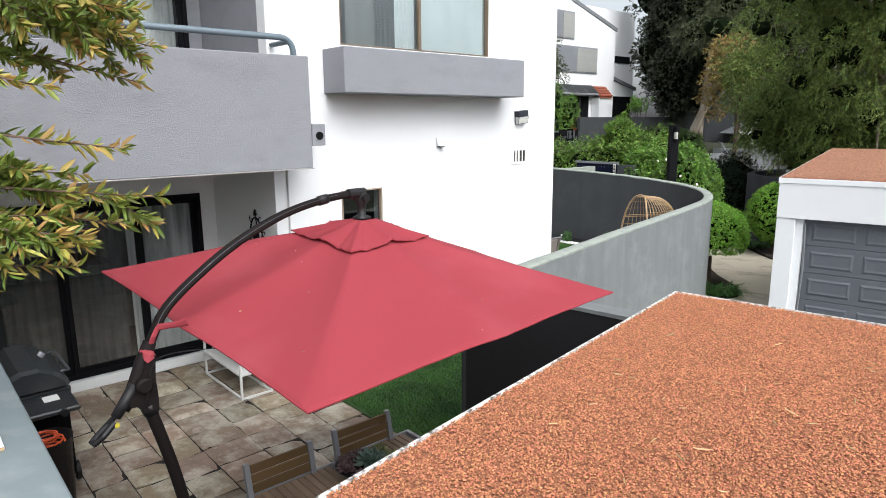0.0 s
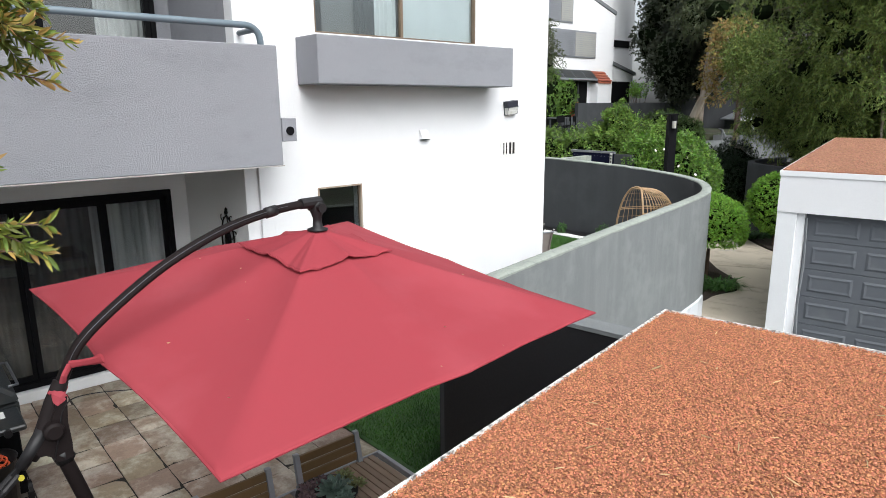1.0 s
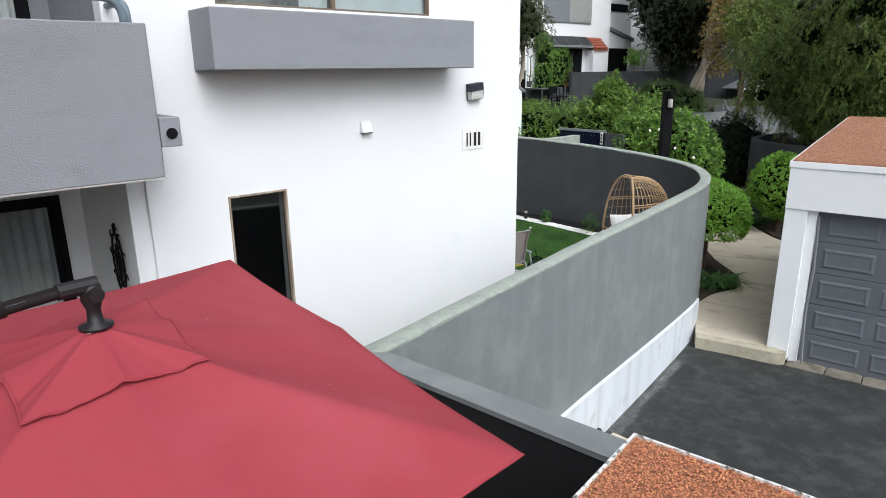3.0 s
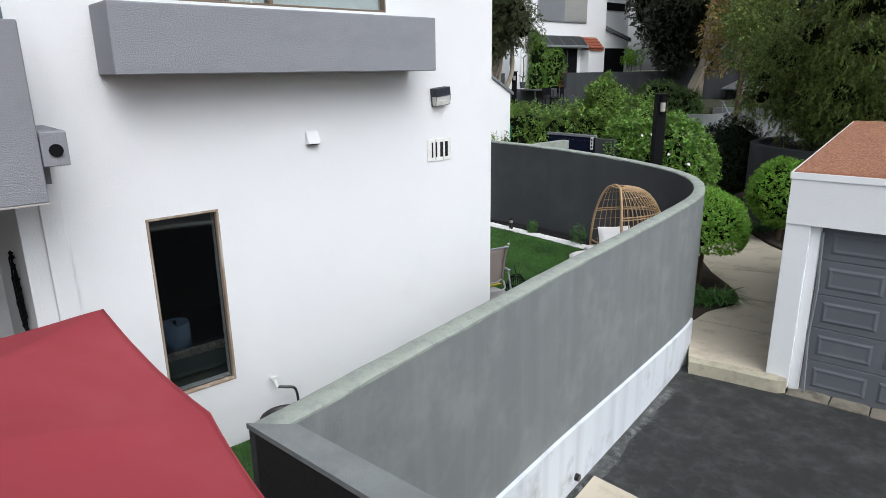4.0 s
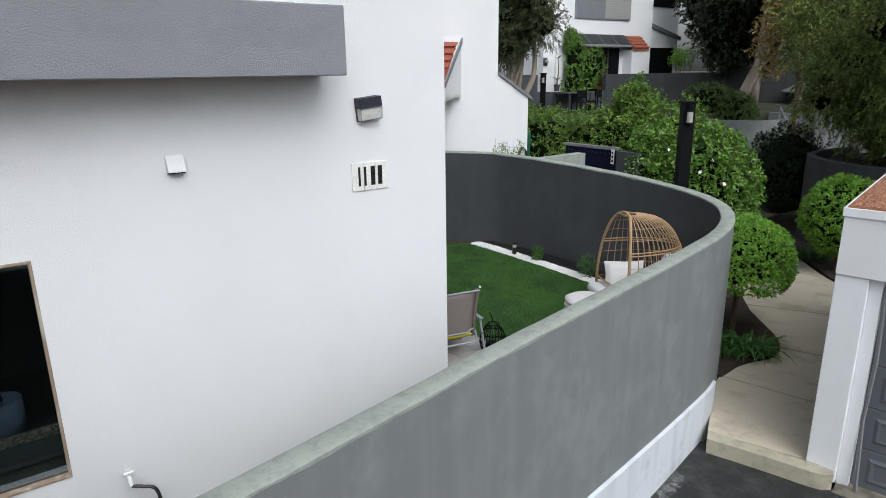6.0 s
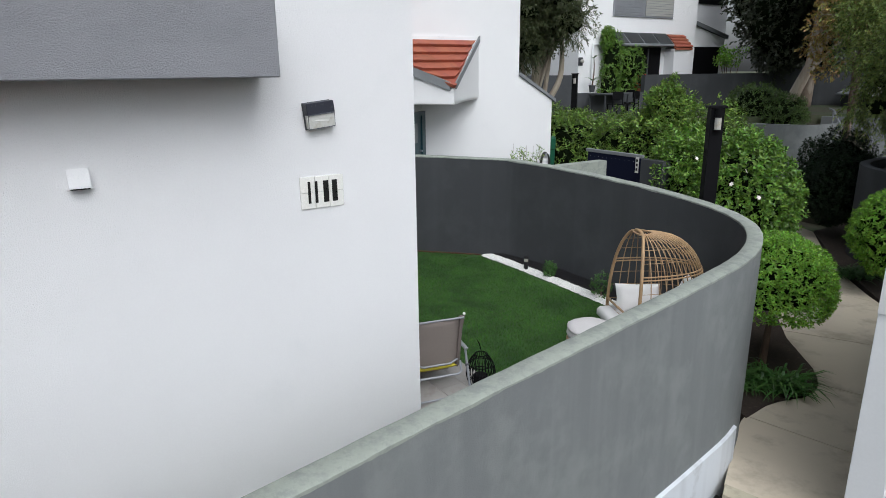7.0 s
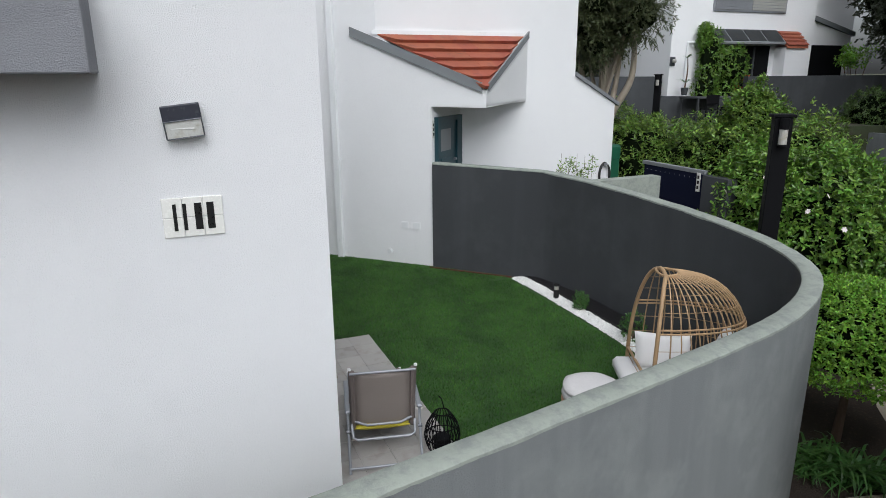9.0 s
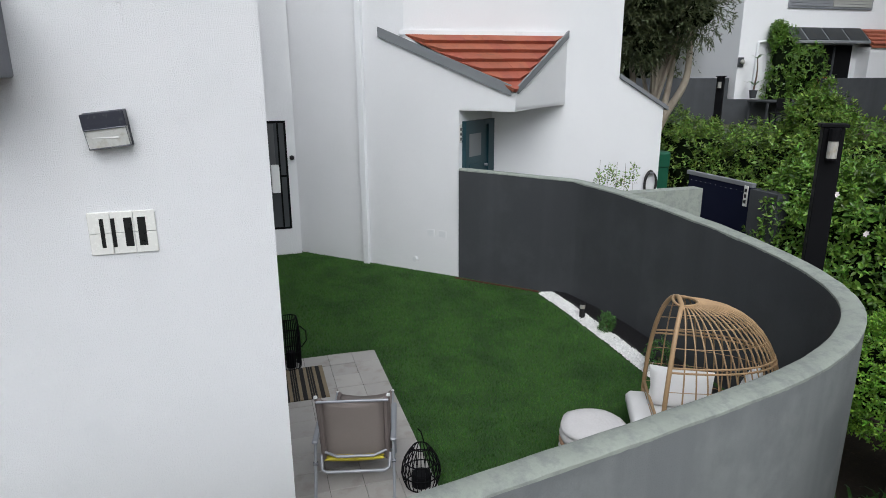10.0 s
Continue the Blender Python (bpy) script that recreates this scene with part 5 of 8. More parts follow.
def clumps(centre, radii, count, size, seed):
    """Centres and sizes of the clumps that make up a crown."""
    rng = random.Random(seed)
    out = []
    while len(out) < count:
        d = Vector((rng.gauss(0, 1), rng.gauss(0, 1), rng.gauss(0, 1))).normalized() * rng.uniform(0.35, 1.0)
        k = size * rng.uniform(0.7, 1.3)
        out.append(((centre[0] + d.x * radii[0], centre[1] + d.y * radii[1], centre[2] + d.z * radii[2]), (k, k, k * rng.uniform(0.7, 1.1))))
    return out


# clump group at z 8.6 is added out of view to shade the crown
tree("weeping_tree", "large weeping evergreen tree behind the far garage", (-6.2, 24.0, 1.8), [(0, 0, 0), (0.2, 0.1, 1.5), (-0.1, 0.2, 3.5), (0.2, 0.3, 6)], 0.35,
     clumps((-6.3, 21.9, 5.3), (3.8, 3.0, 4.4), 84, 0.80, 51) + clumps((-6.2, 22.0, 2.8), (1.9, 1.0, 0.8), 18, 0.6, 57) + clumps((-8.3, 23.2, 3.7), (1.7, 1.6, 1.2), 20, 0.62, 58) + clumps((-3.6, 20.3, 8.6), (4.4, 2.6, 1.2), 26, 1.0, 59), 1900, 0.095, LEAF_TREE, 51, droop=0.8, slim=0.30, shell=0.5, strand=13, length=0.5, mass=0.33)
tree("dark_tree", "dark dense tree between the far houses", (-18.3, 35.5, 2.4), [(0, 0, 0), (0.1, 0, 2), (0, 0.1, 5), (0, 0, 8)], 0.30,
     clumps((-18.6, 35.0, 8.6), (2.9, 2.9, 5.2), 46, 1.15, 61), 1500, 0.17, LEAF_PLUM, 61, droop=0.15, slim=0.55, strand=6, length=0.42, shell=0.55, mass=0.7)
tree("leaning_tree", "gum tree with a pale leaning trunk", (-15.75, 29.2, 2.1), [(0, 0, 0), (0.6, 0.1, 1.5), (1.2, 0.2, 3.2), (1.7, 0.2, 6)], 0.24,
     clumps((-13.6, 31.0, 9.0), (3.2, 2.6, 4.0), 42, 1.05, 71), 1300, 0.15, LEAF_GUM, 71, droop=0.6, slim=0.30, strand=9, length=0.6, shell=0.45, mass=0.45, bark=PALE_BARK)
tree("autumn_tree", "slim tree with orange autumn leaves", (-12.4, 27.3, 2.0), [(0, 0, 0), (0.1, 0, 1.5), (-0.3, 0.1, 3.0), (-0.6, 0, 4.5)], 0.12,
     clumps((-13.5, 28.2, 5.9), (1.0, 0.9, 1.9), 20, 0.42, 81), 420, 0.11, LEAF_AUTUMN, 81, droop=0.15, slim=0.62, strand=5, length=0.35)
tree("small_tree", "small loose green tree beside the steps", (-11.9, 26.2, 0.5), [(0, 0, 0), (0.08, 0, 1.6), (-0.05, 0.1, 3.0), (0.2, 0, 5)], 0.07,
     clumps((-11.6, 26.3, 5.4), (1.4, 1.2, 1.7), 20, 0.55, 85), 620, 0.12, LEAF_TREE, 85, bark=TWIG, droop=0.4, slim=0.30, strand=8, length=0.45)
gum = tree("gum_tree", "gum tree with twisted pale limbs behind the neighbouring house", (-15.5, 17.0, -0.3), [(0, 0, 0), (0.1, 0.0, 2.4), (0.05, 0.1, 3.6), (0.35, 0.3, 5.2), (0.5, 0.5, 7.0)], 0.19,
     clumps((-15.35, 16.7, 5.9), (1.4, 1.2, 1.7), 46, 0.48, 91), 1700, 0.085, LEAF_GUM, 91, droop=0.35, slim=0.32, strand=9, length=0.32, shell=0.45, mass=0.5, bark=PALE_BARK)
for pts, r in (([(-15.45, 17.0, 2.2), (-15.15, 17.25, 3.2), (-14.85, 17.5, 4.0), (-14.95, 17.6, 5.0)], 0.11), ([(-15.45, 17.0, 2.6), (-15.75, 16.9, 3.5), (-15.9, 16.8, 4.6), (-15.7, 16.7, 5.6)], 0.09), ([(-15.2, 17.2, 3.1), (-15.25, 17.4, 4.0), (-15.0, 17.3, 4.9)], 0.08)):
    line = spline(pts, 5)
    part("limb", Shape().tube(line, [r * (1 - 0.5 * i / (len(line) - 1)) for i in range(len(line))], 8), PALE_BARK, gum, "twisted pale limb", smooth=True)
tree("backdrop_tree", "tall green trees far behind the houses", (-24.0, 46.0, 2.4), [(0, 0, 0), (0.1, 0, 3), (0, 0.1, 7)], 0.4,
     clumps((-16.0, 46.0, 7.0), (11.0, 3.0, 6.0), 60, 1.9, 95), 700, 0.30, LEAF_GUM, 95, droop=0.6, strand=8, length=1.1, mass=0.5)
tree("backdrop_tree", "dark green trees beside the far house", (-27.5, 23.0, 2.4), [(0, 0, 0), (0.1, 0, 2), (0, 0.1, 5)], 0.3,
     clumps((-26.5, 22.5, 5.5), (3.5, 2.5, 3.5), 40, 1.2, 99), 800, 0.20, LEAF_GUM, 99, droop=0.6, strand=8, length=0.8, mass=0.6)
tree("backdrop_tree", "tall green trees far behind the garages", (-2.0, 40.0, 2.0), [(0, 0, 0), (0.1, 0, 3), (0, 0.1, 7)], 0.4,
     clumps((-3.0, 38.0, 6.5), (7.0, 3.0, 6.5), 50, 1.8, 97), 700, 0.28, LEAF_TREE, 97, droop=0.6, strand=8, length=1.1, mass=0.5)

# ---- the patio: parapet, umbrella, grill, seats ----
PZ = 0.50
parapet = thing("wall_parapet", "grey painted parapet wall beside the patio", "wall", kind="structure")
part("body", Shape().box(-9.0, -1.9, 0.10, 0.38, -0.45, 2.33), WALL_GREY, parapet)
part("cap", Shape().box(-9.0, -1.9, 0.09, 0.39, 2.33, 2.365, 0.008), PARAPET_CAP, parapet, "weathered grey cement top")
board = thing("loose_board", "white painted board lying on the parapet", "board")
part("plank", Shape().box(-5.4, -3.28, 0.14, 0.245, 2.366, 2.385, 0.003), WHITE_TRIM, board)
part("cut_end", Shape().box(-3.28, -3.276, 0.142, 0.243, 2.368, 2.383), BOARD_WOOD, board, "raw wood end")

# cantilever umbrella: post, curved arm, hub, canopy
UM = thing("cantilever_umbrella", "large square red cantilever umbrella, open, on a bronze curved arm", "umbrella")


def on_arm(y, z):
    return (-3.33 - 0.142 * (y - 0.83), y, z)


part("base_plate", Shape().box(-3.82, -2.98, 0.76, 1.60, PZ, PZ + 0.06, 0.01), BLACK_PLASTIC, UM)
part("pole", Shape().tube(spline([(-3.40, 1.18, PZ + 0.06), (-3.38, 1.10, 1.2), (-3.35, 0.985, 1.9), (-3.33, 0.873, 2.37)], 6), 0.033, 12, flat=0.9), BRONZE, UM, smooth=True)
part("pole_ring", Shape().tube([(-3.335, 0.888, 2.325), (-3.33, 0.87, 2.38)], 0.043, 14), BLACK_PLASTIC, UM, smooth=True)
arm = spline([on_arm(*p) for p in ((0.845, 2.50), (0.885, 2.62), (0.94, 2.74), (1.02, 2.86), (1.2, 2.995), (1.45, 3.14), (1.76, 3.26), (2.06, 3.32), (2.33, 3.34))], 5)
part("arm", Shape().tube(arm, 0.027, 8, flat=0.72), BRONZE, UM, "bronze oval tube arm", smooth=True)
part("arm_groove", Shape().tube([p + Vector((0.022, -0.003, 0.010)) for p in arm[2:-3]], 0.0016, 4), LAMP_GREY, UM, "pale seam along the arm")
bracket = Shape()
bracket.m = Matrix.Translation((-3.33, 0, 0))
plate = [(0.838, 2.345), (0.915, 2.345), (0.917, 2.42), (0.912, 2.52), (0.922, 2.64), (0.89, 2.64), (0.84, 2.53), (0.775, 2.41), (0.785, 2.392), (0.808, 2.39), (0.828, 2.375)]
for side in (-0.038, 0.020):
    v = [(side, y, z) for y, z in plate] + [(side + 0.02, y, z) for y, z in plate]
    k = len(plate)
    bracket.add(v, [tuple(range(k)), tuple(range(k, 2 * k))[::-1]] + [(i, k + i, k + (i + 1) % k, (i + 1) % k) for i in range(k)])
bracket.box(-0.022, 0.022, 0.842, 0.905, 2.35, 2.56, 0.006)
part("arm_sleeve", Shape().tube([on_arm(*p) for p in ((0.915, 2.70), (0.872, 2.61), (0.832, 2.51), (0.79, 2.43), (0.75, 2.385))], [0.034, 0.040, 0.043, 0.041, 0.032], 10, flat=0.85), BRONZE, UM, smooth=True)
part("bracket", bracket, BRONZE, UM, "bronze joint bracket between pole and arm")
part("knob", Shape().tube([(-3.295, 0.852, 2.50), (-3.262, 0.852, 2.50), (-3.252, 0.852, 2.50)], [0.044, 0.042, 0.030], 16), BRONZE, UM)
part("knob", Shape().tube([(-3.375, 0.862, 2.50), (-3.41, 0.862, 2.50)], [0.036, 0.030], 12), BLACK_PLASTIC, UM)
crank = part("crank_box", Shape().tube([(-3.32, 0.82, 2.50), (-3.316, 0.76, 2.42), (-3.31, 0.71, 2.36)], [0.034, 0.030, 0.026], 10), BLACK_PLASTIC, UM, "black crank housing", smooth=True)
part("crank_handle", Shape().tube([(-3.31, 0.71, 2.365), (-3.33, 0.68, 2.33), (-3.33, 0.62, 2.28), (-3.32, 0.595, 2.262), (-3.285, 0.60, 2.262), (-3.27, 0.64, 2.295), (-3.28, 0.70, 2.345)], 0.015, 8), BLACK_PLASTIC, crank)
part("button", Shape().tube([(-3.275, 0.705, 2.335), (-3.262, 0.705, 2.335)], 0.012, 12), YELLOW, crank, "yellow round button")
for y0, y1 in ((2.03, 2.10),):
    seg = [p for p in arm if y0 - 0.03 < p.y < y1 + 0.03]
    seg = [Vector(on_arm(y0, np.interp(y0, [p.y for p in arm], [p.z for p in arm]))), Vector(on_arm(y1, np.interp(y1, [p.y for p in arm], [p.z for p in arm])))]
    part("collar", Shape().tube(seg, 0.032, 10, flat=0.8), BLACK_PLASTIC, UM, smooth=True)
hub = part("hub", Shape().lathe([(0.012, 3.16), (0.062, 3.165), (0.064, 3.174), (0.03, 3.186), (0.026, 3.24), (0.040, 3.28), (0.040, 3.33), (0.026, 3.35), (0.0, 3.353)], (-3.55, 2.385, 0), 16), BLACK_PLASTIC, UM, "black swivel hub", smooth=True)
part("hub_pin", Shape().tube([(-3.495, 2.395, 3.305), (-3.605, 2.375, 3.305)], 0.029, 12), BLACK_PLASTIC, hub)
part("hub_head", Shape().tube([on_arm(2.27, 3.338), on_arm(2.41, 3.336)], [0.032, 0.034], 10), BLACK_PLASTIC, UM)

# the eight rib ends, corners and edge middles in turn, and the top
RIM = [Vector(p) for p in ((-4.64, 1.01, 2.832), (-3.375, 1.080, 2.735), (-2.178, 1.165, 2.640), (-2.168, 2.340, 2.700),
                           (-2.318, 3.530, 2.684), (-3.755, 3.625, 2.742), (-5.02, 3.540, 2.885), (-4.93, 2.270, 2.862))]
APEX = Vector((-3.545, 2.378, 3.168))


def canopy_point(u, v):
    """A point of the canopy: u round its edge (0 to 4, corner to corner), v from the top (0) to the edge (1)."""
    w = (2 * u) % 8
    k, t = int(w), w - int(w)
    a, b = RIM[k], RIM[(k + 1) % 8]
    out = a.lerp(b, t)
    inward = APEX - out
    inward.z = 0
    inward.normalize()
    bow = 4 * t * (1 - t)
    out += inward * 0.030 * bow + Vector((0, 0, -0.006 * bow))
    p = APEX.lerp(out, v)
    sag = -0.016 * math.sin(math.pi * v) * bow ** 1.5 - 0.014 * math.sin(math.pi * v)
    # pulls and slack along the seams
    seam = min(t, 1 - t)
    pull = 0.003 * math.exp(-seam * 16) * math.sin(9.0 * v + 1.7 * k) * math.sin(math.pi * v)
    ripple = 0.005 * noise.noise((p.x * 2.1, p.y * 2.1, 0)) + 0.0025 * noise.noise((p.x * 6, p.y * 6, 3)) * v
    return p + Vector((0, 0, sag + pull + ripple))


NU, NV = 128, 36
s = Shape()
verts = [canopy_point(4 * i / NU, 0.03 + 0.97 * j / NV) for j in range(NV + 1) for i in range(NU)]
faces = [(j * NU + i, (j + 1) * NU + i, (j + 1) * NU + (i + 1) % NU, j * NU + (i + 1) % NU) for j in range(NV) for i in range(NU)]
s.add(verts, faces)
canopy = part("canopy", s, CANVAS, UM, "red woven canvas canopy", smooth=True)
sol = canopy.modifiers.new("cloth", "SOLIDIFY")
sol.thickness, sol.offset = 0.003, -1
hem = [canopy_point(4 * i / NU, 0.995) + Vector((0, 0, -0.004)) for i in range(NU)]
part("hem", Shape().tube(hem, 0.0065, 5, closed=True), CANVAS, canopy, "stitched hem")
s = Shape()
NW, NX2 = 14, 160
vf = []
for j in range(NW + 1):
    for i in range(NX2):
        u, v = 4 * i / NX2, 0.03 + 0.238 * j / NW
        t = u - int(u)
        p = canopy_point(u, v * (1.0 - 0.05 * 4 * t * (1 - t)))
        f = (v - 0.03) / 0.238
        fold = math.exp(-min(t, 1 - t) * 14) * 0.006 + 0.004 * math.sin(u * 12.6 + 1.2) + 0.003 * math.sin(u * 29 + 2) + 0.0025 * math.sin(u * 47) * f
        lift = 0.006 + f * (0.004 + fold) + 0.012 * f * f * 4 * t * (1 - t)
        vf.append(p + Vector((0, 0, lift)))
s.add(vf, [(j * NX2 + i, (j + 1) * NX2 + i, (j + 1) * NX2 + (i + 1) % NX2, j * NX2 + (i + 1) % NX2) for j in range(NW) for i in range(NX2)])
vent = part("vent", s, CANVAS, canopy, "red wind-vent flap with a wavy hem", smooth=True)
sol = vent.modifiers.new("cloth", "SOLIDIFY")
sol.thickness, sol.offset = 0.003, 1
part("vent_hem", Shape().tube([p + Vector((0, 0, 0.001)) for p in vf[-NX2:]], 0.0055, 5, closed=True), CANVAS, canopy)
for k in range(8):
    u = k * 0.5
    part("rib", Shape().tube([canopy_point(u, v) - Vector((0, 0, 0.016)) for v in (0.05, 0.35, 0.65, 0.985)], 0.010, 6), BRONZE, UM)
for a, b, w in ((on_arm(0.955, 2.775), on_arm(0.915, 2.69), 0.016), (on_arm(0.88, 2.64), on_arm(0.90, 2.655), 0.040)):
    part("tie_strap", Shape().tube([Vector(a) + Vector((0.03, 0, 0)), (Vector(a) + Vector(b)) / 2 + Vector((0.04, -0.01, 0)), Vector(b) + Vector((0.02, 0.0, 0))], w, 6, flat=0.4), CANVAS, UM, "red fabric tie strap")
part("tie_strap", Shape().tube([Vector(on_arm(0.90, 2.655)) + Vector((dx, dy, dz)) for dx, dy, dz in ((0.034, 0.0, -0.01), (0.0, 0.03, 0.02), (-0.034, 0.0, 0.01), (0, -0.034, -0.02))], 0.018, 6, flat=0.35, closed=True), CANVAS, UM, "red fabric tie strap")
part("tie_strap", Shape().tube([Vector(on_arm(0.955, 2.775)) + Vector((0.03, 0, 0)), (-3.275, 1.0, 2.785), (-3.235, 1.035, 2.795), (-3.20, 1.065, 2.812)], [0.018, 0.016, 0.018, 0.024], 6, flat=0.4), CANVAS, UM, "red fabric tie strap")
part("wire", Shape().tube(spline([(-3.29, 0.84, 2.36), (-3.26, 0.86, 2.46), (-3.29, 0.91, 2.60), (-3.2, 1.0, 2.66), (-2.98, 1.2, 2.70)], 5), 0.003, 4), BLACK_PLASTIC, UM, "thin black wire")

rd = random.Random(31)
bits = [canopy_point(rd.uniform(0, 4), rd.uniform(0.35, 0.97)) + Vector((0, 0, 0.007)) for _ in range(12)]
tagged(leaves("dry_leaf", DEAD_LEAF, canopy, np.array([tuple(q) for q in bits]), 0.015, np.array([(rd.uniform(-1, 1), rd.uniform(-1, 1), 0.05) for _ in bits]), 0, 0.35, 3, 0.02, "small dry leaf bits on the canvas", facing=1.0), kind="stuff")

# gas grill against the parapet
grill = thing("gas_grill", "dark grey gas grill with its lid closed", "grill", place=pose(-6.78, 0.76, PZ))
part("cart", Shape().box(-0.42, 0.40, -0.24, 0.24, 0.10, 0.80, 0.01), BLACK_METAL, grill)
part("firebox", Shape().box(-0.44, 0.44, -0.27, 0.27, 0.80, 0.98, 0.03), GUNMETAL, grill)
lid = Shape()
prof = [(-0.27, 0.985), (-0.275, 1.04), (-0.23, 1.13), (-0.11, 1.185), (0.04, 1.185), (0.16, 1.13), (0.255, 1.04), (0.27, 0.985)]
verts = [(x, y * k, 0.985 + (z - 0.985) * k) for x, k in ((-0.46, 0.86), (-0.42, 1.0), (0.42, 1.0), (0.46, 0.86)) for y, z in prof]
m = len(prof)
lid.add(verts, [(i * m + j, i * m + j + 1, (i + 1) * m + j + 1, (i + 1) * m + j) for i in range(3) for j in range(m - 1)] + [tuple(range(m))[::-1], tuple(range(3 * m, 4 * m)), tuple([i * m for i in range(4)] + [i * m + m - 1 for i in (3, 2, 1, 0)])])
lid_part = part("lid", lid, GUNMETAL, grill, "dark enamelled lid")
part("lid_handle", Shape().tube([(-0.32, 0.22, 1.08), (-0.32, 0.29, 1.08), (0.32, 0.29, 1.08), (0.32, 0.22, 1.08)], 0.011, 8), LAMP_GREY, lid_part)
part("thermometer", Shape().tube([(0.12, 0.10, 1.20), (0.12, 0.13, 1.23)], 0.03, 12), ALU, lid_part)
for x0, x1 in ((-0.92, -0.46), (0.46, 0.90)):
    part("side_shelf", Shape().box(x0, x1, -0.25, 0.25, 0.90, 0.945, 0.012), GUNMETAL, grill)
part("label", Shape().box(0.52, 0.66, 0.02, 0.14, 0.9455, 0.948), PAPER, grill, "small white care label")
part("knob", Shape().tube([(0.90, 0.12, 0.92), (0.945, 0.12, 0.92)], 0.03, 10), BLACK_PLASTIC, grill)
for x in (-0.36, 0.34):
    part("wheel", Shape().tube([(x, 0.27, 0.09), (x, 0.235, 0.09)], 0.09, 14), BLACK_PLASTIC, grill)
    part("leg", Shape().box(x - 0.02, x + 0.02, -0.22, -0.18, 0, 0.10), BLACK_METAL, grill)

bucket = thing("bucket", "tall black bin filled with a coiled orange cord", "bucket", place=pose(-5.84, 0.72, PZ))
part("body", Shape().lathe([(0.15, 0), (0.19, 0.74), (0.20, 0.75), (0.185, 0.74), (0.17, 0.55), (0, 0.55)], seg=20), BLACK_PLASTIC, bucket, smooth=True)
cord = []
rng = random.Random(5)
for i in range(140):
    a = i * 0.45
    rr = 0.10 + 0.035 * math.sin(i * 0.37)
    cord.append((rr * math.cos(a), rr * math.sin(a), 0.57 + 0.0016 * i + 0.01 * rng.random()))
part("cord", Shape().tube(cord, 0.008, 5), ORANGE, bucket, "coiled orange extension cord")
pot = thing("plant_pot", "terracotta pot standing on the patio", "pot", place=pose(-5.42, 0.66, PZ))
part("pot", Shape().lathe([(0.11, 0), (0.155, 0.27), (0.17, 0.27), (0.17, 0.32), (0.15, 0.32), (0.13, 0.26), (0, 0.26)], seg=20), TERRACOTTA, pot, smooth=True)
tyre = thing("hose_coil", "coil of black garden hose on the patio", "hose", place=pose(-5.0, 0.70, PZ))
for k in range(4):
    part("loop", Shape().tube([(0.24 * math.cos(a) + 0.01 * k, 0.17 * math.sin(a), 0.02 + 0.032 * k) for a in np.linspace(0, 6.2, 26)], 0.016, 6, closed=True), HOSE, tyre)

# white side table with two shelves
table = thing("side_table", "white metal side table with a slim frame and two shelves", "table", place=pose(-7.60, 3.10, PZ))
for x in (-0.56, 0.56):
    for y in (-0.19, 0.19):
        part("leg", Shape().box(x - 0.0125, x + 0.0125, y - 0.0125, y + 0.0125, 0, 0.62), WHITE_METAL, table)
for z in (0.0, 0.30, 0.60):
    for y in (-0.19, 0.19):
        part("side_bar", Shape().box(-0.547, 0.547, y - 0.0125, y + 0.0125, z, z + 0.022), WHITE_METAL, table)
    for x in (-0.56, 0.56):
        part("side_bar", Shape().box(x - 0.012, x + 0.012, -0.177, 0.177, z, z + 0.022), WHITE_METAL, table)
for z in (0.31, 0.605):
    part("shelf", Shape().box(-0.547, 0.547, -0.177, 0.177, z, z + 0.014), WHITE_METAL, table)


def garden_seat(place, width, label):
    """A slatted seat: x across its depth (the back at 0), y along its width."""
    c = thing("slatted_chair", label, "chair", "slatted seats by the garage", place)
    zs = 0.66
    for y in (0.02, width - 0.02):
        part("back_post", Shape().add([(-0.06, y - 0.02, zs + 0.24), (-0.06, y + 0.02, zs + 0.24), (-0.025, y + 0.02, zs + 0.24), (-0.025, y - 0.02, zs + 0.24), (-0.01, y - 0.02, zs - 0.02), (-0.01, y + 0.02, zs - 0.02), (0.03, y + 0.02, zs - 0.02), (0.03, y - 0.02, zs - 0.02)],
                                 [(0, 1, 2, 3), (7, 6, 5, 4), (0, 4, 5, 1), (2, 6, 7, 3), (1, 5, 6, 2), (0, 3, 7, 4)]), ALU, c)
    for k in range(3):
        z0 = zs + 0.02 + 0.07 * k
        x0 = 0.0 - 0.05 * (z0 - zs) / 0.24
        part("back_slat", Shape().box(x0 - 0.012, x0 + 0.010, 0.042, width - 0.042, z0, z0 + 0.064, 0.003), SLAT, c)
    for y in (0.0, width + 0.16):
        part("seat_rail", Shape().box(-0.01, 0.62, y, y + 0.035, zs - 0.05, zs, 0.003), ALU, c)
    part("seat_rail", Shape().box(-0.03, -0.011, 0, width + 0.195, zs - 0.05, zs, 0.003), ALU, c)
    n = int((width + 0.13) / 0.058)
    for k in range(n):
        y0 = 0.04 + k * 0.058
        part("seat_slat", Shape().box(0.0, 0.62, y0, y0 + 0.051, zs - 0.020, zs + 0.002, 0.003), SLAT_SEAT, c)
    for x in (0.0, 0.58):
        for y in (0.0, width + 0.16):
            part("leg", Shape().box(x, x + 0.035, y, y + 0.035, 0, zs - 0.051), ALU, c)
    return c


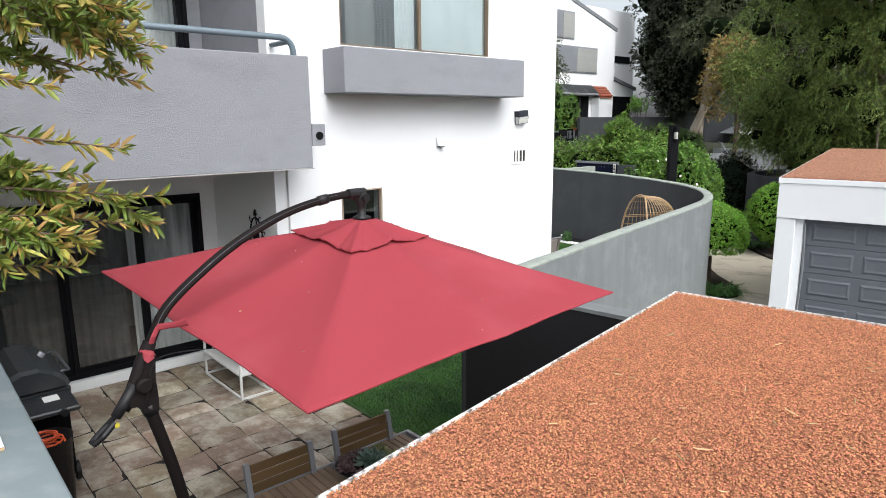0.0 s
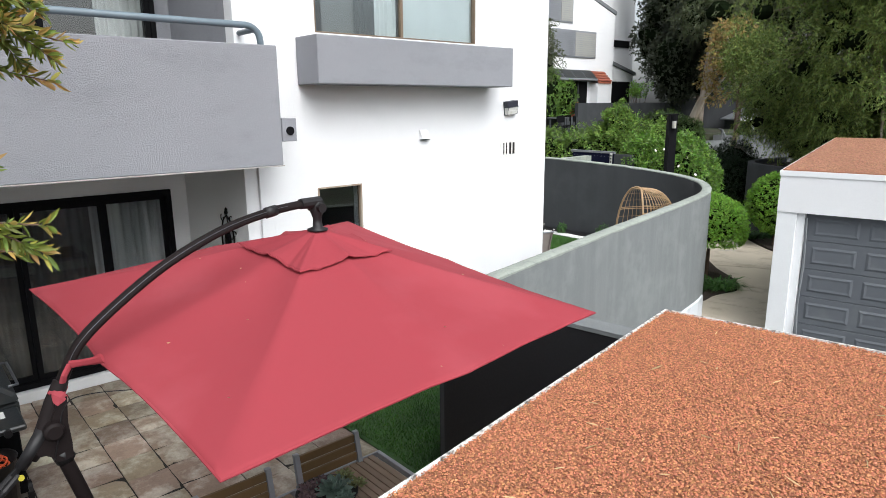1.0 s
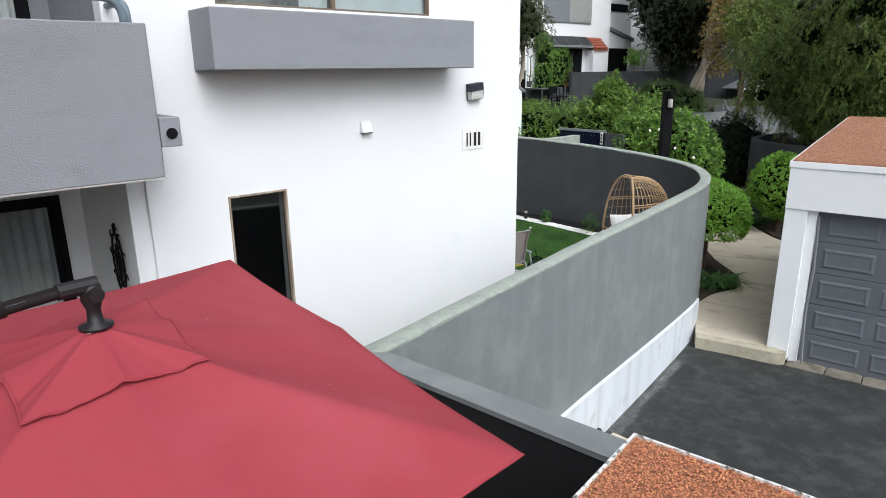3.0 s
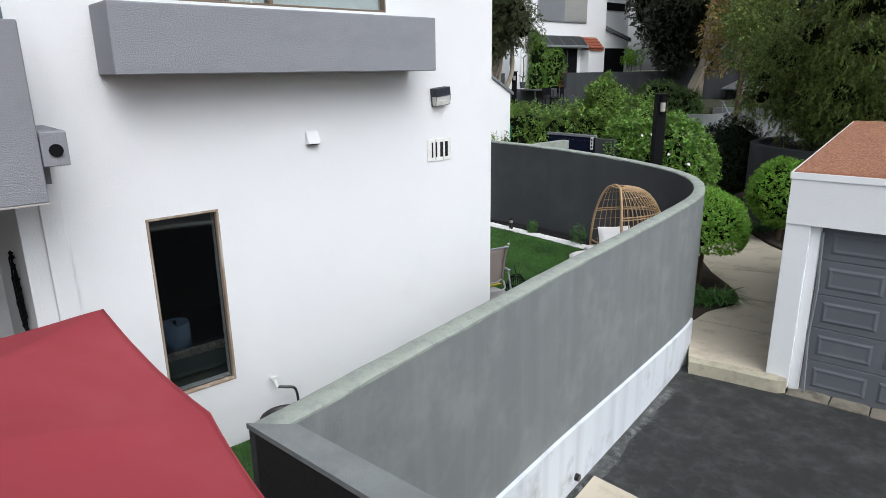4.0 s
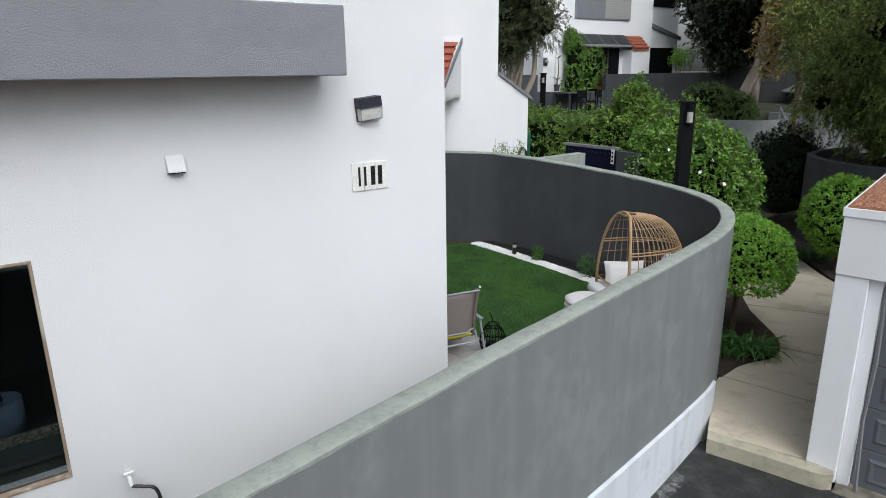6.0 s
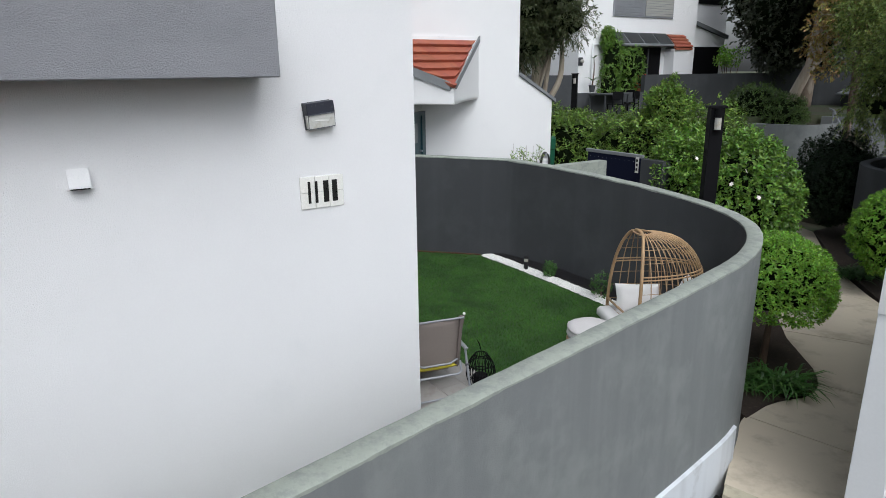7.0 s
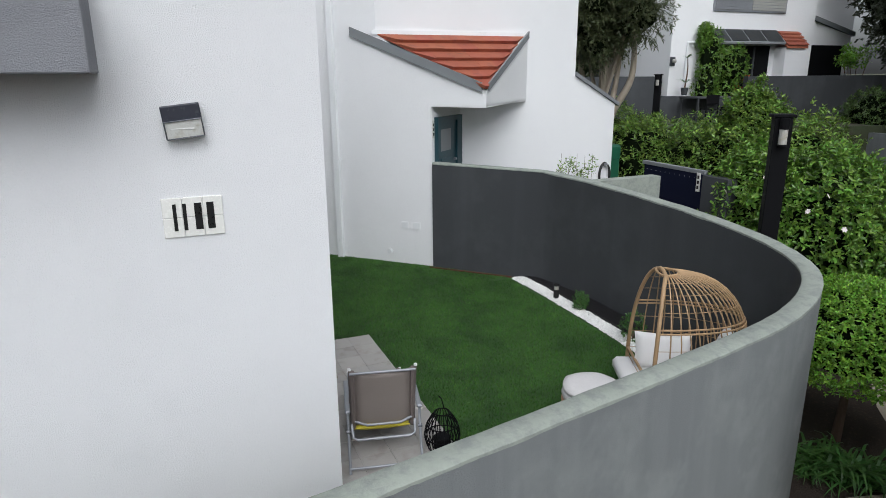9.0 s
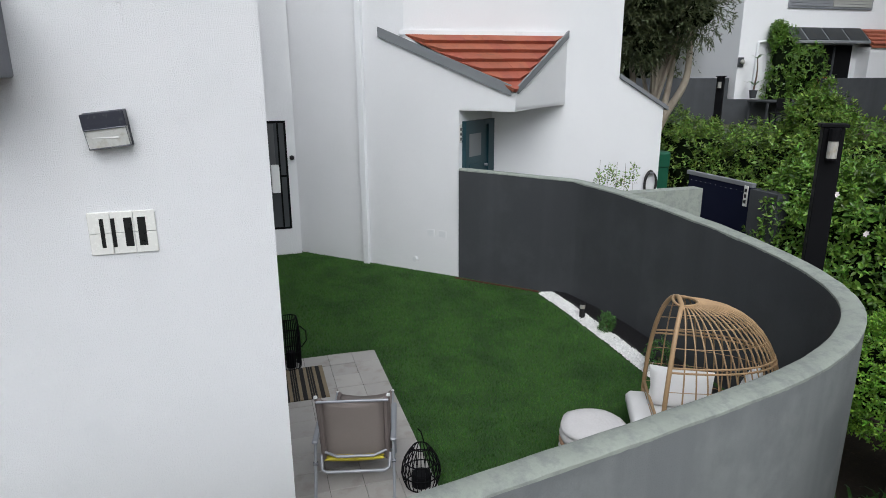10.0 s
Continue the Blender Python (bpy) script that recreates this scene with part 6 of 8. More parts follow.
garden_seat(pose(-4.03, 1.65, PZ), 0.55, "slatted brown garden seat with a grey metal frame")
garden_seat(pose(-4.06, 2.40, PZ), 0.56, "slatted brown garden seat with a grey metal frame beside succulents")
planter = thing("succulent_planter", "bowl planter crowded with blue and purple succulents", "planter", place=pose(-3.76, 2.47, PZ + 0.663) @ Matrix.Diagonal((0.92, 0.92, 0.70, 1)))
part("bowl", Shape().lathe([(0.10, 0), (0.22, 0.09), (0.24, 0.11), (0.22, 0.11), (0.0, 0.10)], seg=24), BLACK_PLASTIC, planter, smooth=True)


def rosette(parent, at, r, rows, material, wide=0.42, name="rosette", seed=1, lift=0.5):
    sh = Shape()
    rng = random.Random(seed)
    for k in range(rows):
        f = k / max(1, rows - 1)
        count = 5 + int(4 * (1 - f))
        for j in range(count):
            a = math.degrees(j * 2 * math.pi / count + k * 0.55 + rng.uniform(-0.1, 0.1))
            tilt = 8 + 68 * f ** 0.8
            L = r * (1 - 0.62 * f) * rng.uniform(0.9, 1.1)
            w = L * wide
            sh.m = Matrix.Translation(at) @ pose(0, 0, r * lift * 0.25 * f, 0, 0, a) @ pose(0, 0, 0, 0, -tilt, 0)
            sh.add([(0, -w * 0.25, 0), (0, w * 0.25, 0), (L * 0.6, w * 0.5, 0.018), (L * 0.88, w * 0.33, 0.012), (L, 0, 0.02), (L * 0.88, -w * 0.33, 0.012), (L * 0.6, -w * 0.5, 0.018), (L * 0.55, 0, -0.012)],
                   [(0, 7, 1), (1, 7, 2), (2, 7, 3), (3, 7, 4), (4, 7, 5), (5, 7, 6), (6, 7, 0)])
    return tagged(part(name, sh, material, parent), kind="stuff")


rosette(planter, (0.02, 0.05, 0.12), 0.17, 6, SUCCULENT, seed=1)
rosette(planter, (0.0, -0.17, 0.12), 0.10, 5, SUCCULENT_RED, seed=2)
rosette(planter, (-0.10, -0.10, 0.13), 0.10, 5, SUCCULENT_RED, 0.3, seed=3)
rosette(planter, (-0.11, 0.02, 0.13), 0.09, 4, SUCCULENT_RED, 0.28, seed=8)
rosette(planter, (-0.07, 0.20, 0.12), 0.10, 5, SUCCULENT_OLIVE, 0.28, seed=4)
rosette(planter, (0.08, 0.22, 0.12), 0.09, 5, SUCCULENT_OLIVE, 0.28, seed=5)
rosette(planter, (0.16, 0.06, 0.11), 0.09, 5, SUCCULENT, 0.35, seed=6)
rosette(planter, (0.15, -0.12, 0.11), 0.09, 5, SUCCULENT_RED, 0.35, seed=7)

# iron ornament on the wall of the recess
orn = thing("wall_ornament", "black wrought-iron oval scroll ornament on the recess wall", "ornament")
OX, OZ, OY = -7.46, 2.34, RY - 0.03
part("ring", Shape().tube([(OX + 0.175 * math.cos(a), OY, OZ + 0.30 * math.sin(a)) for a in np.linspace(0, 6.1, 36)], 0.010, 6, closed=True), BLACK_METAL, orn)
part("ring", Shape().tube([(OX + 0.065 * math.cos(a), OY, OZ + 0.15 * math.sin(a)) for a in np.linspace(0, 6.0, 24)], 0.013, 6, closed=True), BLACK_METAL, orn)
part("stem", Shape().box(OX - 0.022, OX + 0.022, OY - 0.010, OY + 0.010, OZ - 0.24, OZ + 0.20, 0.004), BLACK_METAL, orn)
for k in range(10):
    a = 2 * math.pi * (k + 0.5) / 10
    c = Vector((OX + 0.175 * math.cos(a), OY, OZ + 0.30 * math.sin(a)))
    part("curl", Shape().tube([c + Vector((math.cos(a + q * 0.9), 0, math.sin(a + q * 0.9))) * (0.052 - 0.007 * q) + Vector((0.03 * math.cos(a), 0, 0.03 * math.sin(a))) for q in np.linspace(0, 5.2, 15)], 0.0065, 5), BLACK_METAL, orn)
    if k % 2 == 0:
        e = Vector((OX + 0.07 * math.cos(a), OY, OZ + 0.155 * math.sin(a)))
        part("scroll", Shape().tube(spline([e, (c + e) / 2 + Vector((0.03 * math.sin(a), 0, -0.03 * math.cos(a))), c], 4), 0.007, 5), BLACK_METAL, orn)
part("finial", Shape().lathe([(0, 0), (0.026, 0.02), (0.012, 0.05), (0.02, 0.065), (0, 0.09)], (OX, OY, OZ + 0.32), 8), BLACK_METAL, orn)
for z in (OZ - 0.2, OZ + 0.15):
    part("bracket", Shape().box(OX - 0.01, OX + 0.01, OY, RY, z - 0.01, z + 0.01), BLACK_METAL, orn)

# the vent box at the balcony corner
vb = thing("vent_box", "grey stucco box with a round black drain opening", "vent")
part("box", Shape().box(HX + 0.001, -6.228, 3.576, 3.738, 3.548, 3.782, 0.006), STUCCO_GREY, vb)
part("bracket", Shape().box(HX + 0.053, -6.46, 3.576, 3.645, 3.40, 3.547, 0.004), STUCCO_GREY, vb)
part("opening", Shape().tube([(-6.228, 3.662, 3.655), (-6.216, 3.662, 3.655)], 0.044, 18), BLACK_METAL, vb, "round black opening")

# things on the white front
vc = thing("vent_cover", "small white sloping vent cover on the wall", "vent")
part("hood", Shape().add([(HX + 0.002, 5.955, 3.578), (HX + 0.002, 6.085, 3.578), (HX + 0.070, 6.085, 3.466), (HX + 0.070, 5.955, 3.466), (HX + 0.002, 5.955, 3.450), (HX + 0.002, 6.085, 3.450), (HX + 0.014, 6.085, 3.578), (HX + 0.014, 5.955, 3.578), (HX + 0.070, 6.085, 3.455), (HX + 0.070, 5.955, 3.455)],
                         [(0, 7, 6, 1), (7, 3, 2, 6), (3, 9, 8, 2), (0, 4, 9, 3, 7), (1, 6, 2, 8, 5), (0, 1, 5, 4)]), STUCCO_WHITE, vc)
part("grille", Shape().box(HX + 0.003, HX + 0.066, 5.962, 6.078, 3.446, 3.453), BLACK_METAL, vc)
wl = thing("wall_lamp", "box-shaped outdoor wall lamp with a dark hood and frosted lens", "lamp")
part("back_plate", Shape().box(HX + 0.002, HX + 0.014, 7.590, 7.820, 3.748, 3.955, 0.003), LAMP_GREY, wl)
part("hood", Shape().box(HX + 0.014, HX + 0.098, 7.592, 7.818, 3.862, 3.952, 0.004), LAMP_HOOD, wl, "dark navy metal hood")
lens = part("lens", Shape().add([(HX + 0.0145, 7.600, 3.758), (HX + 0.0145, 7.810, 3.758), (HX + 0.070, 7.810, 3.758), (HX + 0.070, 7.600, 3.758), (HX + 0.0145, 7.600, 3.860), (HX + 0.0145, 7.810, 3.860), (HX + 0.094, 7.810, 3.860), (HX + 0.094, 7.600, 3.860)],
                                [(0, 1, 2, 3), (4, 7, 6, 5), (0, 4, 5, 1), (2, 6, 7, 3), (1, 5, 6, 2), (0, 3, 7, 4)]), LAMP_FROST, wl, "frosted ribbed lens")
part("rim", Shape().tube([(HX + 0.073, 7.597, 3.755), (HX + 0.073, 7.813, 3.755), (HX + 0.098, 7.813, 3.862), (HX + 0.098, 7.597, 3.862)], 0.0045, 6, closed=True), LAMP_GREY, wl, "thin grey metal rim")
part("tube", Shape().tube([(HX + 0.0775, 7.632, 3.812), (HX + 0.0775, 7.765, 3.812)], 0.0075, 8), PAPER, lens, "pale fluorescent tube seen through the lens")
for child in wl.children:
    child.data.transform(Matrix.Translation((0, 7.70, 3.85)) @ pose(0, 0, 0, 6, 0, 0) @ Matrix.Translation((0, -7.70, -3.85)))
sign = thing("number_sign", "white glazed tiles with black bars, set in the wall", "sign")
edges_y, edges_z = [7.52, 7.645, 7.768, 7.892], [3.115, 3.245, 3.375]
for i in range(3):
    for k in range(2):
        part("tile", Shape().box(HX + 0.001, HX + 0.012, edges_y[i] + 0.0015, edges_y[i + 1] - 0.0015, edges_z[k] + 0.0015, edges_z[k + 1] - 0.0015, 0.003), CERAMIC, sign)
for y, w in ((7.585, 0.022), (7.645, 0.022), (7.715, 0.045), (7.79, 0.045)):
    part("bar", Shape().box(HX + 0.0125, HX + 0.0145, y, y + w, 3.16, 3.335), NUMERAL, sign, "black bar")
tap = thing("garden_tap", "white garden tap with a black hose screwed on", "tap")
part("flange", Shape().tube([(HX + 0.002, 5.36, 1.10), (HX + 0.012, 5.36, 1.10)], 0.03, 12), WHITE_METAL, tap)
part("spout", Shape().tube([(HX + 0.012, 5.36, 1.10), (HX + 0.09, 5.365, 1.09), (HX + 0.12, 5.37, 1.04)], 0.016, 8), WHITE_METAL, tap)
part("handle", Shape().tube([(HX + 0.07, 5.33, 1.13), (HX + 0.07, 5.40, 1.13)], 0.010, 8).tube([(HX + 0.07, 5.365, 1.09), (HX + 0.07, 5.365, 1.13)], 0.008, 6), WHITE_METAL, tap)
part("hose", Shape().tube(spline([(HX + 0.12, 5.37, 1.04), (HX + 0.16, 5.44, 1.03), (HX + 0.20, 5.52, 1.00), (HX + 0.19, 5.55, 0.85), (HX + 0.17, 5.54, 0.66)], 6), 0.014, 8), HOSE, tap, "black rubber hose")
reel = thing("hose_reel", "black garden hose coiled in a round pot beside the tap", "hose reel", place=pose(-6.62, 5.33, 0.50))
part("pot", Shape().lathe([(0.20, 0), (0.235, 0.28), (0.25, 0.30), (0.225, 0.29), (0.20, 0.15), (0, 0.15)], seg=28), HOSE, reel, smooth=True)
for k in range(5):
    part("coil", Shape().tube([((0.185 - 0.012 * (k % 2)) * math.cos(a), (0.185 - 0.012 * (k % 2)) * math.sin(a), 0.17 + 0.026 * k) for a in np.linspace(0, 6.1, 28)], 0.013, 6, closed=True), HOSE, reel)

# what shows through the narrow window: a counter with a table lamp
counter = thing("worktop", "speckled granite worktop inside the narrow window", "worktop")
# charcoal top and panel paint in the dimness of the room
part("top", Shape().box(-7.9, -7.20, 4.0, 5.6, 1.28, 1.32, 0.004), WALL_DARK, counter, "dark worktop")
part("upstand", Shape().box(-7.25, -7.205, 4.0, 5.6, 1.47, 1.545, 0.004), GRANITE, counter, "rough granite edge")
part("panel", Shape().box(-7.24, -7.215, 4.0, 5.6, 1.3205, 1.47), WALL_DARK, counter)
part("body", Shape().box(-7.88, -7.30, 4.0, 5.6, 0.52, 1.28), ROOM, counter)
tl = thing("table_lamp", "table lamp with a blue-grey drum shade", "lamp", place=pose(-7.50, 4.655, 1.29))
part("foot", Shape().lathe([(0.07, 0), (0.09, 0.04), (0.10, 0.10), (0.05, 0.17), (0.02, 0.20), (0, 0.20)], seg=18), WALL_DARK, tl, smooth=True)
part("shade", Shape().lathe([(0.142, 0.16), (0.136, 0.455), (0.132, 0.455), (0.138, 0.16)], seg=28), SHADE_BLUE, tl, "blue-grey fabric drum shade", smooth=True)
part("finial", Shape().lathe([(0.0, 0.43), (0.015, 0.45), (0.015, 0.47), (0, 0.485)], seg=8).tube([(-0.13, 0, 0.435), (0.13, 0, 0.435)], 0.004, 5), BLACK_METAL, tl)

# ---- the front yard ----
LZ = LAWN_HIGH
egg = thing("egg_chair", "honey rattan egg chair with white cushions on the lawn", "chair", place=pose(-7.414, 11.767, LZ, 0, 0, -25.7))
# the chair opens along -y of its own frame, its back bulges toward +y
HW, HH, HD = 0.498, 1.455, 1.152
RING_X, RING_Y = 0.13, 0.17


def egg_point(a, f):
    """a: 0 to 1 from one side of the front hoop round the back to the other; f: 0 at the seat ring to 1 at the top ring."""
    ang, phi = math.pi * a, 0.5 * math.pi * f
    w, h = math.cos(phi) ** (1.2 - 0.45 * math.sin(ang)) if f < 1 else 0.0, math.sin(phi) ** 0.92
    low_ = Vector((-HW * math.cos(ang), HD * math.sin(ang) ** 0.85 + 0.079 * (1 - math.sin(ang)), 0))
    top_ = Vector((-RING_X * math.cos(ang), 0.236 + RING_Y * 0.9 * math.sin(ang), 0))
    bulge = 1 + 0.05 * math.sin(math.pi * f)
    p = top_ + (low_ * bulge - top_) * w
    return Vector((p.x, p.y, 0.20 + (HH - 0.20) * h))


side_a, side_b = [egg_point(0, f) for f in np.linspace(0, 1, 14)], [egg_point(1, f) for f in np.linspace(1, 0, 14)]
crown_ = [Vector((x, 0.231, HH + 0.035 * (1 - (x / RING_X) ** 2))) for x in (-0.07, 0.0, 0.07)]
hoop = [Vector((side_a[0].x, 0.05, 0.0))] + side_a + crown_ + side_b + [Vector((side_b[-1].x, 0.05, 0.0))]
part("front_hoop", Shape().tube(hoop, 0.021, 8), RATTAN, egg, "thick wrapped rattan hoop", smooth=True)
NR = 34
for k in range(1, NR):
    part("rib", Shape().tube([egg_point(k / NR, f) for f in np.linspace(0, 1, 13)], 0.0070, 5), RATTAN, egg)
for f, r in ((0.0, 0.018), (0.10, 0.0035), (0.20, 0.0035), (0.30, 0.0035), (0.40, 0.010), (0.425, 0.010), (0.54, 0.0035), (0.68, 0.0035), (0.82, 0.0035)):
    part("ring", Shape().tube([egg_point(a, f) for a in np.linspace(0, 1, 34)], r, 6), RATTAN, egg)
part("top_ring", Shape().tube([(RING_X * 1.02 * math.cos(a), 0.236 + 0.155 * math.sin(a) if math.sin(a) > 0 else 0.236 + 0.05 * math.sin(a), HH + 0.004) for a in np.linspace(0, 6.1, 26)], 0.013, 6, closed=True), RATTAN, egg, "rattan ring round the top opening")
for f in (0.06, 0.10):
    part("ring", Shape().tube([egg_point(0, f), egg_point(1, f)], 0.015, 6), RATTAN, egg)
for x, y in ((-0.42, 0.25), (0.42, 0.25), (-0.2, 0.72), (0.2, 0.72)):
    part("leg", Shape().tube([(x, y, 0), (x, y, 0.22)], 0.016, 6), RATTAN, egg)
seat = Shape()
seat.box(-0.44, 0.44, -0.10, 0.74, 0.21, 0.355, 0.04)
part("seat_cushion", seat, CUSHION, egg, "thick white seat cushion", smooth=True)
for x, y, z, w, rz, tilt in ((-0.17, 0.36, 0.53, 0.58, 80, 72), (0.13, 0.90, 0.67, 0.48, -8, 72)):
    sh = Shape()
    sh.m = pose(x, y, z, 0, 0, rz) @ pose(0, 0, 0, tilt, 0, 0)
    sh.pillow(w, 0.38, 0.20, 14, 0.30)
    part("back_cushion", sh, CUSHION, egg, "white scatter cushion", smooth=True)

pouf = thing("pouf", "round woven pouf with a pale top and coloured bands", "pouf", place=pose(-7.24, 11.16, LZ))
part("top", Shape().lathe([(0.275, 0.38), (0.292, 0.40), (0.285, 0.425), (0.22, 0.455), (0.10, 0.465), (0.0, 0.46)], seg=30, wobble=0.05), POUF, pouf, "pale fabric top", smooth=True)
for k, (z0, z1, mt) in enumerate(((0.0, 0.10, POUF), (0.10, 0.16, POUF_BAND), (0.16, 0.23, POUF), (0.23, 0.29, POUF_BAND), (0.29, 0.38, POUF))):
    part("band", Shape().lathe([(0.28, z0), (0.297, (z0 + z1) / 2), (0.28, z1)], seg=30, wobble=0.02), mt, pouf, smooth=True)

# long folding chair with a taupe sling and a leg rest
fc = thing("lounge_chair", "folding lounge chair with taupe mesh sling and grey tubes", "chair", place=pose(-7.42, 9.085, LZ + 0.03, 0, 0, 77))
# in its own frame the chair faces +y; x across
W = 0.285
sling = Shape()
sv = []
prof = spline([(0, -0.005, 0.892), (0, 0.06, 0.62), (0, 0.12, 0.315), (0, 0.21, 0.25), (0, 0.60, 0.26), (0, 1.05, 0.215), (0, 1.42, 0.18)], 4)
for p in prof:
    for i in range(9):
        u = 2 * i / 8 - 1
        sv.append((u * (W - 0.045), p.y - 0.018 * (1 - u * u), p.z - 0.022 * (1 - u * u)))
sling.add(sv, [(j * 9 + i, j * 9 + i + 1, (j + 1) * 9 + i + 1, (j + 1) * 9 + i) for j in range(len(prof) - 1) for i in range(8)])
so = part("sling", sling, SLING, fc, "taupe mesh sling", smooth=True)
m = so.modifiers.new("cloth", "SOLIDIFY")
m.thickness = 0.003
for sx in (-1, 1):
    part("hem", Shape().tube([(sx * (W - 0.022), p.y, p.z) for p in prof], 0.024, 6, flat=1.0), SLING_EDGE, fc)
    part("back_tube", Shape().tube([(sx * W, -0.025, 0.917), (sx * W, 0.23, 0.28)], 0.011, 8), SLING_EDGE, fc)
    part("seat_tube", Shape().tube([(sx * W, 0.21, 0.28), (sx * W, 0.62, 0.265), (sx * W, 1.05, 0.22), (sx * W, 1.43, 0.185)], 0.012, 8), ALU, fc)
    part("arm_rest", Shape().box(sx * (W + 0.03) - 0.024, sx * (W + 0.03) + 0.024, -0.02, 0.58, 0.500, 0.528, 0.009), ALU, fc, "grey plastic arm rest")
    part("leg", Shape().tube([(sx * (W + 0.03), 0.02, 0.500), (sx * (W + 0.03), -0.05, 0.28), (sx * (W + 0.03), -0.17, 0.0)], 0.013, 8), ALU, fc)
    part("leg", Shape().tube([(sx * (W + 0.03), 0.46, 0.500), (sx * (W + 0.03), 0.60, 0.0)], 0.013, 8), ALU, fc)
    part("end_cap", Shape().lathe([(0, 0), (0.017, 0.006), (0.014, 0.022), (0, 0.026)], (sx * W, -0.025, 0.912), 8), WHITE_METAL, fc)
    part("end_cap", Shape().lathe([(0, 0), (0.016, 0.006), (0.013, 0.020), (0, 0.024)], (sx * W, 1.432, 0.18), 8), WHITE_METAL, fc)
    part("front_leg", Shape().tube([(sx * W, 1.10, 0.215), (sx * W, 1.25, 0.0)], 0.012, 8), ALU, fc)
    part("joint", Shape().tube([(sx * (W + 0.048), -0.03, 0.335), (sx * (W + 0.012), -0.03, 0.335)], 0.018, 10), LAMP_GREY, fc)
part("top_bar", Shape().tube([(-W, -0.028, 0.882), (W, -0.028, 0.882)], 0.011, 8), ALU, fc)
part("cross_bar", Shape().tube([(-W + 0.02, 0.10, 0.36), (-0.15, 0.055, 0.335), (0.15, 0.055, 0.335), (W - 0.02, 0.10, 0.36)], 0.012, 8), ALU, fc)
part("cross_bar", Shape().tube([(-W, 0.10, 0.33), (-W + 0.01, 0.03, 0.235), (-W + 0.05, 0.02, 0.215), (W - 0.05, 0.02, 0.215), (W - 0.01, 0.03, 0.235), (W, 0.10, 0.33)], 0.014, 8), ALU, fc)
part("cross_bar", Shape().tube([(-W - 0.03, -0.155, 0.045), (W + 0.03, -0.155, 0.045)], 0.012, 8), ALU, fc)
tw = Shape()
tw.m = pose(-0.01, 0.095, 0.300, 0, 0, 0)
tw.pillow(0.50, 0.07, 0.055, 12, 0.3)
part("seat_pad", tw, YELLOW, fc, "yellow seat pad", smooth=True)


def cage_lantern(place, label, r, h, bulge, n=26):
    c = thing("lantern", label, "lantern", "black cage lanterns", place)

    def rad(f):
        return r * (bulge[0] + (bulge[1] - bulge[0]) * math.sin(math.pi * min(1, f / bulge[3]) * 0.5) if f < bulge[3] else bulge[1] + (bulge[2] - bulge[1]) * ((f - bulge[3]) / (1 - bulge[3])) ** 2)
    for k in range(n):
        a = 2 * math.pi * k / n
        part("wire", Shape().tube([(rad(f) * math.cos(a), rad(f) * math.sin(a), 0.01 + h * f) for f in np.linspace(0, 1, 8)], 0.0048, 4), BLACK_METAL, c)
    for f in (0.0, 0.33, 0.66, 1.0):
        part("ring", Shape().tube([(rad(f) * math.cos(a), rad(f) * math.sin(a), 0.01 + h * f) for a in np.linspace(0, 6.1, 24)], 0.006, 5, closed=True), BLACK_METAL, c)
    part("candle_holder", Shape().lathe([(r * 0.5, 0.0), (r * 0.5, h * 0.3), (r * 0.42, h * 0.32), (0, h * 0.32)], seg=14), BLACK_METAL, c)
    return c


l1 = cage_lantern(pose(-7.41, 9.635, LZ + 0.03), "round black wire cage lantern with a raised handle", 0.165, 0.35, (0.8, 1.0, 0.42, 0.35))
part("handle", Shape().tube([(-0.05, 0.04, 0.37), (-0.06, 0.02, 0.46), (-0.05, -0.01, 0.50)], 0.006, 6), BLACK_METAL, l1)
l2 = cage_lantern(pose(-10.05, 8.73, LZ + 0.03), "tall black wire cage lantern beside the door mat", 0.115, 0.62, (1.0, 1.05, 0.85, 0.5), 30)
part("handle", Shape().tube([(0.02, 0.12, 0.52), (0.03, 0.19, 0.45), (0.03, 0.19, 0.33), (0.02, 0.13, 0.25)], 0.007, 6), BLACK_METAL, l2)

mat = thing("door_mat", "striped brown and black woven door mat", "mat", place=pose(-9.55, 8.85, LZ + 0.03))
y0 = -0.231
for wide, mt in ((0.040, MAT_BLACK), (0.036, MAT_BROWN), (0.020, MAT_BLACK), (0.006, MAT_BROWN), (0.018, MAT_BLACK), (0.006, MAT_BROWN), (0.020, MAT_BLACK), (0.036, MAT_BROWN), (0.048, MAT_BLACK), (0.036, MAT_BROWN), (0.020, MAT_BLACK),
                 (0.006, MAT_BROWN), (0.018, MAT_BLACK), (0.006, MAT_BROWN), (0.020, MAT_BLACK), (0.036, MAT_BROWN), (0.045, MAT_BLACK), (0.045, MAT_BROWN)):
    part("stripe", Shape().box(-0.42, 0.38, y0, y0 + wide - 0.001, 0, 0.010, 0.002), mt, mat)
    y0 += wide

# pebble border with its solar light and small shrubs
peb = thing("pebble_border", "strip of white pebbles along the garden wall", "pebbles", kind="stuff")
line_b = [(-11.62, 12.84), (-10.9, 12.87), (-9.8, 12.86), (-9.0, 12.84), (-8.3, 12.80), (-7.6, 12.72), (-7.0, 12.5)]
rng = np.random.default_rng(3)
chip = np.array([(1, 0, -0.3), (-1, 0, -0.3), (0, 1, -0.3), (0, -1, -0.3), (0.15, 0.1, 0.9)], float)
chip_f = np.array([(0, 2, 4), (2, 1, 4), (1, 3, 4), (3, 0, 4)])


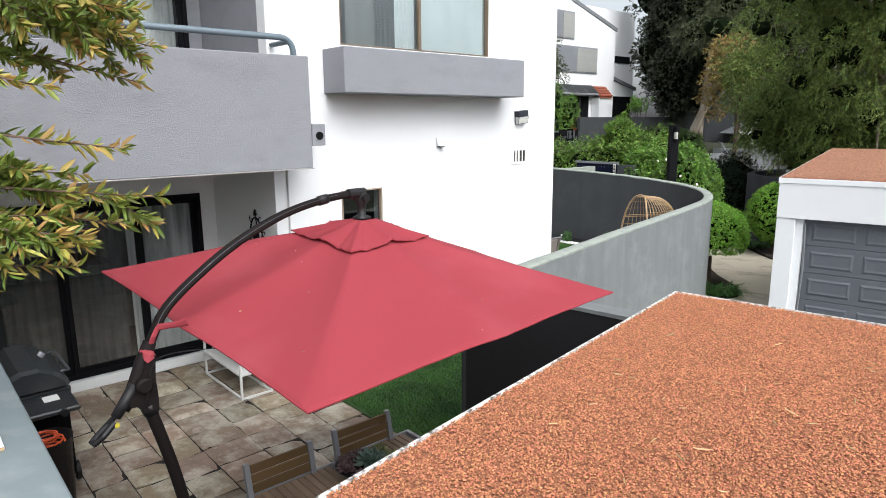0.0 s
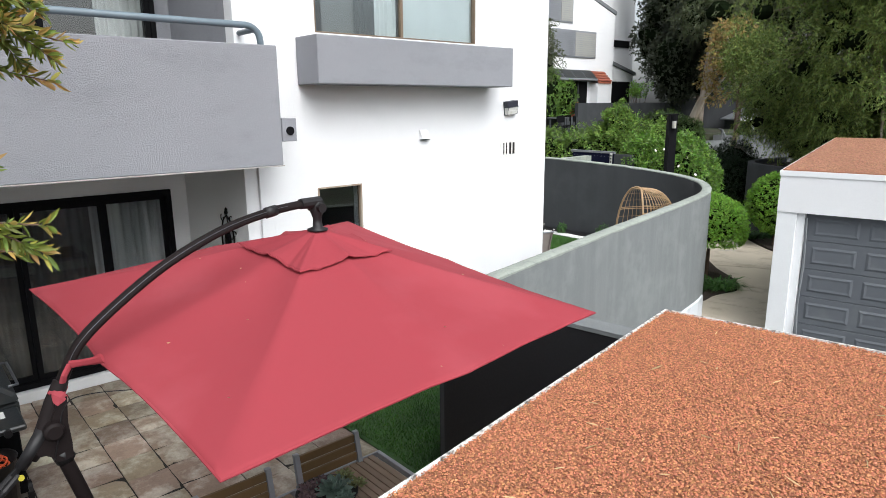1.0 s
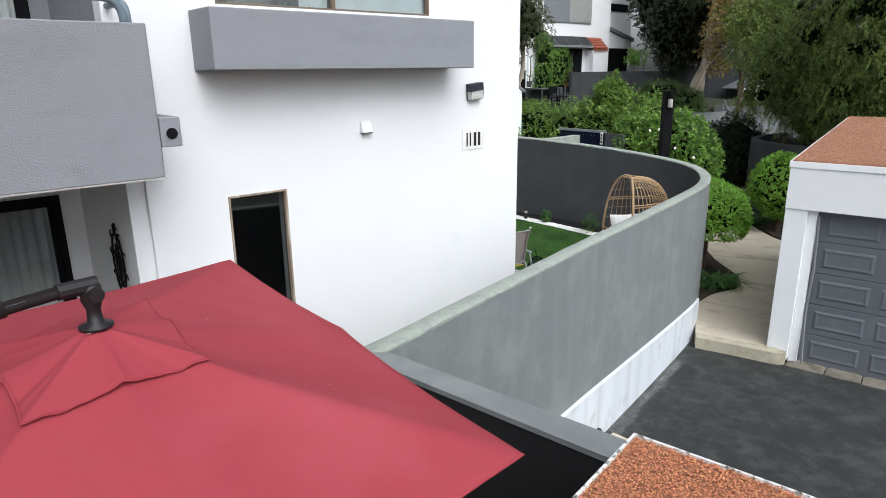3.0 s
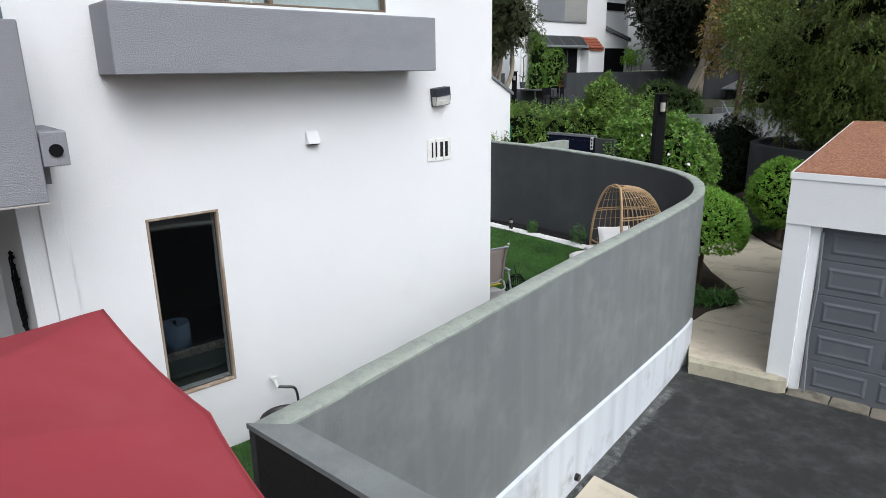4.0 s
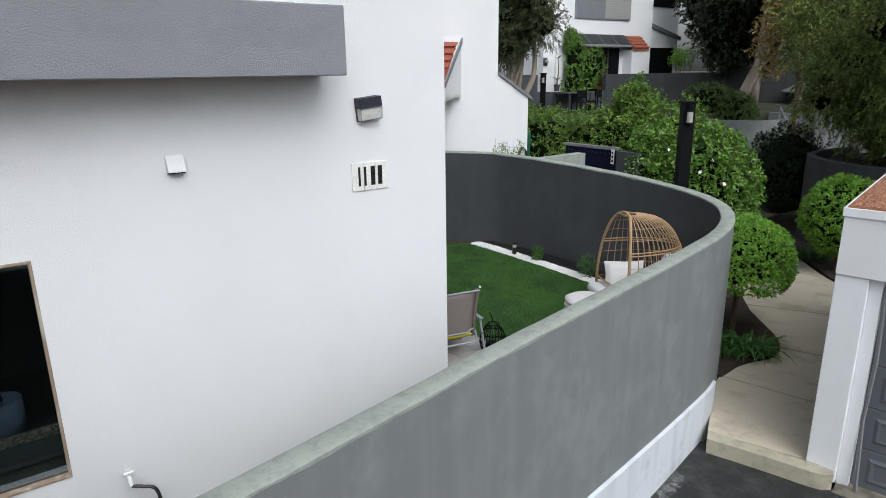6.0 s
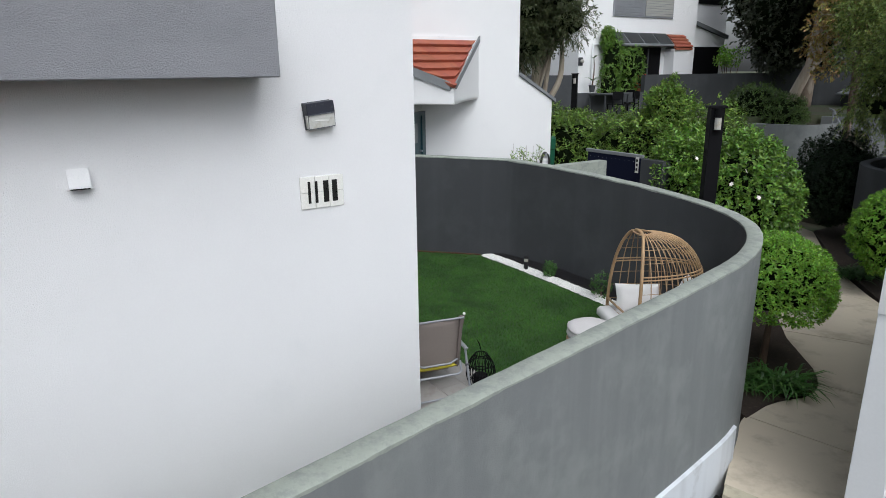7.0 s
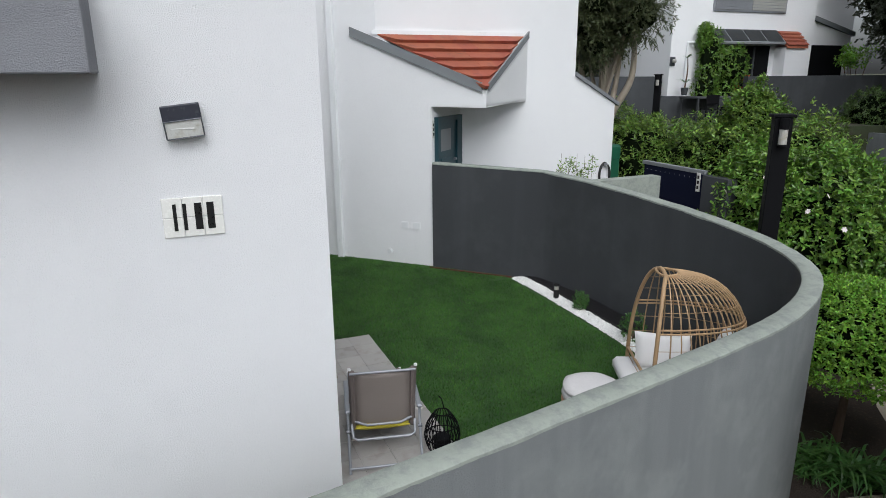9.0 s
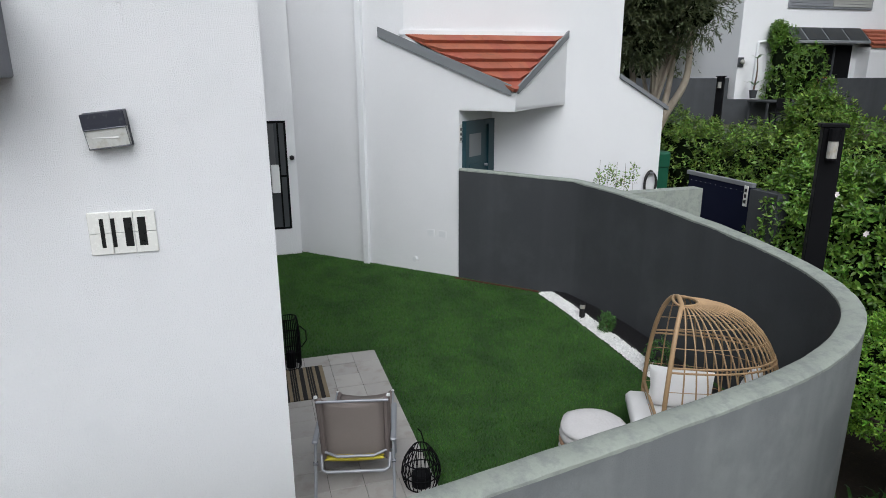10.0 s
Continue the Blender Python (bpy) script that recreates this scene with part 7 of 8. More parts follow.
def stones(name, spots, size, material, parent, seed, flat=0.7):
    """ONE mesh of small broken stones."""
    r = np.random.default_rng(seed)
    n = len(spots)
    shape = chip[None] * (size * r.uniform(0.6, 1.35, (n, 1, 1))) * r.uniform(0.65, 1.25, (n, 5, 1))
    ang = r.uniform(0, 2 * np.pi, (n, 3))
    ang[:, 0] = r.normal(0, 0.35, n)
    cx, sx = np.cos(ang[:, 0]), np.sin(ang[:, 0])
    cz, sz = np.cos(ang[:, 2]), np.sin(ang[:, 2])
    x, y, z = shape[..., 0], shape[..., 1], shape[..., 2]
    y, z = y * cx[:, None] - z * sx[:, None], y * sx[:, None] + z * cx[:, None]
    x, y = x * cz[:, None] - y * sz[:, None], x * sz[:, None] + y * cz[:, None]
    v = np.stack([x, y, z * flat], -1) + spots[:, None]
    f = (chip_f[None] + 5 * np.arange(n)[:, None, None]).reshape(-1, 3)
    me = bpy.data.meshes.new(name)
    me.vertices.add(n * 5)
    me.vertices.foreach_set("co", v.astype(np.float32).ravel())
    me.loops.add(f.size)
    me.loops.foreach_set("vertex_index", f.astype(np.int32).ravel())
    me.polygons.add(len(f))
    me.polygons.foreach_set("loop_start", (3 * np.arange(len(f))).astype(np.int32))
    me.update(calc_edges=True)
    me.materials.append(material)
    ob = new(name, me)
    ob.parent = parent
    return ob


cl = spline([(*p, 0) for p in line_b], 8)
pts = []
for i in range(9000):
    k = rng.integers(0, len(cl) - 1)
    p = cl[k].lerp(cl[k + 1], rng.random())
    pts.append((p.x + rng.normal(0, 0.01), p.y + rng.uniform(-0.155, 0.075), LZ + 0.012 + rng.uniform(0, 0.018)))
tagged(stones("pebble", np.array(pts), 0.017, PEBBLE, peb, 4), kind="stuff")
s = wall_between([(p.x, p.y + 0.40) for p in cl], [(p.x, p.y + 0.085) for p in cl], LZ - 0.05, [LZ + 0.05] * len(cl))
tagged(part("edging", s, BLACK_PLASTIC), "black plastic edging behind the pebbles", "edging", kind="structure")
s = Shape().tube([(-12.80, 11.66, LZ + 0.012), (-11.70, 12.72, LZ + 0.012)], 0.016, 5)
tagged(part("timber_edging", s, TIMBER_RED), "reddish timber edging at the foot of the wall", "edging", kind="structure")
sl = thing("solar_light", "small black solar garden light standing in the pebbles", "lamp", place=pose(-10.47, 12.83, LZ + 0.01))
part("stake", Shape().tube([(0, 0, 0), (0, 0, 0.15)], 0.042, 12), BLACK_PLASTIC, sl)
part("lens", Shape().tube([(0, 0, 0.15), (0, 0, 0.21)], 0.038, 12), LAMP_LENS, sl, "clear ribbed lens")
part("cap", Shape().lathe([(0.045, 0.21), (0.045, 0.235), (0.02, 0.25), (0, 0.25)], seg=14), BLACK_PLASTIC, sl)
for x, y, r, sd in ((-9.93, 12.90, 0.115, 1), (-8.70, 12.86, 0.17, 2)):
    b = thing("small_shrub", "small glossy green shrub planted in the pebbles", "shrub", "small shrubs in the pebbles")
    sp, ou = in_blob((x, y, LZ + r * 1.15), (r, r, r * 1.45), 105, sd + 200, 0.45)
    leaves("crown", LEAF_STRAP, b, sp, 0.042, ou, 0.0, 0.5, sd, 0.4, sprig=6)
    part("trunk", Shape().tube([(x, y, LZ), (x, y, LZ + r)], 0.01, 5), TWIG, b)

# turf blades
n = 420000
bx, by = rng.uniform(-15.4, -4.3, n), rng.uniform(3.8, 13.2, n)
zone_ = [(-15.4, 8.6), (-6.92, 8.6), (-6.92, 3.82), (-4.33, 3.85)] + inner[1:] + [(-15.4, 9.26)]
keep = np.zeros(n, bool)
for i in range(len(zone_)):
    (ax_, ay_), (bx_, by_) = zone_[i - 1], zone_[i]
    if ay_ != by_:
        keep ^= ((ay_ > by) != (by_ > by)) & (bx < (bx_ - ax_) * (by - ay_) / (by_ - ay_) + ax_)
keep &= ~((bx > -10.27) & (bx < -6.9) & (by < 9.78) & (by > 8.5))
cx_ = np.array([p.x for p in cl])[::-1]
cy_ = np.array([p.y for p in cl])[::-1]
keep &= ~((by > np.interp(bx, cx_, cy_) - 0.19) & (bx > -11.75) & (bx < -7.0))
bx, by = bx[keep], by[keep]
bz = np.array([lawn_height(0, y) for y in by])
m = len(bx)
hgt, ang, lean = rng.uniform(0.018, 0.034, m), rng.uniform(0, 2 * np.pi, m), rng.normal(0, 0.012, (m, 2))
wd = 0.0036
base = np.stack([bx, by, bz], 1)
dv = np.stack([np.cos(ang) * wd, np.sin(ang) * wd, np.zeros(m)], 1)
tip = base + np.stack([lean[:, 0], lean[:, 1], hgt], 1)
v = np.stack([base - dv, base + dv, tip], 1).reshape(-1, 3)
me = bpy.data.meshes.new("turf")
me.vertices.add(len(v))
me.vertices.foreach_set("co", v.astype(np.float32).ravel())
me.loops.add(3 * m)
me.loops.foreach_set("vertex_index", np.arange(3 * m, dtype=np.int32))
me.polygons.add(m)
me.polygons.foreach_set("loop_start", (3 * np.arange(m)).astype(np.int32))
me.update(calc_edges=True)
me.materials.append(BLADE)
tagged(new("turf", me), "short green artificial grass blades on the lawn", "grass", kind="stuff")

# ---- the neighbour's porch ----
TIP = Vector((-12.14, 12.43, 0))
TLF, TRF = Vector((-13.95, 10.68, 0)), Vector((-13.60, 14.02, 0))
part("porch_soffit", Shape().prism([(-12.86, 11.745), (TIP.x, TIP.y), (TRF.x, TRF.y), (-13.61, 12.7)], 3.60, 3.64), STUCCO_WHITE, nb, "white porch soffit")
fr = Shape()
fr.add([(-12.87, 11.75, 3.58), (TIP.x, TIP.y, 3.58), (TIP.x, TIP.y, 3.86), (-12.87, 11.75, 4.24), (-12.93, 11.80, 3.58), (TIP.x - 0.08, TIP.y - 0.0, 3.58), (TIP.x - 0.08, TIP.y, 3.86), (-12.93, 11.80, 4.24)],
       [(0, 1, 2, 3), (4, 7, 6, 5), (3, 2, 6, 7), (0, 4, 5, 1)])
fr.add([(TIP.x, TIP.y, 3.58), (TRF.x, TRF.y, 3.62), (TRF.x, TRF.y, 4.80), (TIP.x, TIP.y, 3.86), (TIP.x - 0.08, TIP.y, 3.58), (TRF.x, TRF.y - 0.10, 3.62), (TRF.x, TRF.y - 0.10, 4.80), (TIP.x - 0.08, TIP.y, 3.86)],
       [(0, 1, 2, 3), (4, 7, 6, 5), (3, 2, 6, 7), (0, 4, 5, 1)])
part("porch_front", fr, STUCCO_WHITE, nb, "white rendered porch gable")


def slope_bar(a, b, za, zb, h, w, push):
    d = (b - a).normalized()
    nrm = Vector((d.y, -d.x, 0)) * w
    o = nrm * push
    p = [a + o, b + o, b + o + nrm, a + o + nrm]
    zz = [za, zb, zb, za]
    return Shape().add([(q.x, q.y, z) for q, z in zip(p, zz)] + [(q.x, q.y, z + h) for q, z in zip(p, zz)], [(3, 2, 1, 0), (4, 5, 6, 7), (0, 1, 5, 4), (1, 2, 6, 5), (2, 3, 7, 6), (3, 0, 4, 7)])


part("porch_fascia", slope_bar(TLF, TIP - (TIP - TLF).normalized() * 0.07, 4.76, 3.82, 0.16, 0.03, 0.1), FASCIA_GREY, nb, "grey sloping fascia board")
part("porch_fascia", slope_bar(TIP + (TRF - TIP).normalized() * 0.05, TRF, 3.85, 4.76, 0.12, 0.03, 0.1), FASCIA_GREY, nb, "grey sloping fascia board")
part("flashing", Shape().box(-13.598, -13.57, 10.95, 14.05, 4.78, 4.85), WHITE_TRIM, nb, "white flashing above the porch tiles")
roof_deck = Shape().add([(-13.598, 11.03, 4.78), (TIP.x - 0.02, TIP.y, 3.88), (-13.598, 14.0, 4.78)], [(0, 1, 2)])
deck = part("porch_roof", roof_deck, CLAY, nb, "clay-tiled porch roof")
fall = (4.78 - 3.88) / (TIP.x + 13.598)
for r in range(6):
    xa, xb = -13.595 + r * 0.245, -13.595 + (r + 1) * 0.245 + 0.05
    za, zb = 4.78 - fall * (xa + 13.598), 4.78 - fall * (xb + 13.598)

    def span(x):
        f = (x + 13.598) / (TIP.x + 13.598)
        return 11.03 + (TIP.y - 11.03) * f + 0.005, 14.0 + (TIP.y - 14.0) * f - 0.05
    ya0, ya1 = span(xa)
    y = ya0 - (r % 2) * 0.16
    while y < ya1:
        y0, y1 = max(y, ya0), min(y + 0.325, ya1)
        yb0, yb1 = span(min(xb, TIP.x - 0.06))
        q0, q1 = min(max(y0, yb0), yb1), max(min(y1, yb1), yb0)
        if y1 - y0 > 0.06:
            dz = 0.010 * noise.noise((r * 3.1, y * 5, 0))
            part("tile", Shape().add([(xa, y0, za + 0.002), (xa, y1 - 0.002, za + 0.002), (xb - 0.045, q1 - 0.002, zb + 0.040), (xb - 0.045, q0, zb + 0.040), (xa, y0, za + 0.016), (xa, y1 - 0.002, za + 0.016), (xb, q1 - 0.002, zb + 0.092 + dz), (xb, q0, zb + 0.092 + dz)],
                                     [(4, 7, 6, 5), (0, 4, 5, 1), (3, 2, 6, 7), (0, 3, 7, 4), (1, 5, 6, 2)]), CLAY, deck)
        y += 0.325
dd = (Vector((-13.60, 12.62, 0)) - Vector((-12.87, 11.75, 0))).normalized()
nd_ = Vector((dd.y, -dd.x, 0)) * -1 if dd.y * 1 - dd.x * -1 < 0 else Vector((dd.y, -dd.x, 0))
DM = Matrix(((dd.x, nd_.x, 0, -12.87), (dd.y, nd_.y, 0, 11.75), (0, 0, 1, 0), (0, 0, 0, 1)))
ndoor = Shape()
ndoor.m = DM
ndoor.box(0.10, 1.06, 0.004, 0.05, 0.8, 3.40)
door_n = part("front_door", ndoor, TEAL, nb, "teal painted front door with a small window")
for x0, x1, z0, z1 in ((0.10, 0.15, 0.8, 3.40), (0.86, 1.06, 0.8, 3.40), (0.15, 0.86, 3.32, 3.40)):
    q = Shape()
    q.m = DM
    part("door_frame", q.box(x0, x1, 0.0505, 0.08, z0, z1), TEAL, door_n)
q = Shape()
q.m = DM
part("pane", q.box(0.25, 0.64, 0.0505, 0.056, 2.80, 3.18), FASCIA_GREY, door_n, "small curtained door window")
for z0, z1 in ((1.3, 1.9), (2.05, 2.68)):
    q = Shape()
    q.m = DM
    part("panel", q.box(0.24, 0.68, 0.0505, 0.064, z0, z1, 0.008), TEAL, door_n)
q = Shape()
q.m = DM
part("knob", q.tube([(0.78, 0.05, 2.62), (0.78, 0.10, 2.62)], 0.025, 8), ALU, door_n)
q = Shape()
q.m = DM
plq = part("number_plate", q.box(0.015, 0.085, 0.004, 0.012, 3.05, 3.35), CERAMIC, nb, "small white plate with dark bars")
for k in range(3):
    q = Shape()
    q.m = DM
    part("bar", q.box(0.03, 0.07, 0.0125, 0.015, 3.09 + 0.08 * k, 3.14 + 0.08 * k), NUMERAL, plq)

# down pipe, vents and outlet on the diagonal wall
dw = (Vector((-12.87, 11.75, 0)) - Vector((-15.42, 9.24, 0))).normalized()
nw = Vector((dw.y, -dw.x, 0))
WM = Matrix(((dw.x, nw.x, 0, -15.42), (dw.y, nw.y, 0, 9.24), (0, 0, 1, 0), (0, 0, 0, 1)))


def on_diag(s0, s1, z0, z1, d0, d1, c=0.0):
    q = Shape()
    q.m = WM
    return q.box(s0, s1, d0, d1, z0, z1, c)


dpipe = thing("down_pipe", "white rectangular rain pipe on the neighbouring wall", "pipe")
part("pipe", on_diag(1.62, 1.74, 0.72, 7.3, 0.005, 0.085, 0.006), WHITE_TRIM, dpipe)
part("strap", on_diag(1.60, 1.76, 2.6, 2.64, 0.003, 0.09), WHITE_TRIM, dpipe)
for s0 in (2.95, 3.18):
    vp = thing("vent_plate", "small square white vent plate on the wall", "vent", "vent plates")
    part("plate", on_diag(s0, s0 + 0.16, 1.41, 1.54, 0.002, 0.014, 0.001), STUCCO_WHITE, vp)
    part("grille", on_diag(s0 + 0.02, s0 + 0.14, 1.425, 1.525, 0.0145, 0.016), WHITE_TRIM, vp)
ow = thing("drain_outlet", "round white drain outlet near the lawn", "vent")
q = Shape()
q.m = WM
part("pipe", q.tube([(2.72, 0.0, 0.96), (2.72, 0.05, 0.96)], 0.045, 12), WHITE_TRIM, ow)

# window, lamp and camera on the corner wall beyond the lawn
wc = window("window_3", -15.25, 8.72, 9.12, 1.27, 3.33, "dark-framed narrow window at the end of the lawn", BLACK_METAL, 0.04, [])
# charcoal sheet paints the unlit room behind the pane
part("backing", Shape().box(-15.249, -15.245, 8.76, 9.08, 1.31, 3.29), WALL_DARK, wc)
part("curtain", Shape().box(-15.2445, -15.242, 8.77, 8.90, 2.36, 3.27), CURTAIN_DARK, wc, "dark curtain behind the upper pane")
part("mullion", Shape().box(-15.2415, -15.222, 8.955, 8.985, 1.31, 3.29, 0.003), BLACK_METAL, wc)
part("rail", Shape().box(-15.2415, -15.224, 8.76, 9.08, 2.28, 2.32, 0.003), BLACK_METAL, wc)
wl2 = thing("wall_lamp", "white box wall lamp at the end of the lawn", "lamp")
part("box", Shape().box(-15.249, -15.10, 8.80, 8.95, 2.0, 2.52, 0.01), WHITE_METAL, wl2)
kn = thing("door_camera", "small black camera on the corner wall", "camera")
part("body", Shape().lathe([(0.0, 0), (0.045, 0.01), (0.045, 0.07), (0, 0.09)], (-15.20, 9.20, 2.60), 10), BLACK_PLASTIC, kn)
part("bracket", Shape().box(-15.249, -15.20, 9.18, 9.22, 2.61, 2.65), BLACK_PLASTIC, kn)

# ---- the neighbour's yard: low wall, gate, bin, hose ----
s = wall_between([(-10.55, 13.42), (-10.52, 14.55)], [(-10.35, 13.42), (-10.32, 14.55)], -0.4, [2.56, 2.57])
tagged(part("wall_side_yard", s, CAP), "grey cement wall running off from the garden wall", "wall", kind="structure")
gate = thing("garden_gate", "navy panelled garden gate edged with studs", "gate")
part("panel", Shape().box(-11.35, -10.05, 15.10, 15.14, 0.0, 2.60), NAVY, gate)
part("top_rail", Shape().box(-11.40, -9.98, 15.085, 15.155, 2.60, 2.66, 0.005), FASCIA_GREY, gate)
part("stile", Shape().box(-10.06, -9.96, 15.075, 15.155, 0.0, 2.60, 0.005), NAVY, gate)
for k in range(12):
    part("stud", Shape().lathe([(0, 0), (0.012, 0.003), (0, 0.010)], (-11.28 + 0.11 * k, 15.10, 2.52), 6), ALU, gate)
pl2 = part("plate", Shape().box(-10.10, -10.03, 15.06, 15.074, 2.33, 2.62), CERAMIC, gate, "white plate with dark bars")
for k in range(3):
    part("bar", Shape().box(-10.085, -10.045, 15.056, 15.0595, 2.37 + 0.08 * k, 2.42 + 0.08 * k), NUMERAL, pl2)
s = Shape().box(-9.94, -9.45, 15.02, 15.22, -0.4, 2.60)
tagged(part("wall_gate_pier", s, WALL_DARK), "charcoal pier beside the gate", "wall", kind="structure")
bin_ = thing("garden_bin", "tall green plastic garden bin", "bin", place=pose(-14.36, 16.45, -0.13))
part("body", Shape().box(-0.28, 0.28, -0.28, 0.28, 0, 2.42, 0.03), GREEN_BIN, bin_)
part("lid", Shape().box(-0.30, 0.30, -0.30, 0.30, 2.37, 2.72, 0.05), GREEN_BIN, bin_)
hr = thing("hose_hanger", "grey hose looped over a wall hanger", "hose")
for k in range(4):
    part("loop", Shape().tube([(-13.56 + 0.014 * k, 15.92 + 0.13 * math.cos(a), 2.05 + (0.26 - 0.01 * k) * math.sin(a)) for a in np.linspace(0, 6.1, 20)], 0.013, 6, closed=True), HOSE, hr)
part("hook", Shape().box(-13.599, -13.50, 15.88, 15.96, 2.26, 2.29), ALU, hr)
wd_ = thing("flowering_weed", "loose flowering weed behind the garden wall", "plant")
sp = np.concatenate([in_blob((-12.9 + 0.05 * k, 13.9 + 0.14 * k, 2.36 + 0.1 * math.sin(k * 2)), (0.10, 0.12, 0.22), 75, 300 + k, 0.2)[0] for k in range(3, 8)])
leaves("crown", LEAF_HEDGE, wd_, sp, 0.05, None, 0.0, 0.45, 9)
for k in range(3, 8):
    x, y = -12.9 + 0.05 * k, 13.9 + 0.14 * k
    part("stem", Shape().tube([(x - 0.05, y, -0.13), (x, y, 2.45 + 0.25 * abs(math.sin(k * 1.7)))], 0.003, 4), TWIG, wd_)

# ---- lamp posts ----
FAR_POST, FAR_TOP = (-17.72, 20.78), 4.49
def lamp_post(place, h, label):
    lp = thing("lamp_post", label, "lamp post", "black lamp posts", place)
    part("post", Shape().box(-0.09, 0.09, -0.09, 0.09, 0, h - 0.01, 0.006), BLACK_METAL, lp)
    part("cap", Shape().box(-0.12, 0.12, -0.10, 0.10, h - 0.0095, h + 0.025, 0.006), BLACK_METAL, lp)
    part("hood", Shape().tube([(0.0, -0.125, h - 0.13), (0.0, -0.125, h - 0.01)], 0.050, 12), BLACK_METAL, lp)
    part("lens", Shape().tube([(0.0, -0.125, h - 0.29), (0.0, -0.125, h - 0.13)], 0.045, 12), LAMP_LENS, lp, "frosted cylinder lens")
    part("base", Shape().tube([(0.0, -0.125, h - 0.31), (0.0, -0.125, h - 0.29)], 0.050, 12), BLACK_METAL, lp)
    return lp


lamp_post(pose(-7.67, 13.80, -0.13, 0, 0, 52), 3.78, "square black garden lamp post with a frosted light")
lamp_post(pose(*FAR_POST, -0.45, 0, 0, 40), FAR_TOP, "square black garden lamp post beside the far terrace")

# strap-leaved clumps beside the path
def strap_clump(place, n, length, seed, label):
    c = thing("strap_plant", label, "plant", "strap-leaved plants", place)
    rng2 = random.Random(seed)
    sh = Shape()
    for k in range(n):
        a = rng2.uniform(0, 2 * math.pi)
        r0 = rng2.uniform(0.0, 0.32)
        L = length * rng2.uniform(0.6, 1.15)
        up = rng2.uniform(0.5, 1.3)
        w = rng2.uniform(0.012, 0.02)
        side = Vector((-math.sin(a), math.cos(a), 0)) * w
        out = Vector((math.cos(a), math.sin(a), 0))
        b = Vector((r0 * math.cos(a * 1.7 + k), r0 * math.sin(a * 1.7 + k), 0))
        v = []
        for f in (0, 0.3, 0.6, 0.85, 1.0):
            p = b + out * L * f * 0.85 + Vector((0, 0, L * up * (f - 0.85 * f * f)))
            t = side * (1 - f ** 2.2 * 0.95)
            v += [p - t, p + t]
        sh.add(v, [(2 * i, 2 * i + 1, 2 * i + 3, 2 * i + 2) for i in range(4)])
    part("foliage", sh, LEAF_STRAP, c)
    return c


strap_clump(pose(-6.42, 14.05, -0.13), 170, 0.62, 1, "clump of dark green strap leaves under the round shrub")
strap_clump(pose(-6.72, 13.75, -0.13), 120, 0.56, 2, "clump of dark green strap leaves at the garden wall")
strap_clump(pose(-8.3, 20.0, -0.13), 130, 0.6, 3, "clump of dark green strap leaves beside the path")
strap_clump(pose(-8.0, 20.6, -0.13), 110, 0.6, 4, "clump of dark green strap leaves before the curved bed wall")

# plants and furniture on the far terrace
hedge_box("climber", "leafy climber against the far house", [((-20.85, 25.75, 4.6), (0.40, 0.50, 1.15)), ((-20.80, 25.6, 3.4), (0.40, 0.45, 1.0)), ((-20.8, 26.75, 4.35), (0.50, 0.75, 0.75)), ((-20.8, 26.6, 3.3), (0.35, 0.45, 0.75)), ((-20.85, 25.45, 5.35), (0.22, 0.25, 0.45))], 1700, 0.11, LEAF_GARDENIA, 131, category="climber")
wp = thing("waste_pipe", "white bent pipe on the far house wall", "pipe")
part("pipe", Shape().tube(spline([(FX + 0.06, 24.95, 2.45), (FX + 0.06, 24.95, 4.9), (FX + 0.06, 25.03, 5.12), (FX + 0.06, 25.35, 5.15)], 5), 0.04, 7), WHITE_TRIM, wp, smooth=True)
fl = thing("porch_lamp", "small round lamp on the far house wall", "lamp")
part("backing", Shape().box(FX + 0.003, FX + 0.05, 24.23, 24.47, 4.32, 4.64, 0.02), LAMP_GREY, fl)
part("globe", Shape().lathe([(0.0, 0.06), (0.06, 0.08), (0.085, 0.14), (0.06, 0.20), (0, 0.22)], (FX + 0.12, 24.35, 4.35), 12), LAMP_LENS, fl, "frosted globe", smooth=True)
pp = thing("potted_palm", "slender potted palm before the far house", "plant", place=pose(-20.75, 24.62, 3.20))
part("pot", Shape().lathe([(0.09, 0.12), (0.13, 0.36), (0.14, 0.38), (0, 0.37)], seg=14), WALL_DARK, pp)
part("trunk", Shape().tube([(0, 0, 0.38), (0.03, 0.03, 0.8), (-0.02, 0.08, 1.1), (0.0, 0.02, 1.4)], [0.03, 0.025, 0.02, 0.015], 6), TWIG, pp)
for zc, rl, sd in ((0.55, 0.42, 3), (1.4, 0.36, 5)):
    q, rp = Shape(), random.Random(sd)
    for k in range(15):
        an, up, ln0 = rp.uniform(0, 6.28), rp.uniform(0.2, 1.1), rl * rp.uniform(0.7, 1.1)
        o, sd_ = Vector((math.cos(an), math.sin(an), 0)), Vector((-math.sin(an), math.cos(an), 0)) * 0.022
        v = []
        for f in (0.0, 0.4, 0.75, 1.0):
            c = o * ln0 * f + Vector((0, 0, zc + ln0 * up * (f - 0.7 * f * f)))
            v += [c - sd_ * (1 - 0.9 * f * f), c + sd_ * (1 - 0.9 * f * f)]
        q.add(v, [(2 * i, 2 * i + 1, 2 * i + 3, 2 * i + 2) for i in range(3)])
    part("fronds", q, LEAF_STRAP, pp)
ts = thing("terrace_shrub", "airy light green shrub beside the far entry", "shrub")
cs = clumps((-20.6, 33.2, 4.75), (0.6, 0.7, 0.65), 9, 0.30, 141)
sp, ou = zip(*[in_blob(c, r, 110, 141 + k, 0.2) for k, (c, r) in enumerate(cs)])
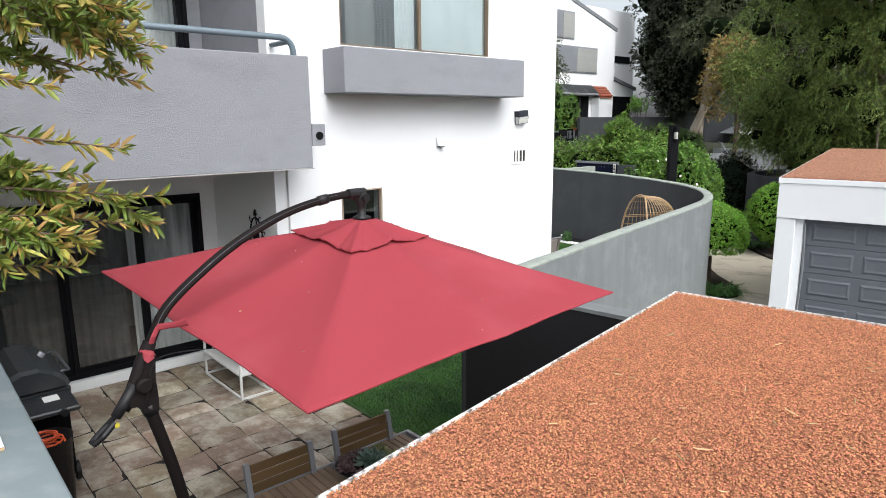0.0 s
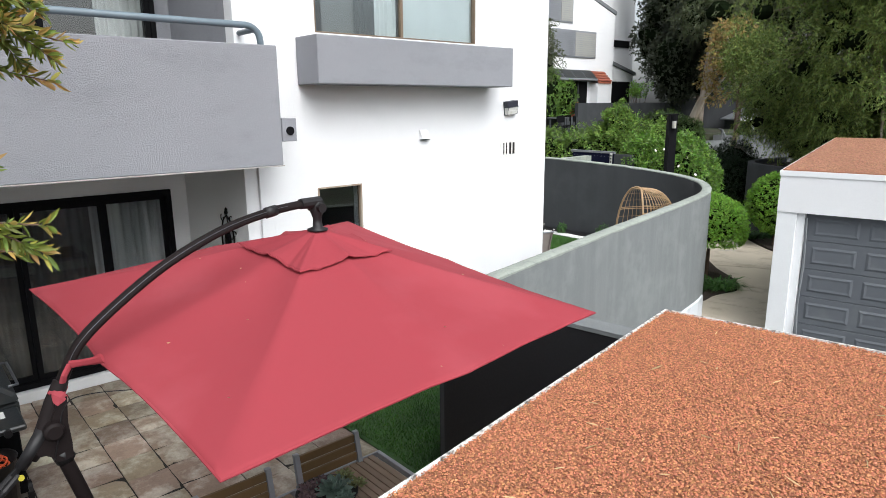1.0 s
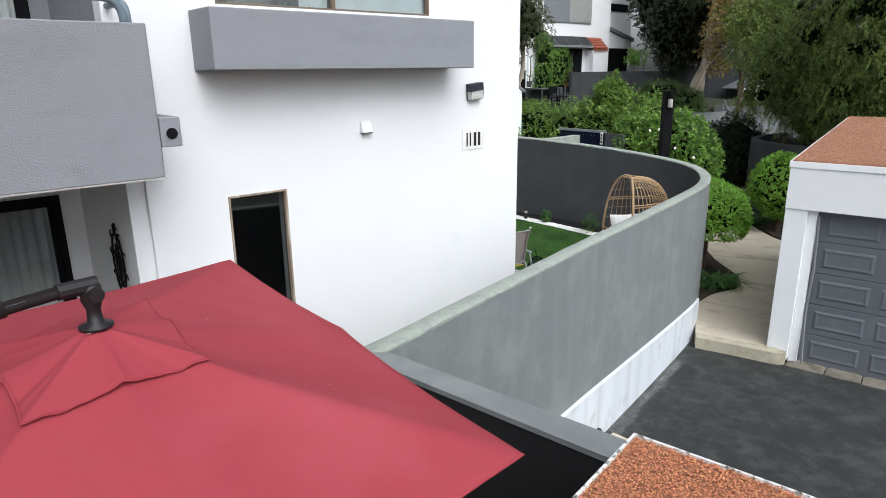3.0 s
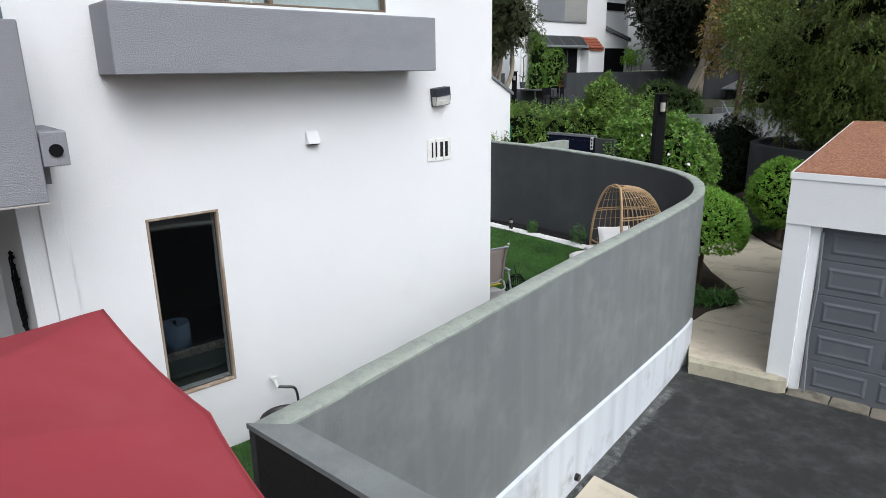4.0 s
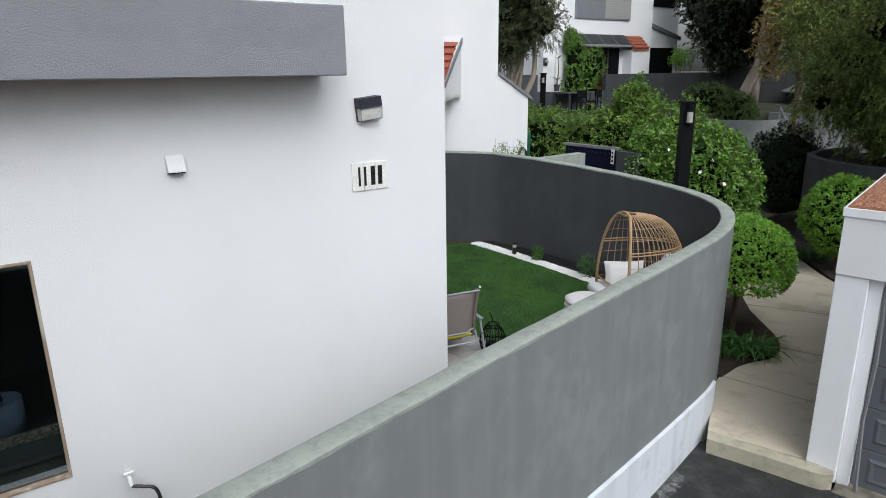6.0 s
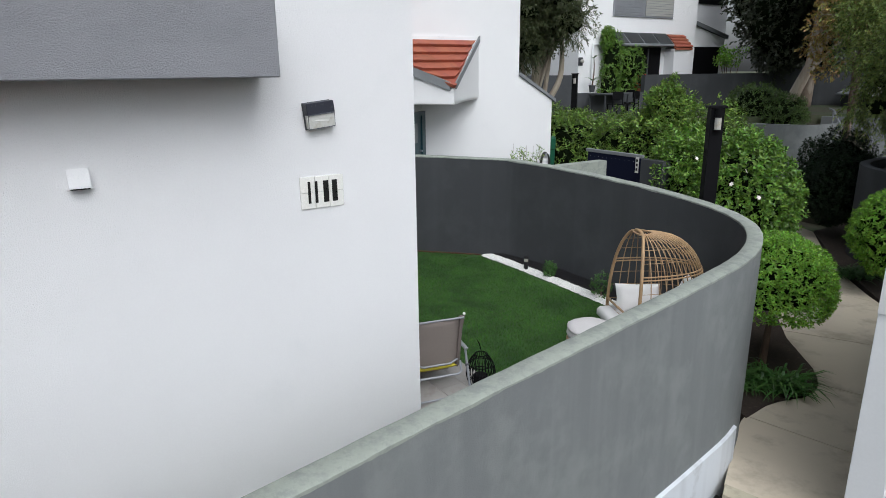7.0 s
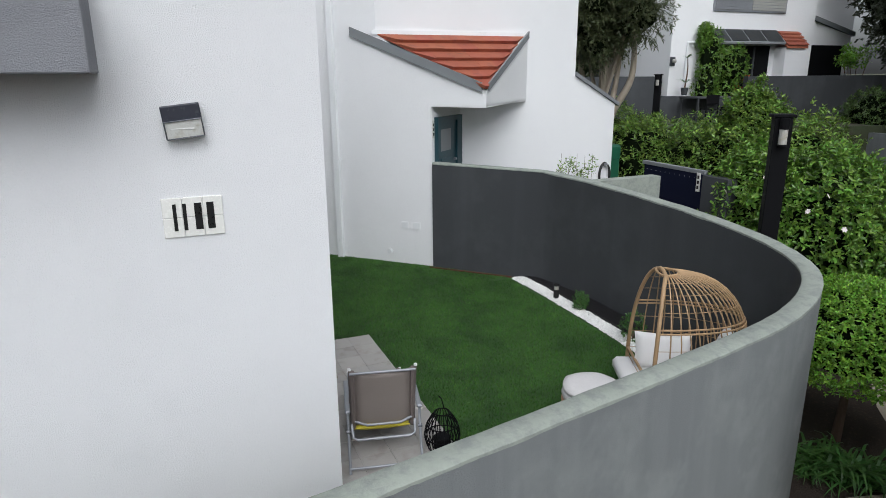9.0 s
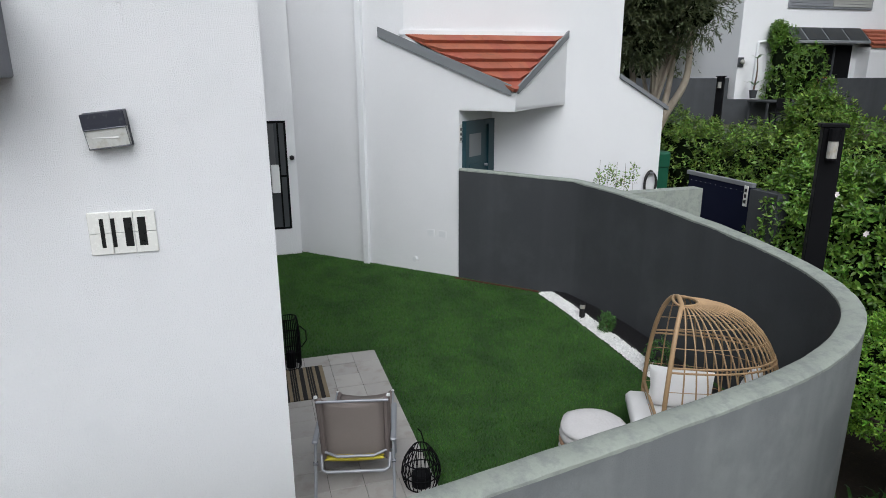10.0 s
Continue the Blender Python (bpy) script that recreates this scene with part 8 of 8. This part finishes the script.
leaves("crown", LEAF_BRIGHT, ts, np.concatenate(sp), 0.12, np.concatenate(ou), 0.1, 0.4, 7, 0.6)
for k, (c, r) in enumerate(cs[:6]):
    part("stem", Shape().tube([(-20.6, 33.2, 2.45), ((c[0] - 20.6) / 2, (c[1] + 33.2) / 2, 3.7), c], [0.03, 0.02, 0.01], 5), TWIG, ts)
ft = thing("terrace_table", "dark metal table on the far terrace", "table", place=pose(-20.2, 25.0, 2.3))
part("top", Shape().box(-0.45, 0.45, -0.7, 0.7, 0.92, 0.98, 0.01), WALL_DARK, ft)
for x in (-0.4, 0.4):
    for y in (-0.62, 0.62):
        part("leg", Shape().box(x - 0.03, x + 0.03, y - 0.03, y + 0.03, 0, 0.92), WALL_DARK, ft)
for x, y, rz in ((-19.5, 24.6, 70), (-19.5, 25.5, 110), (-20.3, 26.1, 180)):
    tc = thing("terrace_chair", "small dark metal chair at the far terrace table", "chair", "far terrace chairs", pose(x, y, 2.45, 0, 0, rz))
    part("seat", Shape().box(-0.22, 0.22, -0.22, 0.22, 0.43, 0.46, 0.008), BLACK_METAL, tc)
    part("backrest", Shape().box(-0.22, 0.22, -0.235, -0.215, 0.62, 0.92, 0.008), BLACK_METAL, tc)
    for a in (-0.2, 0.2):
        part("leg", Shape().box(a - 0.015, a + 0.015, -0.23, -0.20, 0, 0.90), BLACK_METAL, tc)
        part("leg", Shape().box(a - 0.015, a + 0.015, 0.19, 0.22, 0, 0.429), BLACK_METAL, tc)
fp = thing("flower_pot", "pot of red flowers on the far terrace", "pot", place=pose(-20.6, 27.3, 2.45))
part("pot", Shape().lathe([(0.16, 0), (0.24, 0.95), (0, 0.95)], seg=14), TERRACOTTA, fp)
sp, ou = in_blob((0, 0, 1.15), (0.35, 0.4, 0.28), 260, 77, 0.4)
leaves("foliage", LEAF_HEDGE, fp, sp, 0.09, ou, 0, 0.5, 5)
sp, ou = in_blob((0, 0, 1.2), (0.38, 0.45, 0.30), 60, 78, 0.8)
tagged(leaves("bloom", RED_BLOOM, fp, sp, 0.08, ou, 0, 0.8, 6), kind="stuff")

# ---- the bottlebrush tree that leans in beside the camera's start ----
bb = thing("bottlebrush_tree", "bottlebrush branches with narrow green and yellowish new leaves", "tree")
part("trunk", Shape().tube([(-4.6, -2.0, -0.45), (-4.5, -1.9, 2.0), (-4.3, -1.6, 3.6), (-4.2, -1.3, 4.8), (-4.0, -1.2, 6.0)], [0.14, 0.12, 0.10, 0.07, 0.03], 9), BARK, bb, smooth=True)
TWIGS = [((-4.25, -1.4, 4.5), (-3.8, 0.1, 4.52), (-3.50, 1.05, 4.36), 0.9), ((-4.25, -1.4, 4.35), (-3.7, 0.0, 4.40), (-3.45, 0.98, 4.24), 0.8),
         ((-4.25, -1.4, 4.4), (-3.9, 0.2, 4.42), (-3.70, 1.20, 4.20), 0.9), ((-4.25, -1.4, 4.3), (-3.95, 0.1, 4.25), (-3.85, 1.12, 4.03), 0.7),
         ((-4.25, -1.4, 4.5), (-3.6, 0.0, 4.48), (-3.30, 0.92, 4.32), 0.9), ((-4.2, -1.5, 3.9), (-3.2, -0.3, 3.85), (-2.72, 0.69, 3.71), 1.0),
         ((-4.25, -1.5, 3.8), (-3.4, -0.2, 3.62), (-2.78, 0.84, 3.50), 1.0), ((-4.25, -1.5, 3.7), (-3.6, -0.2, 3.52), (-3.08, 0.79, 3.36), 0.8),
         ((-4.3, -1.6, 3.5), (-3.6, -0.4, 3.30), (-2.95, 0.53, 3.22), 1.0),
         ((-4.2, -1.3, 4.8), (-3.5, 0.0, 4.75), (-3.05, 0.95, 4.50), 0.9), ((-4.2, -1.4, 4.6), (-3.8, -0.1, 4.62), (-3.6, 0.85, 4.44), 0.9),
         ((-4.2, -1.5, 4.1), (-3.3, -0.2, 4.1), (-2.95, 0.50, 3.95), 0.8),
         ((-4.2, -1.5, 3.6), (-3.3, -0.3, 3.5), (-2.86, 0.55, 3.36), 0.8), ((-4.3, -1.5, 3.75), (-3.5, -0.25, 3.68), (-2.96, 0.60, 3.60), 1.0),
         ((-4.25, -1.5, 3.7), (-3.5, -0.3, 3.46), (-2.96, 0.50, 3.44), 1.0), ((-4.2, -1.3, 4.9), (-3.9, 0.1, 4.72), (-3.75, 1.0, 4.38), 0.9)]
old, oldd, fresh, freshd = [], [], [], []
rng3 = random.Random(9)
for a, b, c, k in TWIGS:
    ln_ = spline([Vector(a), Vector(b), Vector(c)], 14)
    part("branch", Shape().tube(ln_, [0.013 * (1 - 0.9 * i / (len(ln_) - 1)) + 0.0014 for i in range(len(ln_))], 6), TWIG, bb)
    side_twigs = [ln_]
    for q in range(8 if c[2] > 4.1 else 5):
        i0 = rng3.randint(11, 25)
        st = ln_[i0]
        d0 = (ln_[min(i0 + 2, len(ln_) - 1)] - ln_[i0 - 1]).normalized()
        off = Vector((rng3.uniform(-1, 1), rng3.uniform(-0.6, 1), rng3.uniform(-0.9, 0.35))).normalized()
        tw_ = [st + (d0 * 0.6 + off * 0.55).normalized() * (0.25 * k * f) + Vector((0, 0, -0.05 * f * f)) for f in (0, 0.33, 0.66, 1.0)]
        part("twig", Shape().tube(tw_, [0.004, 0.0032, 0.0025, 0.0015], 5), TWIG, bb)
        side_twigs.append(spline(tw_, 4))
    for tl_ in side_twigs:
        start = int(len(tl_) * 0.52) if tl_ is ln_ else 2
        for i in range(start, len(tl_)):
            f = i / (len(tl_) - 1)
            d0 = (tl_[min(i + 1, len(tl_) - 1)] - tl_[max(i - 1, 0)]).normalized()
            for q in range(6 if f < 0.9 else 9):
                r_ = Vector((rng3.gauss(0, 1), rng3.gauss(0, 1), rng3.gauss(0, 1)))
                perp = (r_ - d0 * r_.dot(d0)).normalized()
                way = (d0 * (0.50 + 0.45 * f) + perp * 0.85 + Vector((0, 0, 0.20))).normalized()
                pos = tl_[i] + d0 * rng3.uniform(-0.04, 0.03)
                if f > 0.84 and rng3.random() < 0.55:
                    fresh.append(pos), freshd.append(way)
                else:
                    old.append(pos), oldd.append(way)
leaves("foliage", LEAF_BOTTLE, bb, np.array([tuple(p) for p in old]), 0.068, np.array([tuple(p) for p in oldd]), 0.05, 0.27, 5, 0.10, "narrow green leaves", facing=1.0)
leaves("new_foliage", LEAF_NEW, bb, np.array([tuple(p) for p in fresh]), 0.072, np.array([tuple(p) for p in freshd]), 0.0, 0.28, 6, 0.10, "yellow and pinkish new leaves", facing=1.0)
# unseen crown clumps with cores, added to shade the balcony and patio door
unseen_clumps = clumps((-5.3, -2.0, 5.4), (1.5, 0.9, 1.5), 26, 0.62, 501)
sp = np.concatenate([in_blob(c, r, 520, 500 + k, 0.35)[0] for k, (c, r) in enumerate(unseen_clumps)])
leaves("crown", LEAF_BOTTLE, bb, sp, 0.08, None, 0.2, 0.24, 8)
for k, (c, r) in enumerate(unseen_clumps[::3]):
    part("limb", Shape().tube(spline([(-4.3, -1.55, 3.9), (Vector((-4.3, -1.55, 3.9)) + Vector(c)) / 2 + Vector((0, 0, 0.3)), c], 4), [0.05 - 0.005 * i for i in range(9)], 6), BARK, bb)
    core(bb, "branch_mass", c, [q * 0.6 for q in r], SHADE_CORE, 0.3, 520 + k, 2)

# ---- pieces of floors and roofs ----
r = np.random.default_rng(12)
n = 520000
lx, ly = r.uniform(0.004, 4.6, n), r.uniform(-5.2, -0.004, n)
keep = (lx < 3.4 - 0.1 * ly) & (ly > -4.6)
loc = np.stack([lx, ly, np.full(n, ZR - 0.008) + r.uniform(-0.004, 0.009, n)], 1)[keep]
tagged(stones("gravel", loc, 0.0050, GRAVEL, garage, 13, 0.72), kind="stuff")
lit = r.uniform(0, 1, (230, 3)) * np.array([3.6, 4.0, 0]) + np.array([0.2, -4.2, ZR + 0.014])
ld = r.normal(size=(230, 3)) * np.array([1, 1, 0.08])
tagged(leaves("dry_leaf", DEAD_LEAF, garage, lit, 0.058, ld, 0, 0.11, 14, 0.02, "dry needle leaves on the gravel", facing=1.0), kind="stuff")
r2 = np.random.default_rng(15)
n = 45000
loc = np.stack([r2.uniform(0.03, 3.2, n), r2.uniform(0.03, 5.4, n), r2.uniform(-0.004, 0.010, n)], 1)
loc[:, 2] += 2.802 + 0.0530 * loc[:, 1]
tagged(stones("gravel", loc, 0.014, GRAVEL_OLD, garage2, 16, 0.6), kind="stuff")

s = Shape().prism([(RX + 0.1, -1.6), (-1.75, -1.6), (-2.1, 4.3), (-4.25, 4.0), (-4.3, 3.76), (HX - 0.2, 3.76), (HX - 0.2, RY), (RX + 0.1, RY)], -0.45, PZ - 0.02)
patio = tagged(part("patio", s, JOINT), "patio of brown and cream flagstones with dark joints", "patio", kind="structure")
rng4 = random.Random(21)
rows_y = [0.40, 0.78, 1.05, 1.36, 1.73, 2.10, 2.58, 2.97, 3.38, 3.81]
for j in range(len(rows_y) - 1):
    x = RX + 0.105
    while x < -2.2:
        L = rng4.choice([0.38, 0.40, 0.42, 0.44])
        y0, y1 = rows_y[j] + 0.006, rows_y[j + 1] - 0.006
        x0, x1 = x + 0.006, min(x + L, -2.1) - 0.006
        if x0 < HX - 0.19 or y1 < RY + 0.42:
            if x1 - x0 > 0.1 and not (x1 < HX and y1 > RY):
                cxm, cym = (x0 + x1) / 2, (y0 + y1) / 2
                tilt = (rng4.uniform(-0.006, 0.006), rng4.uniform(-0.006, 0.006))
                K = 6
                sh, v = Shape(), []
                for b in range(K):
                    for a in range(K):
                        fx, fy = 2 * a / (K - 1) - 1, 2 * b / (K - 1) - 1
                        rim = max(abs(fx), abs(fy)) > 0.99
                        wob = 0.005 * noise.noise((cxm * 9 + fx * 2.1, cym * 7 + fy * 2.3, 0))
                        px_, py_ = fx * ((x1 - x0) / 2 + wob), fy * ((y1 - y0) / 2 + wob)
                        pz_ = fx * tilt[0] + fy * tilt[1] + 0.007 * noise.noise((px_ * 6 + cxm * 3, py_ * 6 + cym * 3, 1)) - (0.014 if rim else 0.001)
                        v.append((cxm + px_, cym + py_, PZ + pz_))
                ring = [a for a in range(K)] + [b * K + K - 1 for b in range(1, K)] + [(K - 1) * K + a for a in range(K - 2, -1, -1)] + [b * K for b in range(K - 2, 0, -1)]
                low_ = [(v[q][0], v[q][1], PZ - 0.03) for q in ring]
                m4 = len(ring)
                sh.add(v + low_, [(b * K + a, b * K + a + 1, (b + 1) * K + a + 1, (b + 1) * K + a) for b in range(K - 1) for a in range(K - 1)] +
                       [(ring[q], K * K + q, K * K + (q + 1) % m4, ring[(q + 1) % m4]) for q in range(m4)])
                part("flagstone", sh, STONE, patio)
        x += L
porch = tagged(part("porch_base", Shape().box(-10.26, HX - 0.0, HY + 0.002, 9.77, LZ - 0.2, LZ + 0.018), JOINT), "paved porch slab beside the lawn", "paving", kind="structure")
pv = random.Random(44)
for i in range(11):
    for j in range(4):
        x0, y0 = -10.255 + i * 0.3012, HY + 0.006 + j * 0.2955
        zt = LZ + 0.028 + pv.uniform(-0.003, 0.002)
        part("paver", Shape().box(x0 + 0.0015, x0 + 0.2997, y0 + 0.0015, y0 + 0.294, LZ - 0.02, zt, 0.0025), SLAB, porch)

# pale mineral bloom on the asphalt along the wall
m = bpy.data.materials.new("mineral_bloom")
m.use_nodes = True
nd, ln = m.node_tree.nodes, m.node_tree.links
tn, mr = nd.new("ShaderNodeTexNoise"), nd.new("ShaderNodeMapRange")
clear_, mixs = nd.new("ShaderNodeBsdfTransparent"), nd.new("ShaderNodeMixShader")
tn.inputs["Scale"].default_value, tn.inputs["Detail"].default_value, tn.inputs["Roughness"].default_value = 11.0, 8.0, 0.75
cn = nd.new("ShaderNodeTexCoord")
ln.new(cn.outputs["Object"], tn.inputs["Vector"])
mr.inputs[1].default_value, mr.inputs[2].default_value, mr.inputs[4].default_value = 0.45, 0.68, 0.55
ln.new(tn.outputs["Fac"], mr.inputs[0])
nd["Principled BSDF"].inputs["Base Color"].default_value = (0.42, 0.43, 0.43, 1)
nd["Principled BSDF"].inputs["Roughness"].default_value = 0.9
ln.new(mr.outputs[0], mixs.inputs[0])
ln.new(clear_.outputs[0], mixs.inputs[1])
ln.new(nd["Principled BSDF"].outputs[0], mixs.inputs[2])
ln.new(mixs.outputs[0], nd["Material Output"].inputs[0])
run_a = [base_out[i] for i in lo_i if base_out[i][1] < 10.8]
edge_a = [(x + 0.17 + 0.12 * noise.noise((y * 1.7, 0, 0)) + 0.03 * noise.noise((y * 9, 2, 0)), y) for x, y in run_a]
stain = Shape().add([(x - 0.004, y, -0.345) for x, y in run_a] + [(x, y, -0.345) for x, y in edge_a], [(i, len(run_a) + i, len(run_a) + i + 1, i + 1) for i in range(len(run_a) - 1)])
part("mineral_stain", stain, m, lane, "pale mineral stain along the foot of the wall")

# concrete pad and weep hole at the foot of the wall
pad = wall_between([(-4.87, 8.19), (-4.72, 7.45), (-4.5, 6.4)], [(-3.95, 8.24), (-3.8, 7.5), (-3.6, 6.45)], -0.4, [-0.338] * 3)
tagged(part("concrete_pad", pad, CONCRETE), "pale cracked concrete pad at the foot of the wall", "paving", kind="structure")
hole = Shape().tube([(-4.80, 7.74, -0.10), (-4.755, 7.75, -0.10)], [0.042, 0.040], 14)
part("weep_hole", hole, NUMERAL, garden_wall, "dark drain hole in the white base")
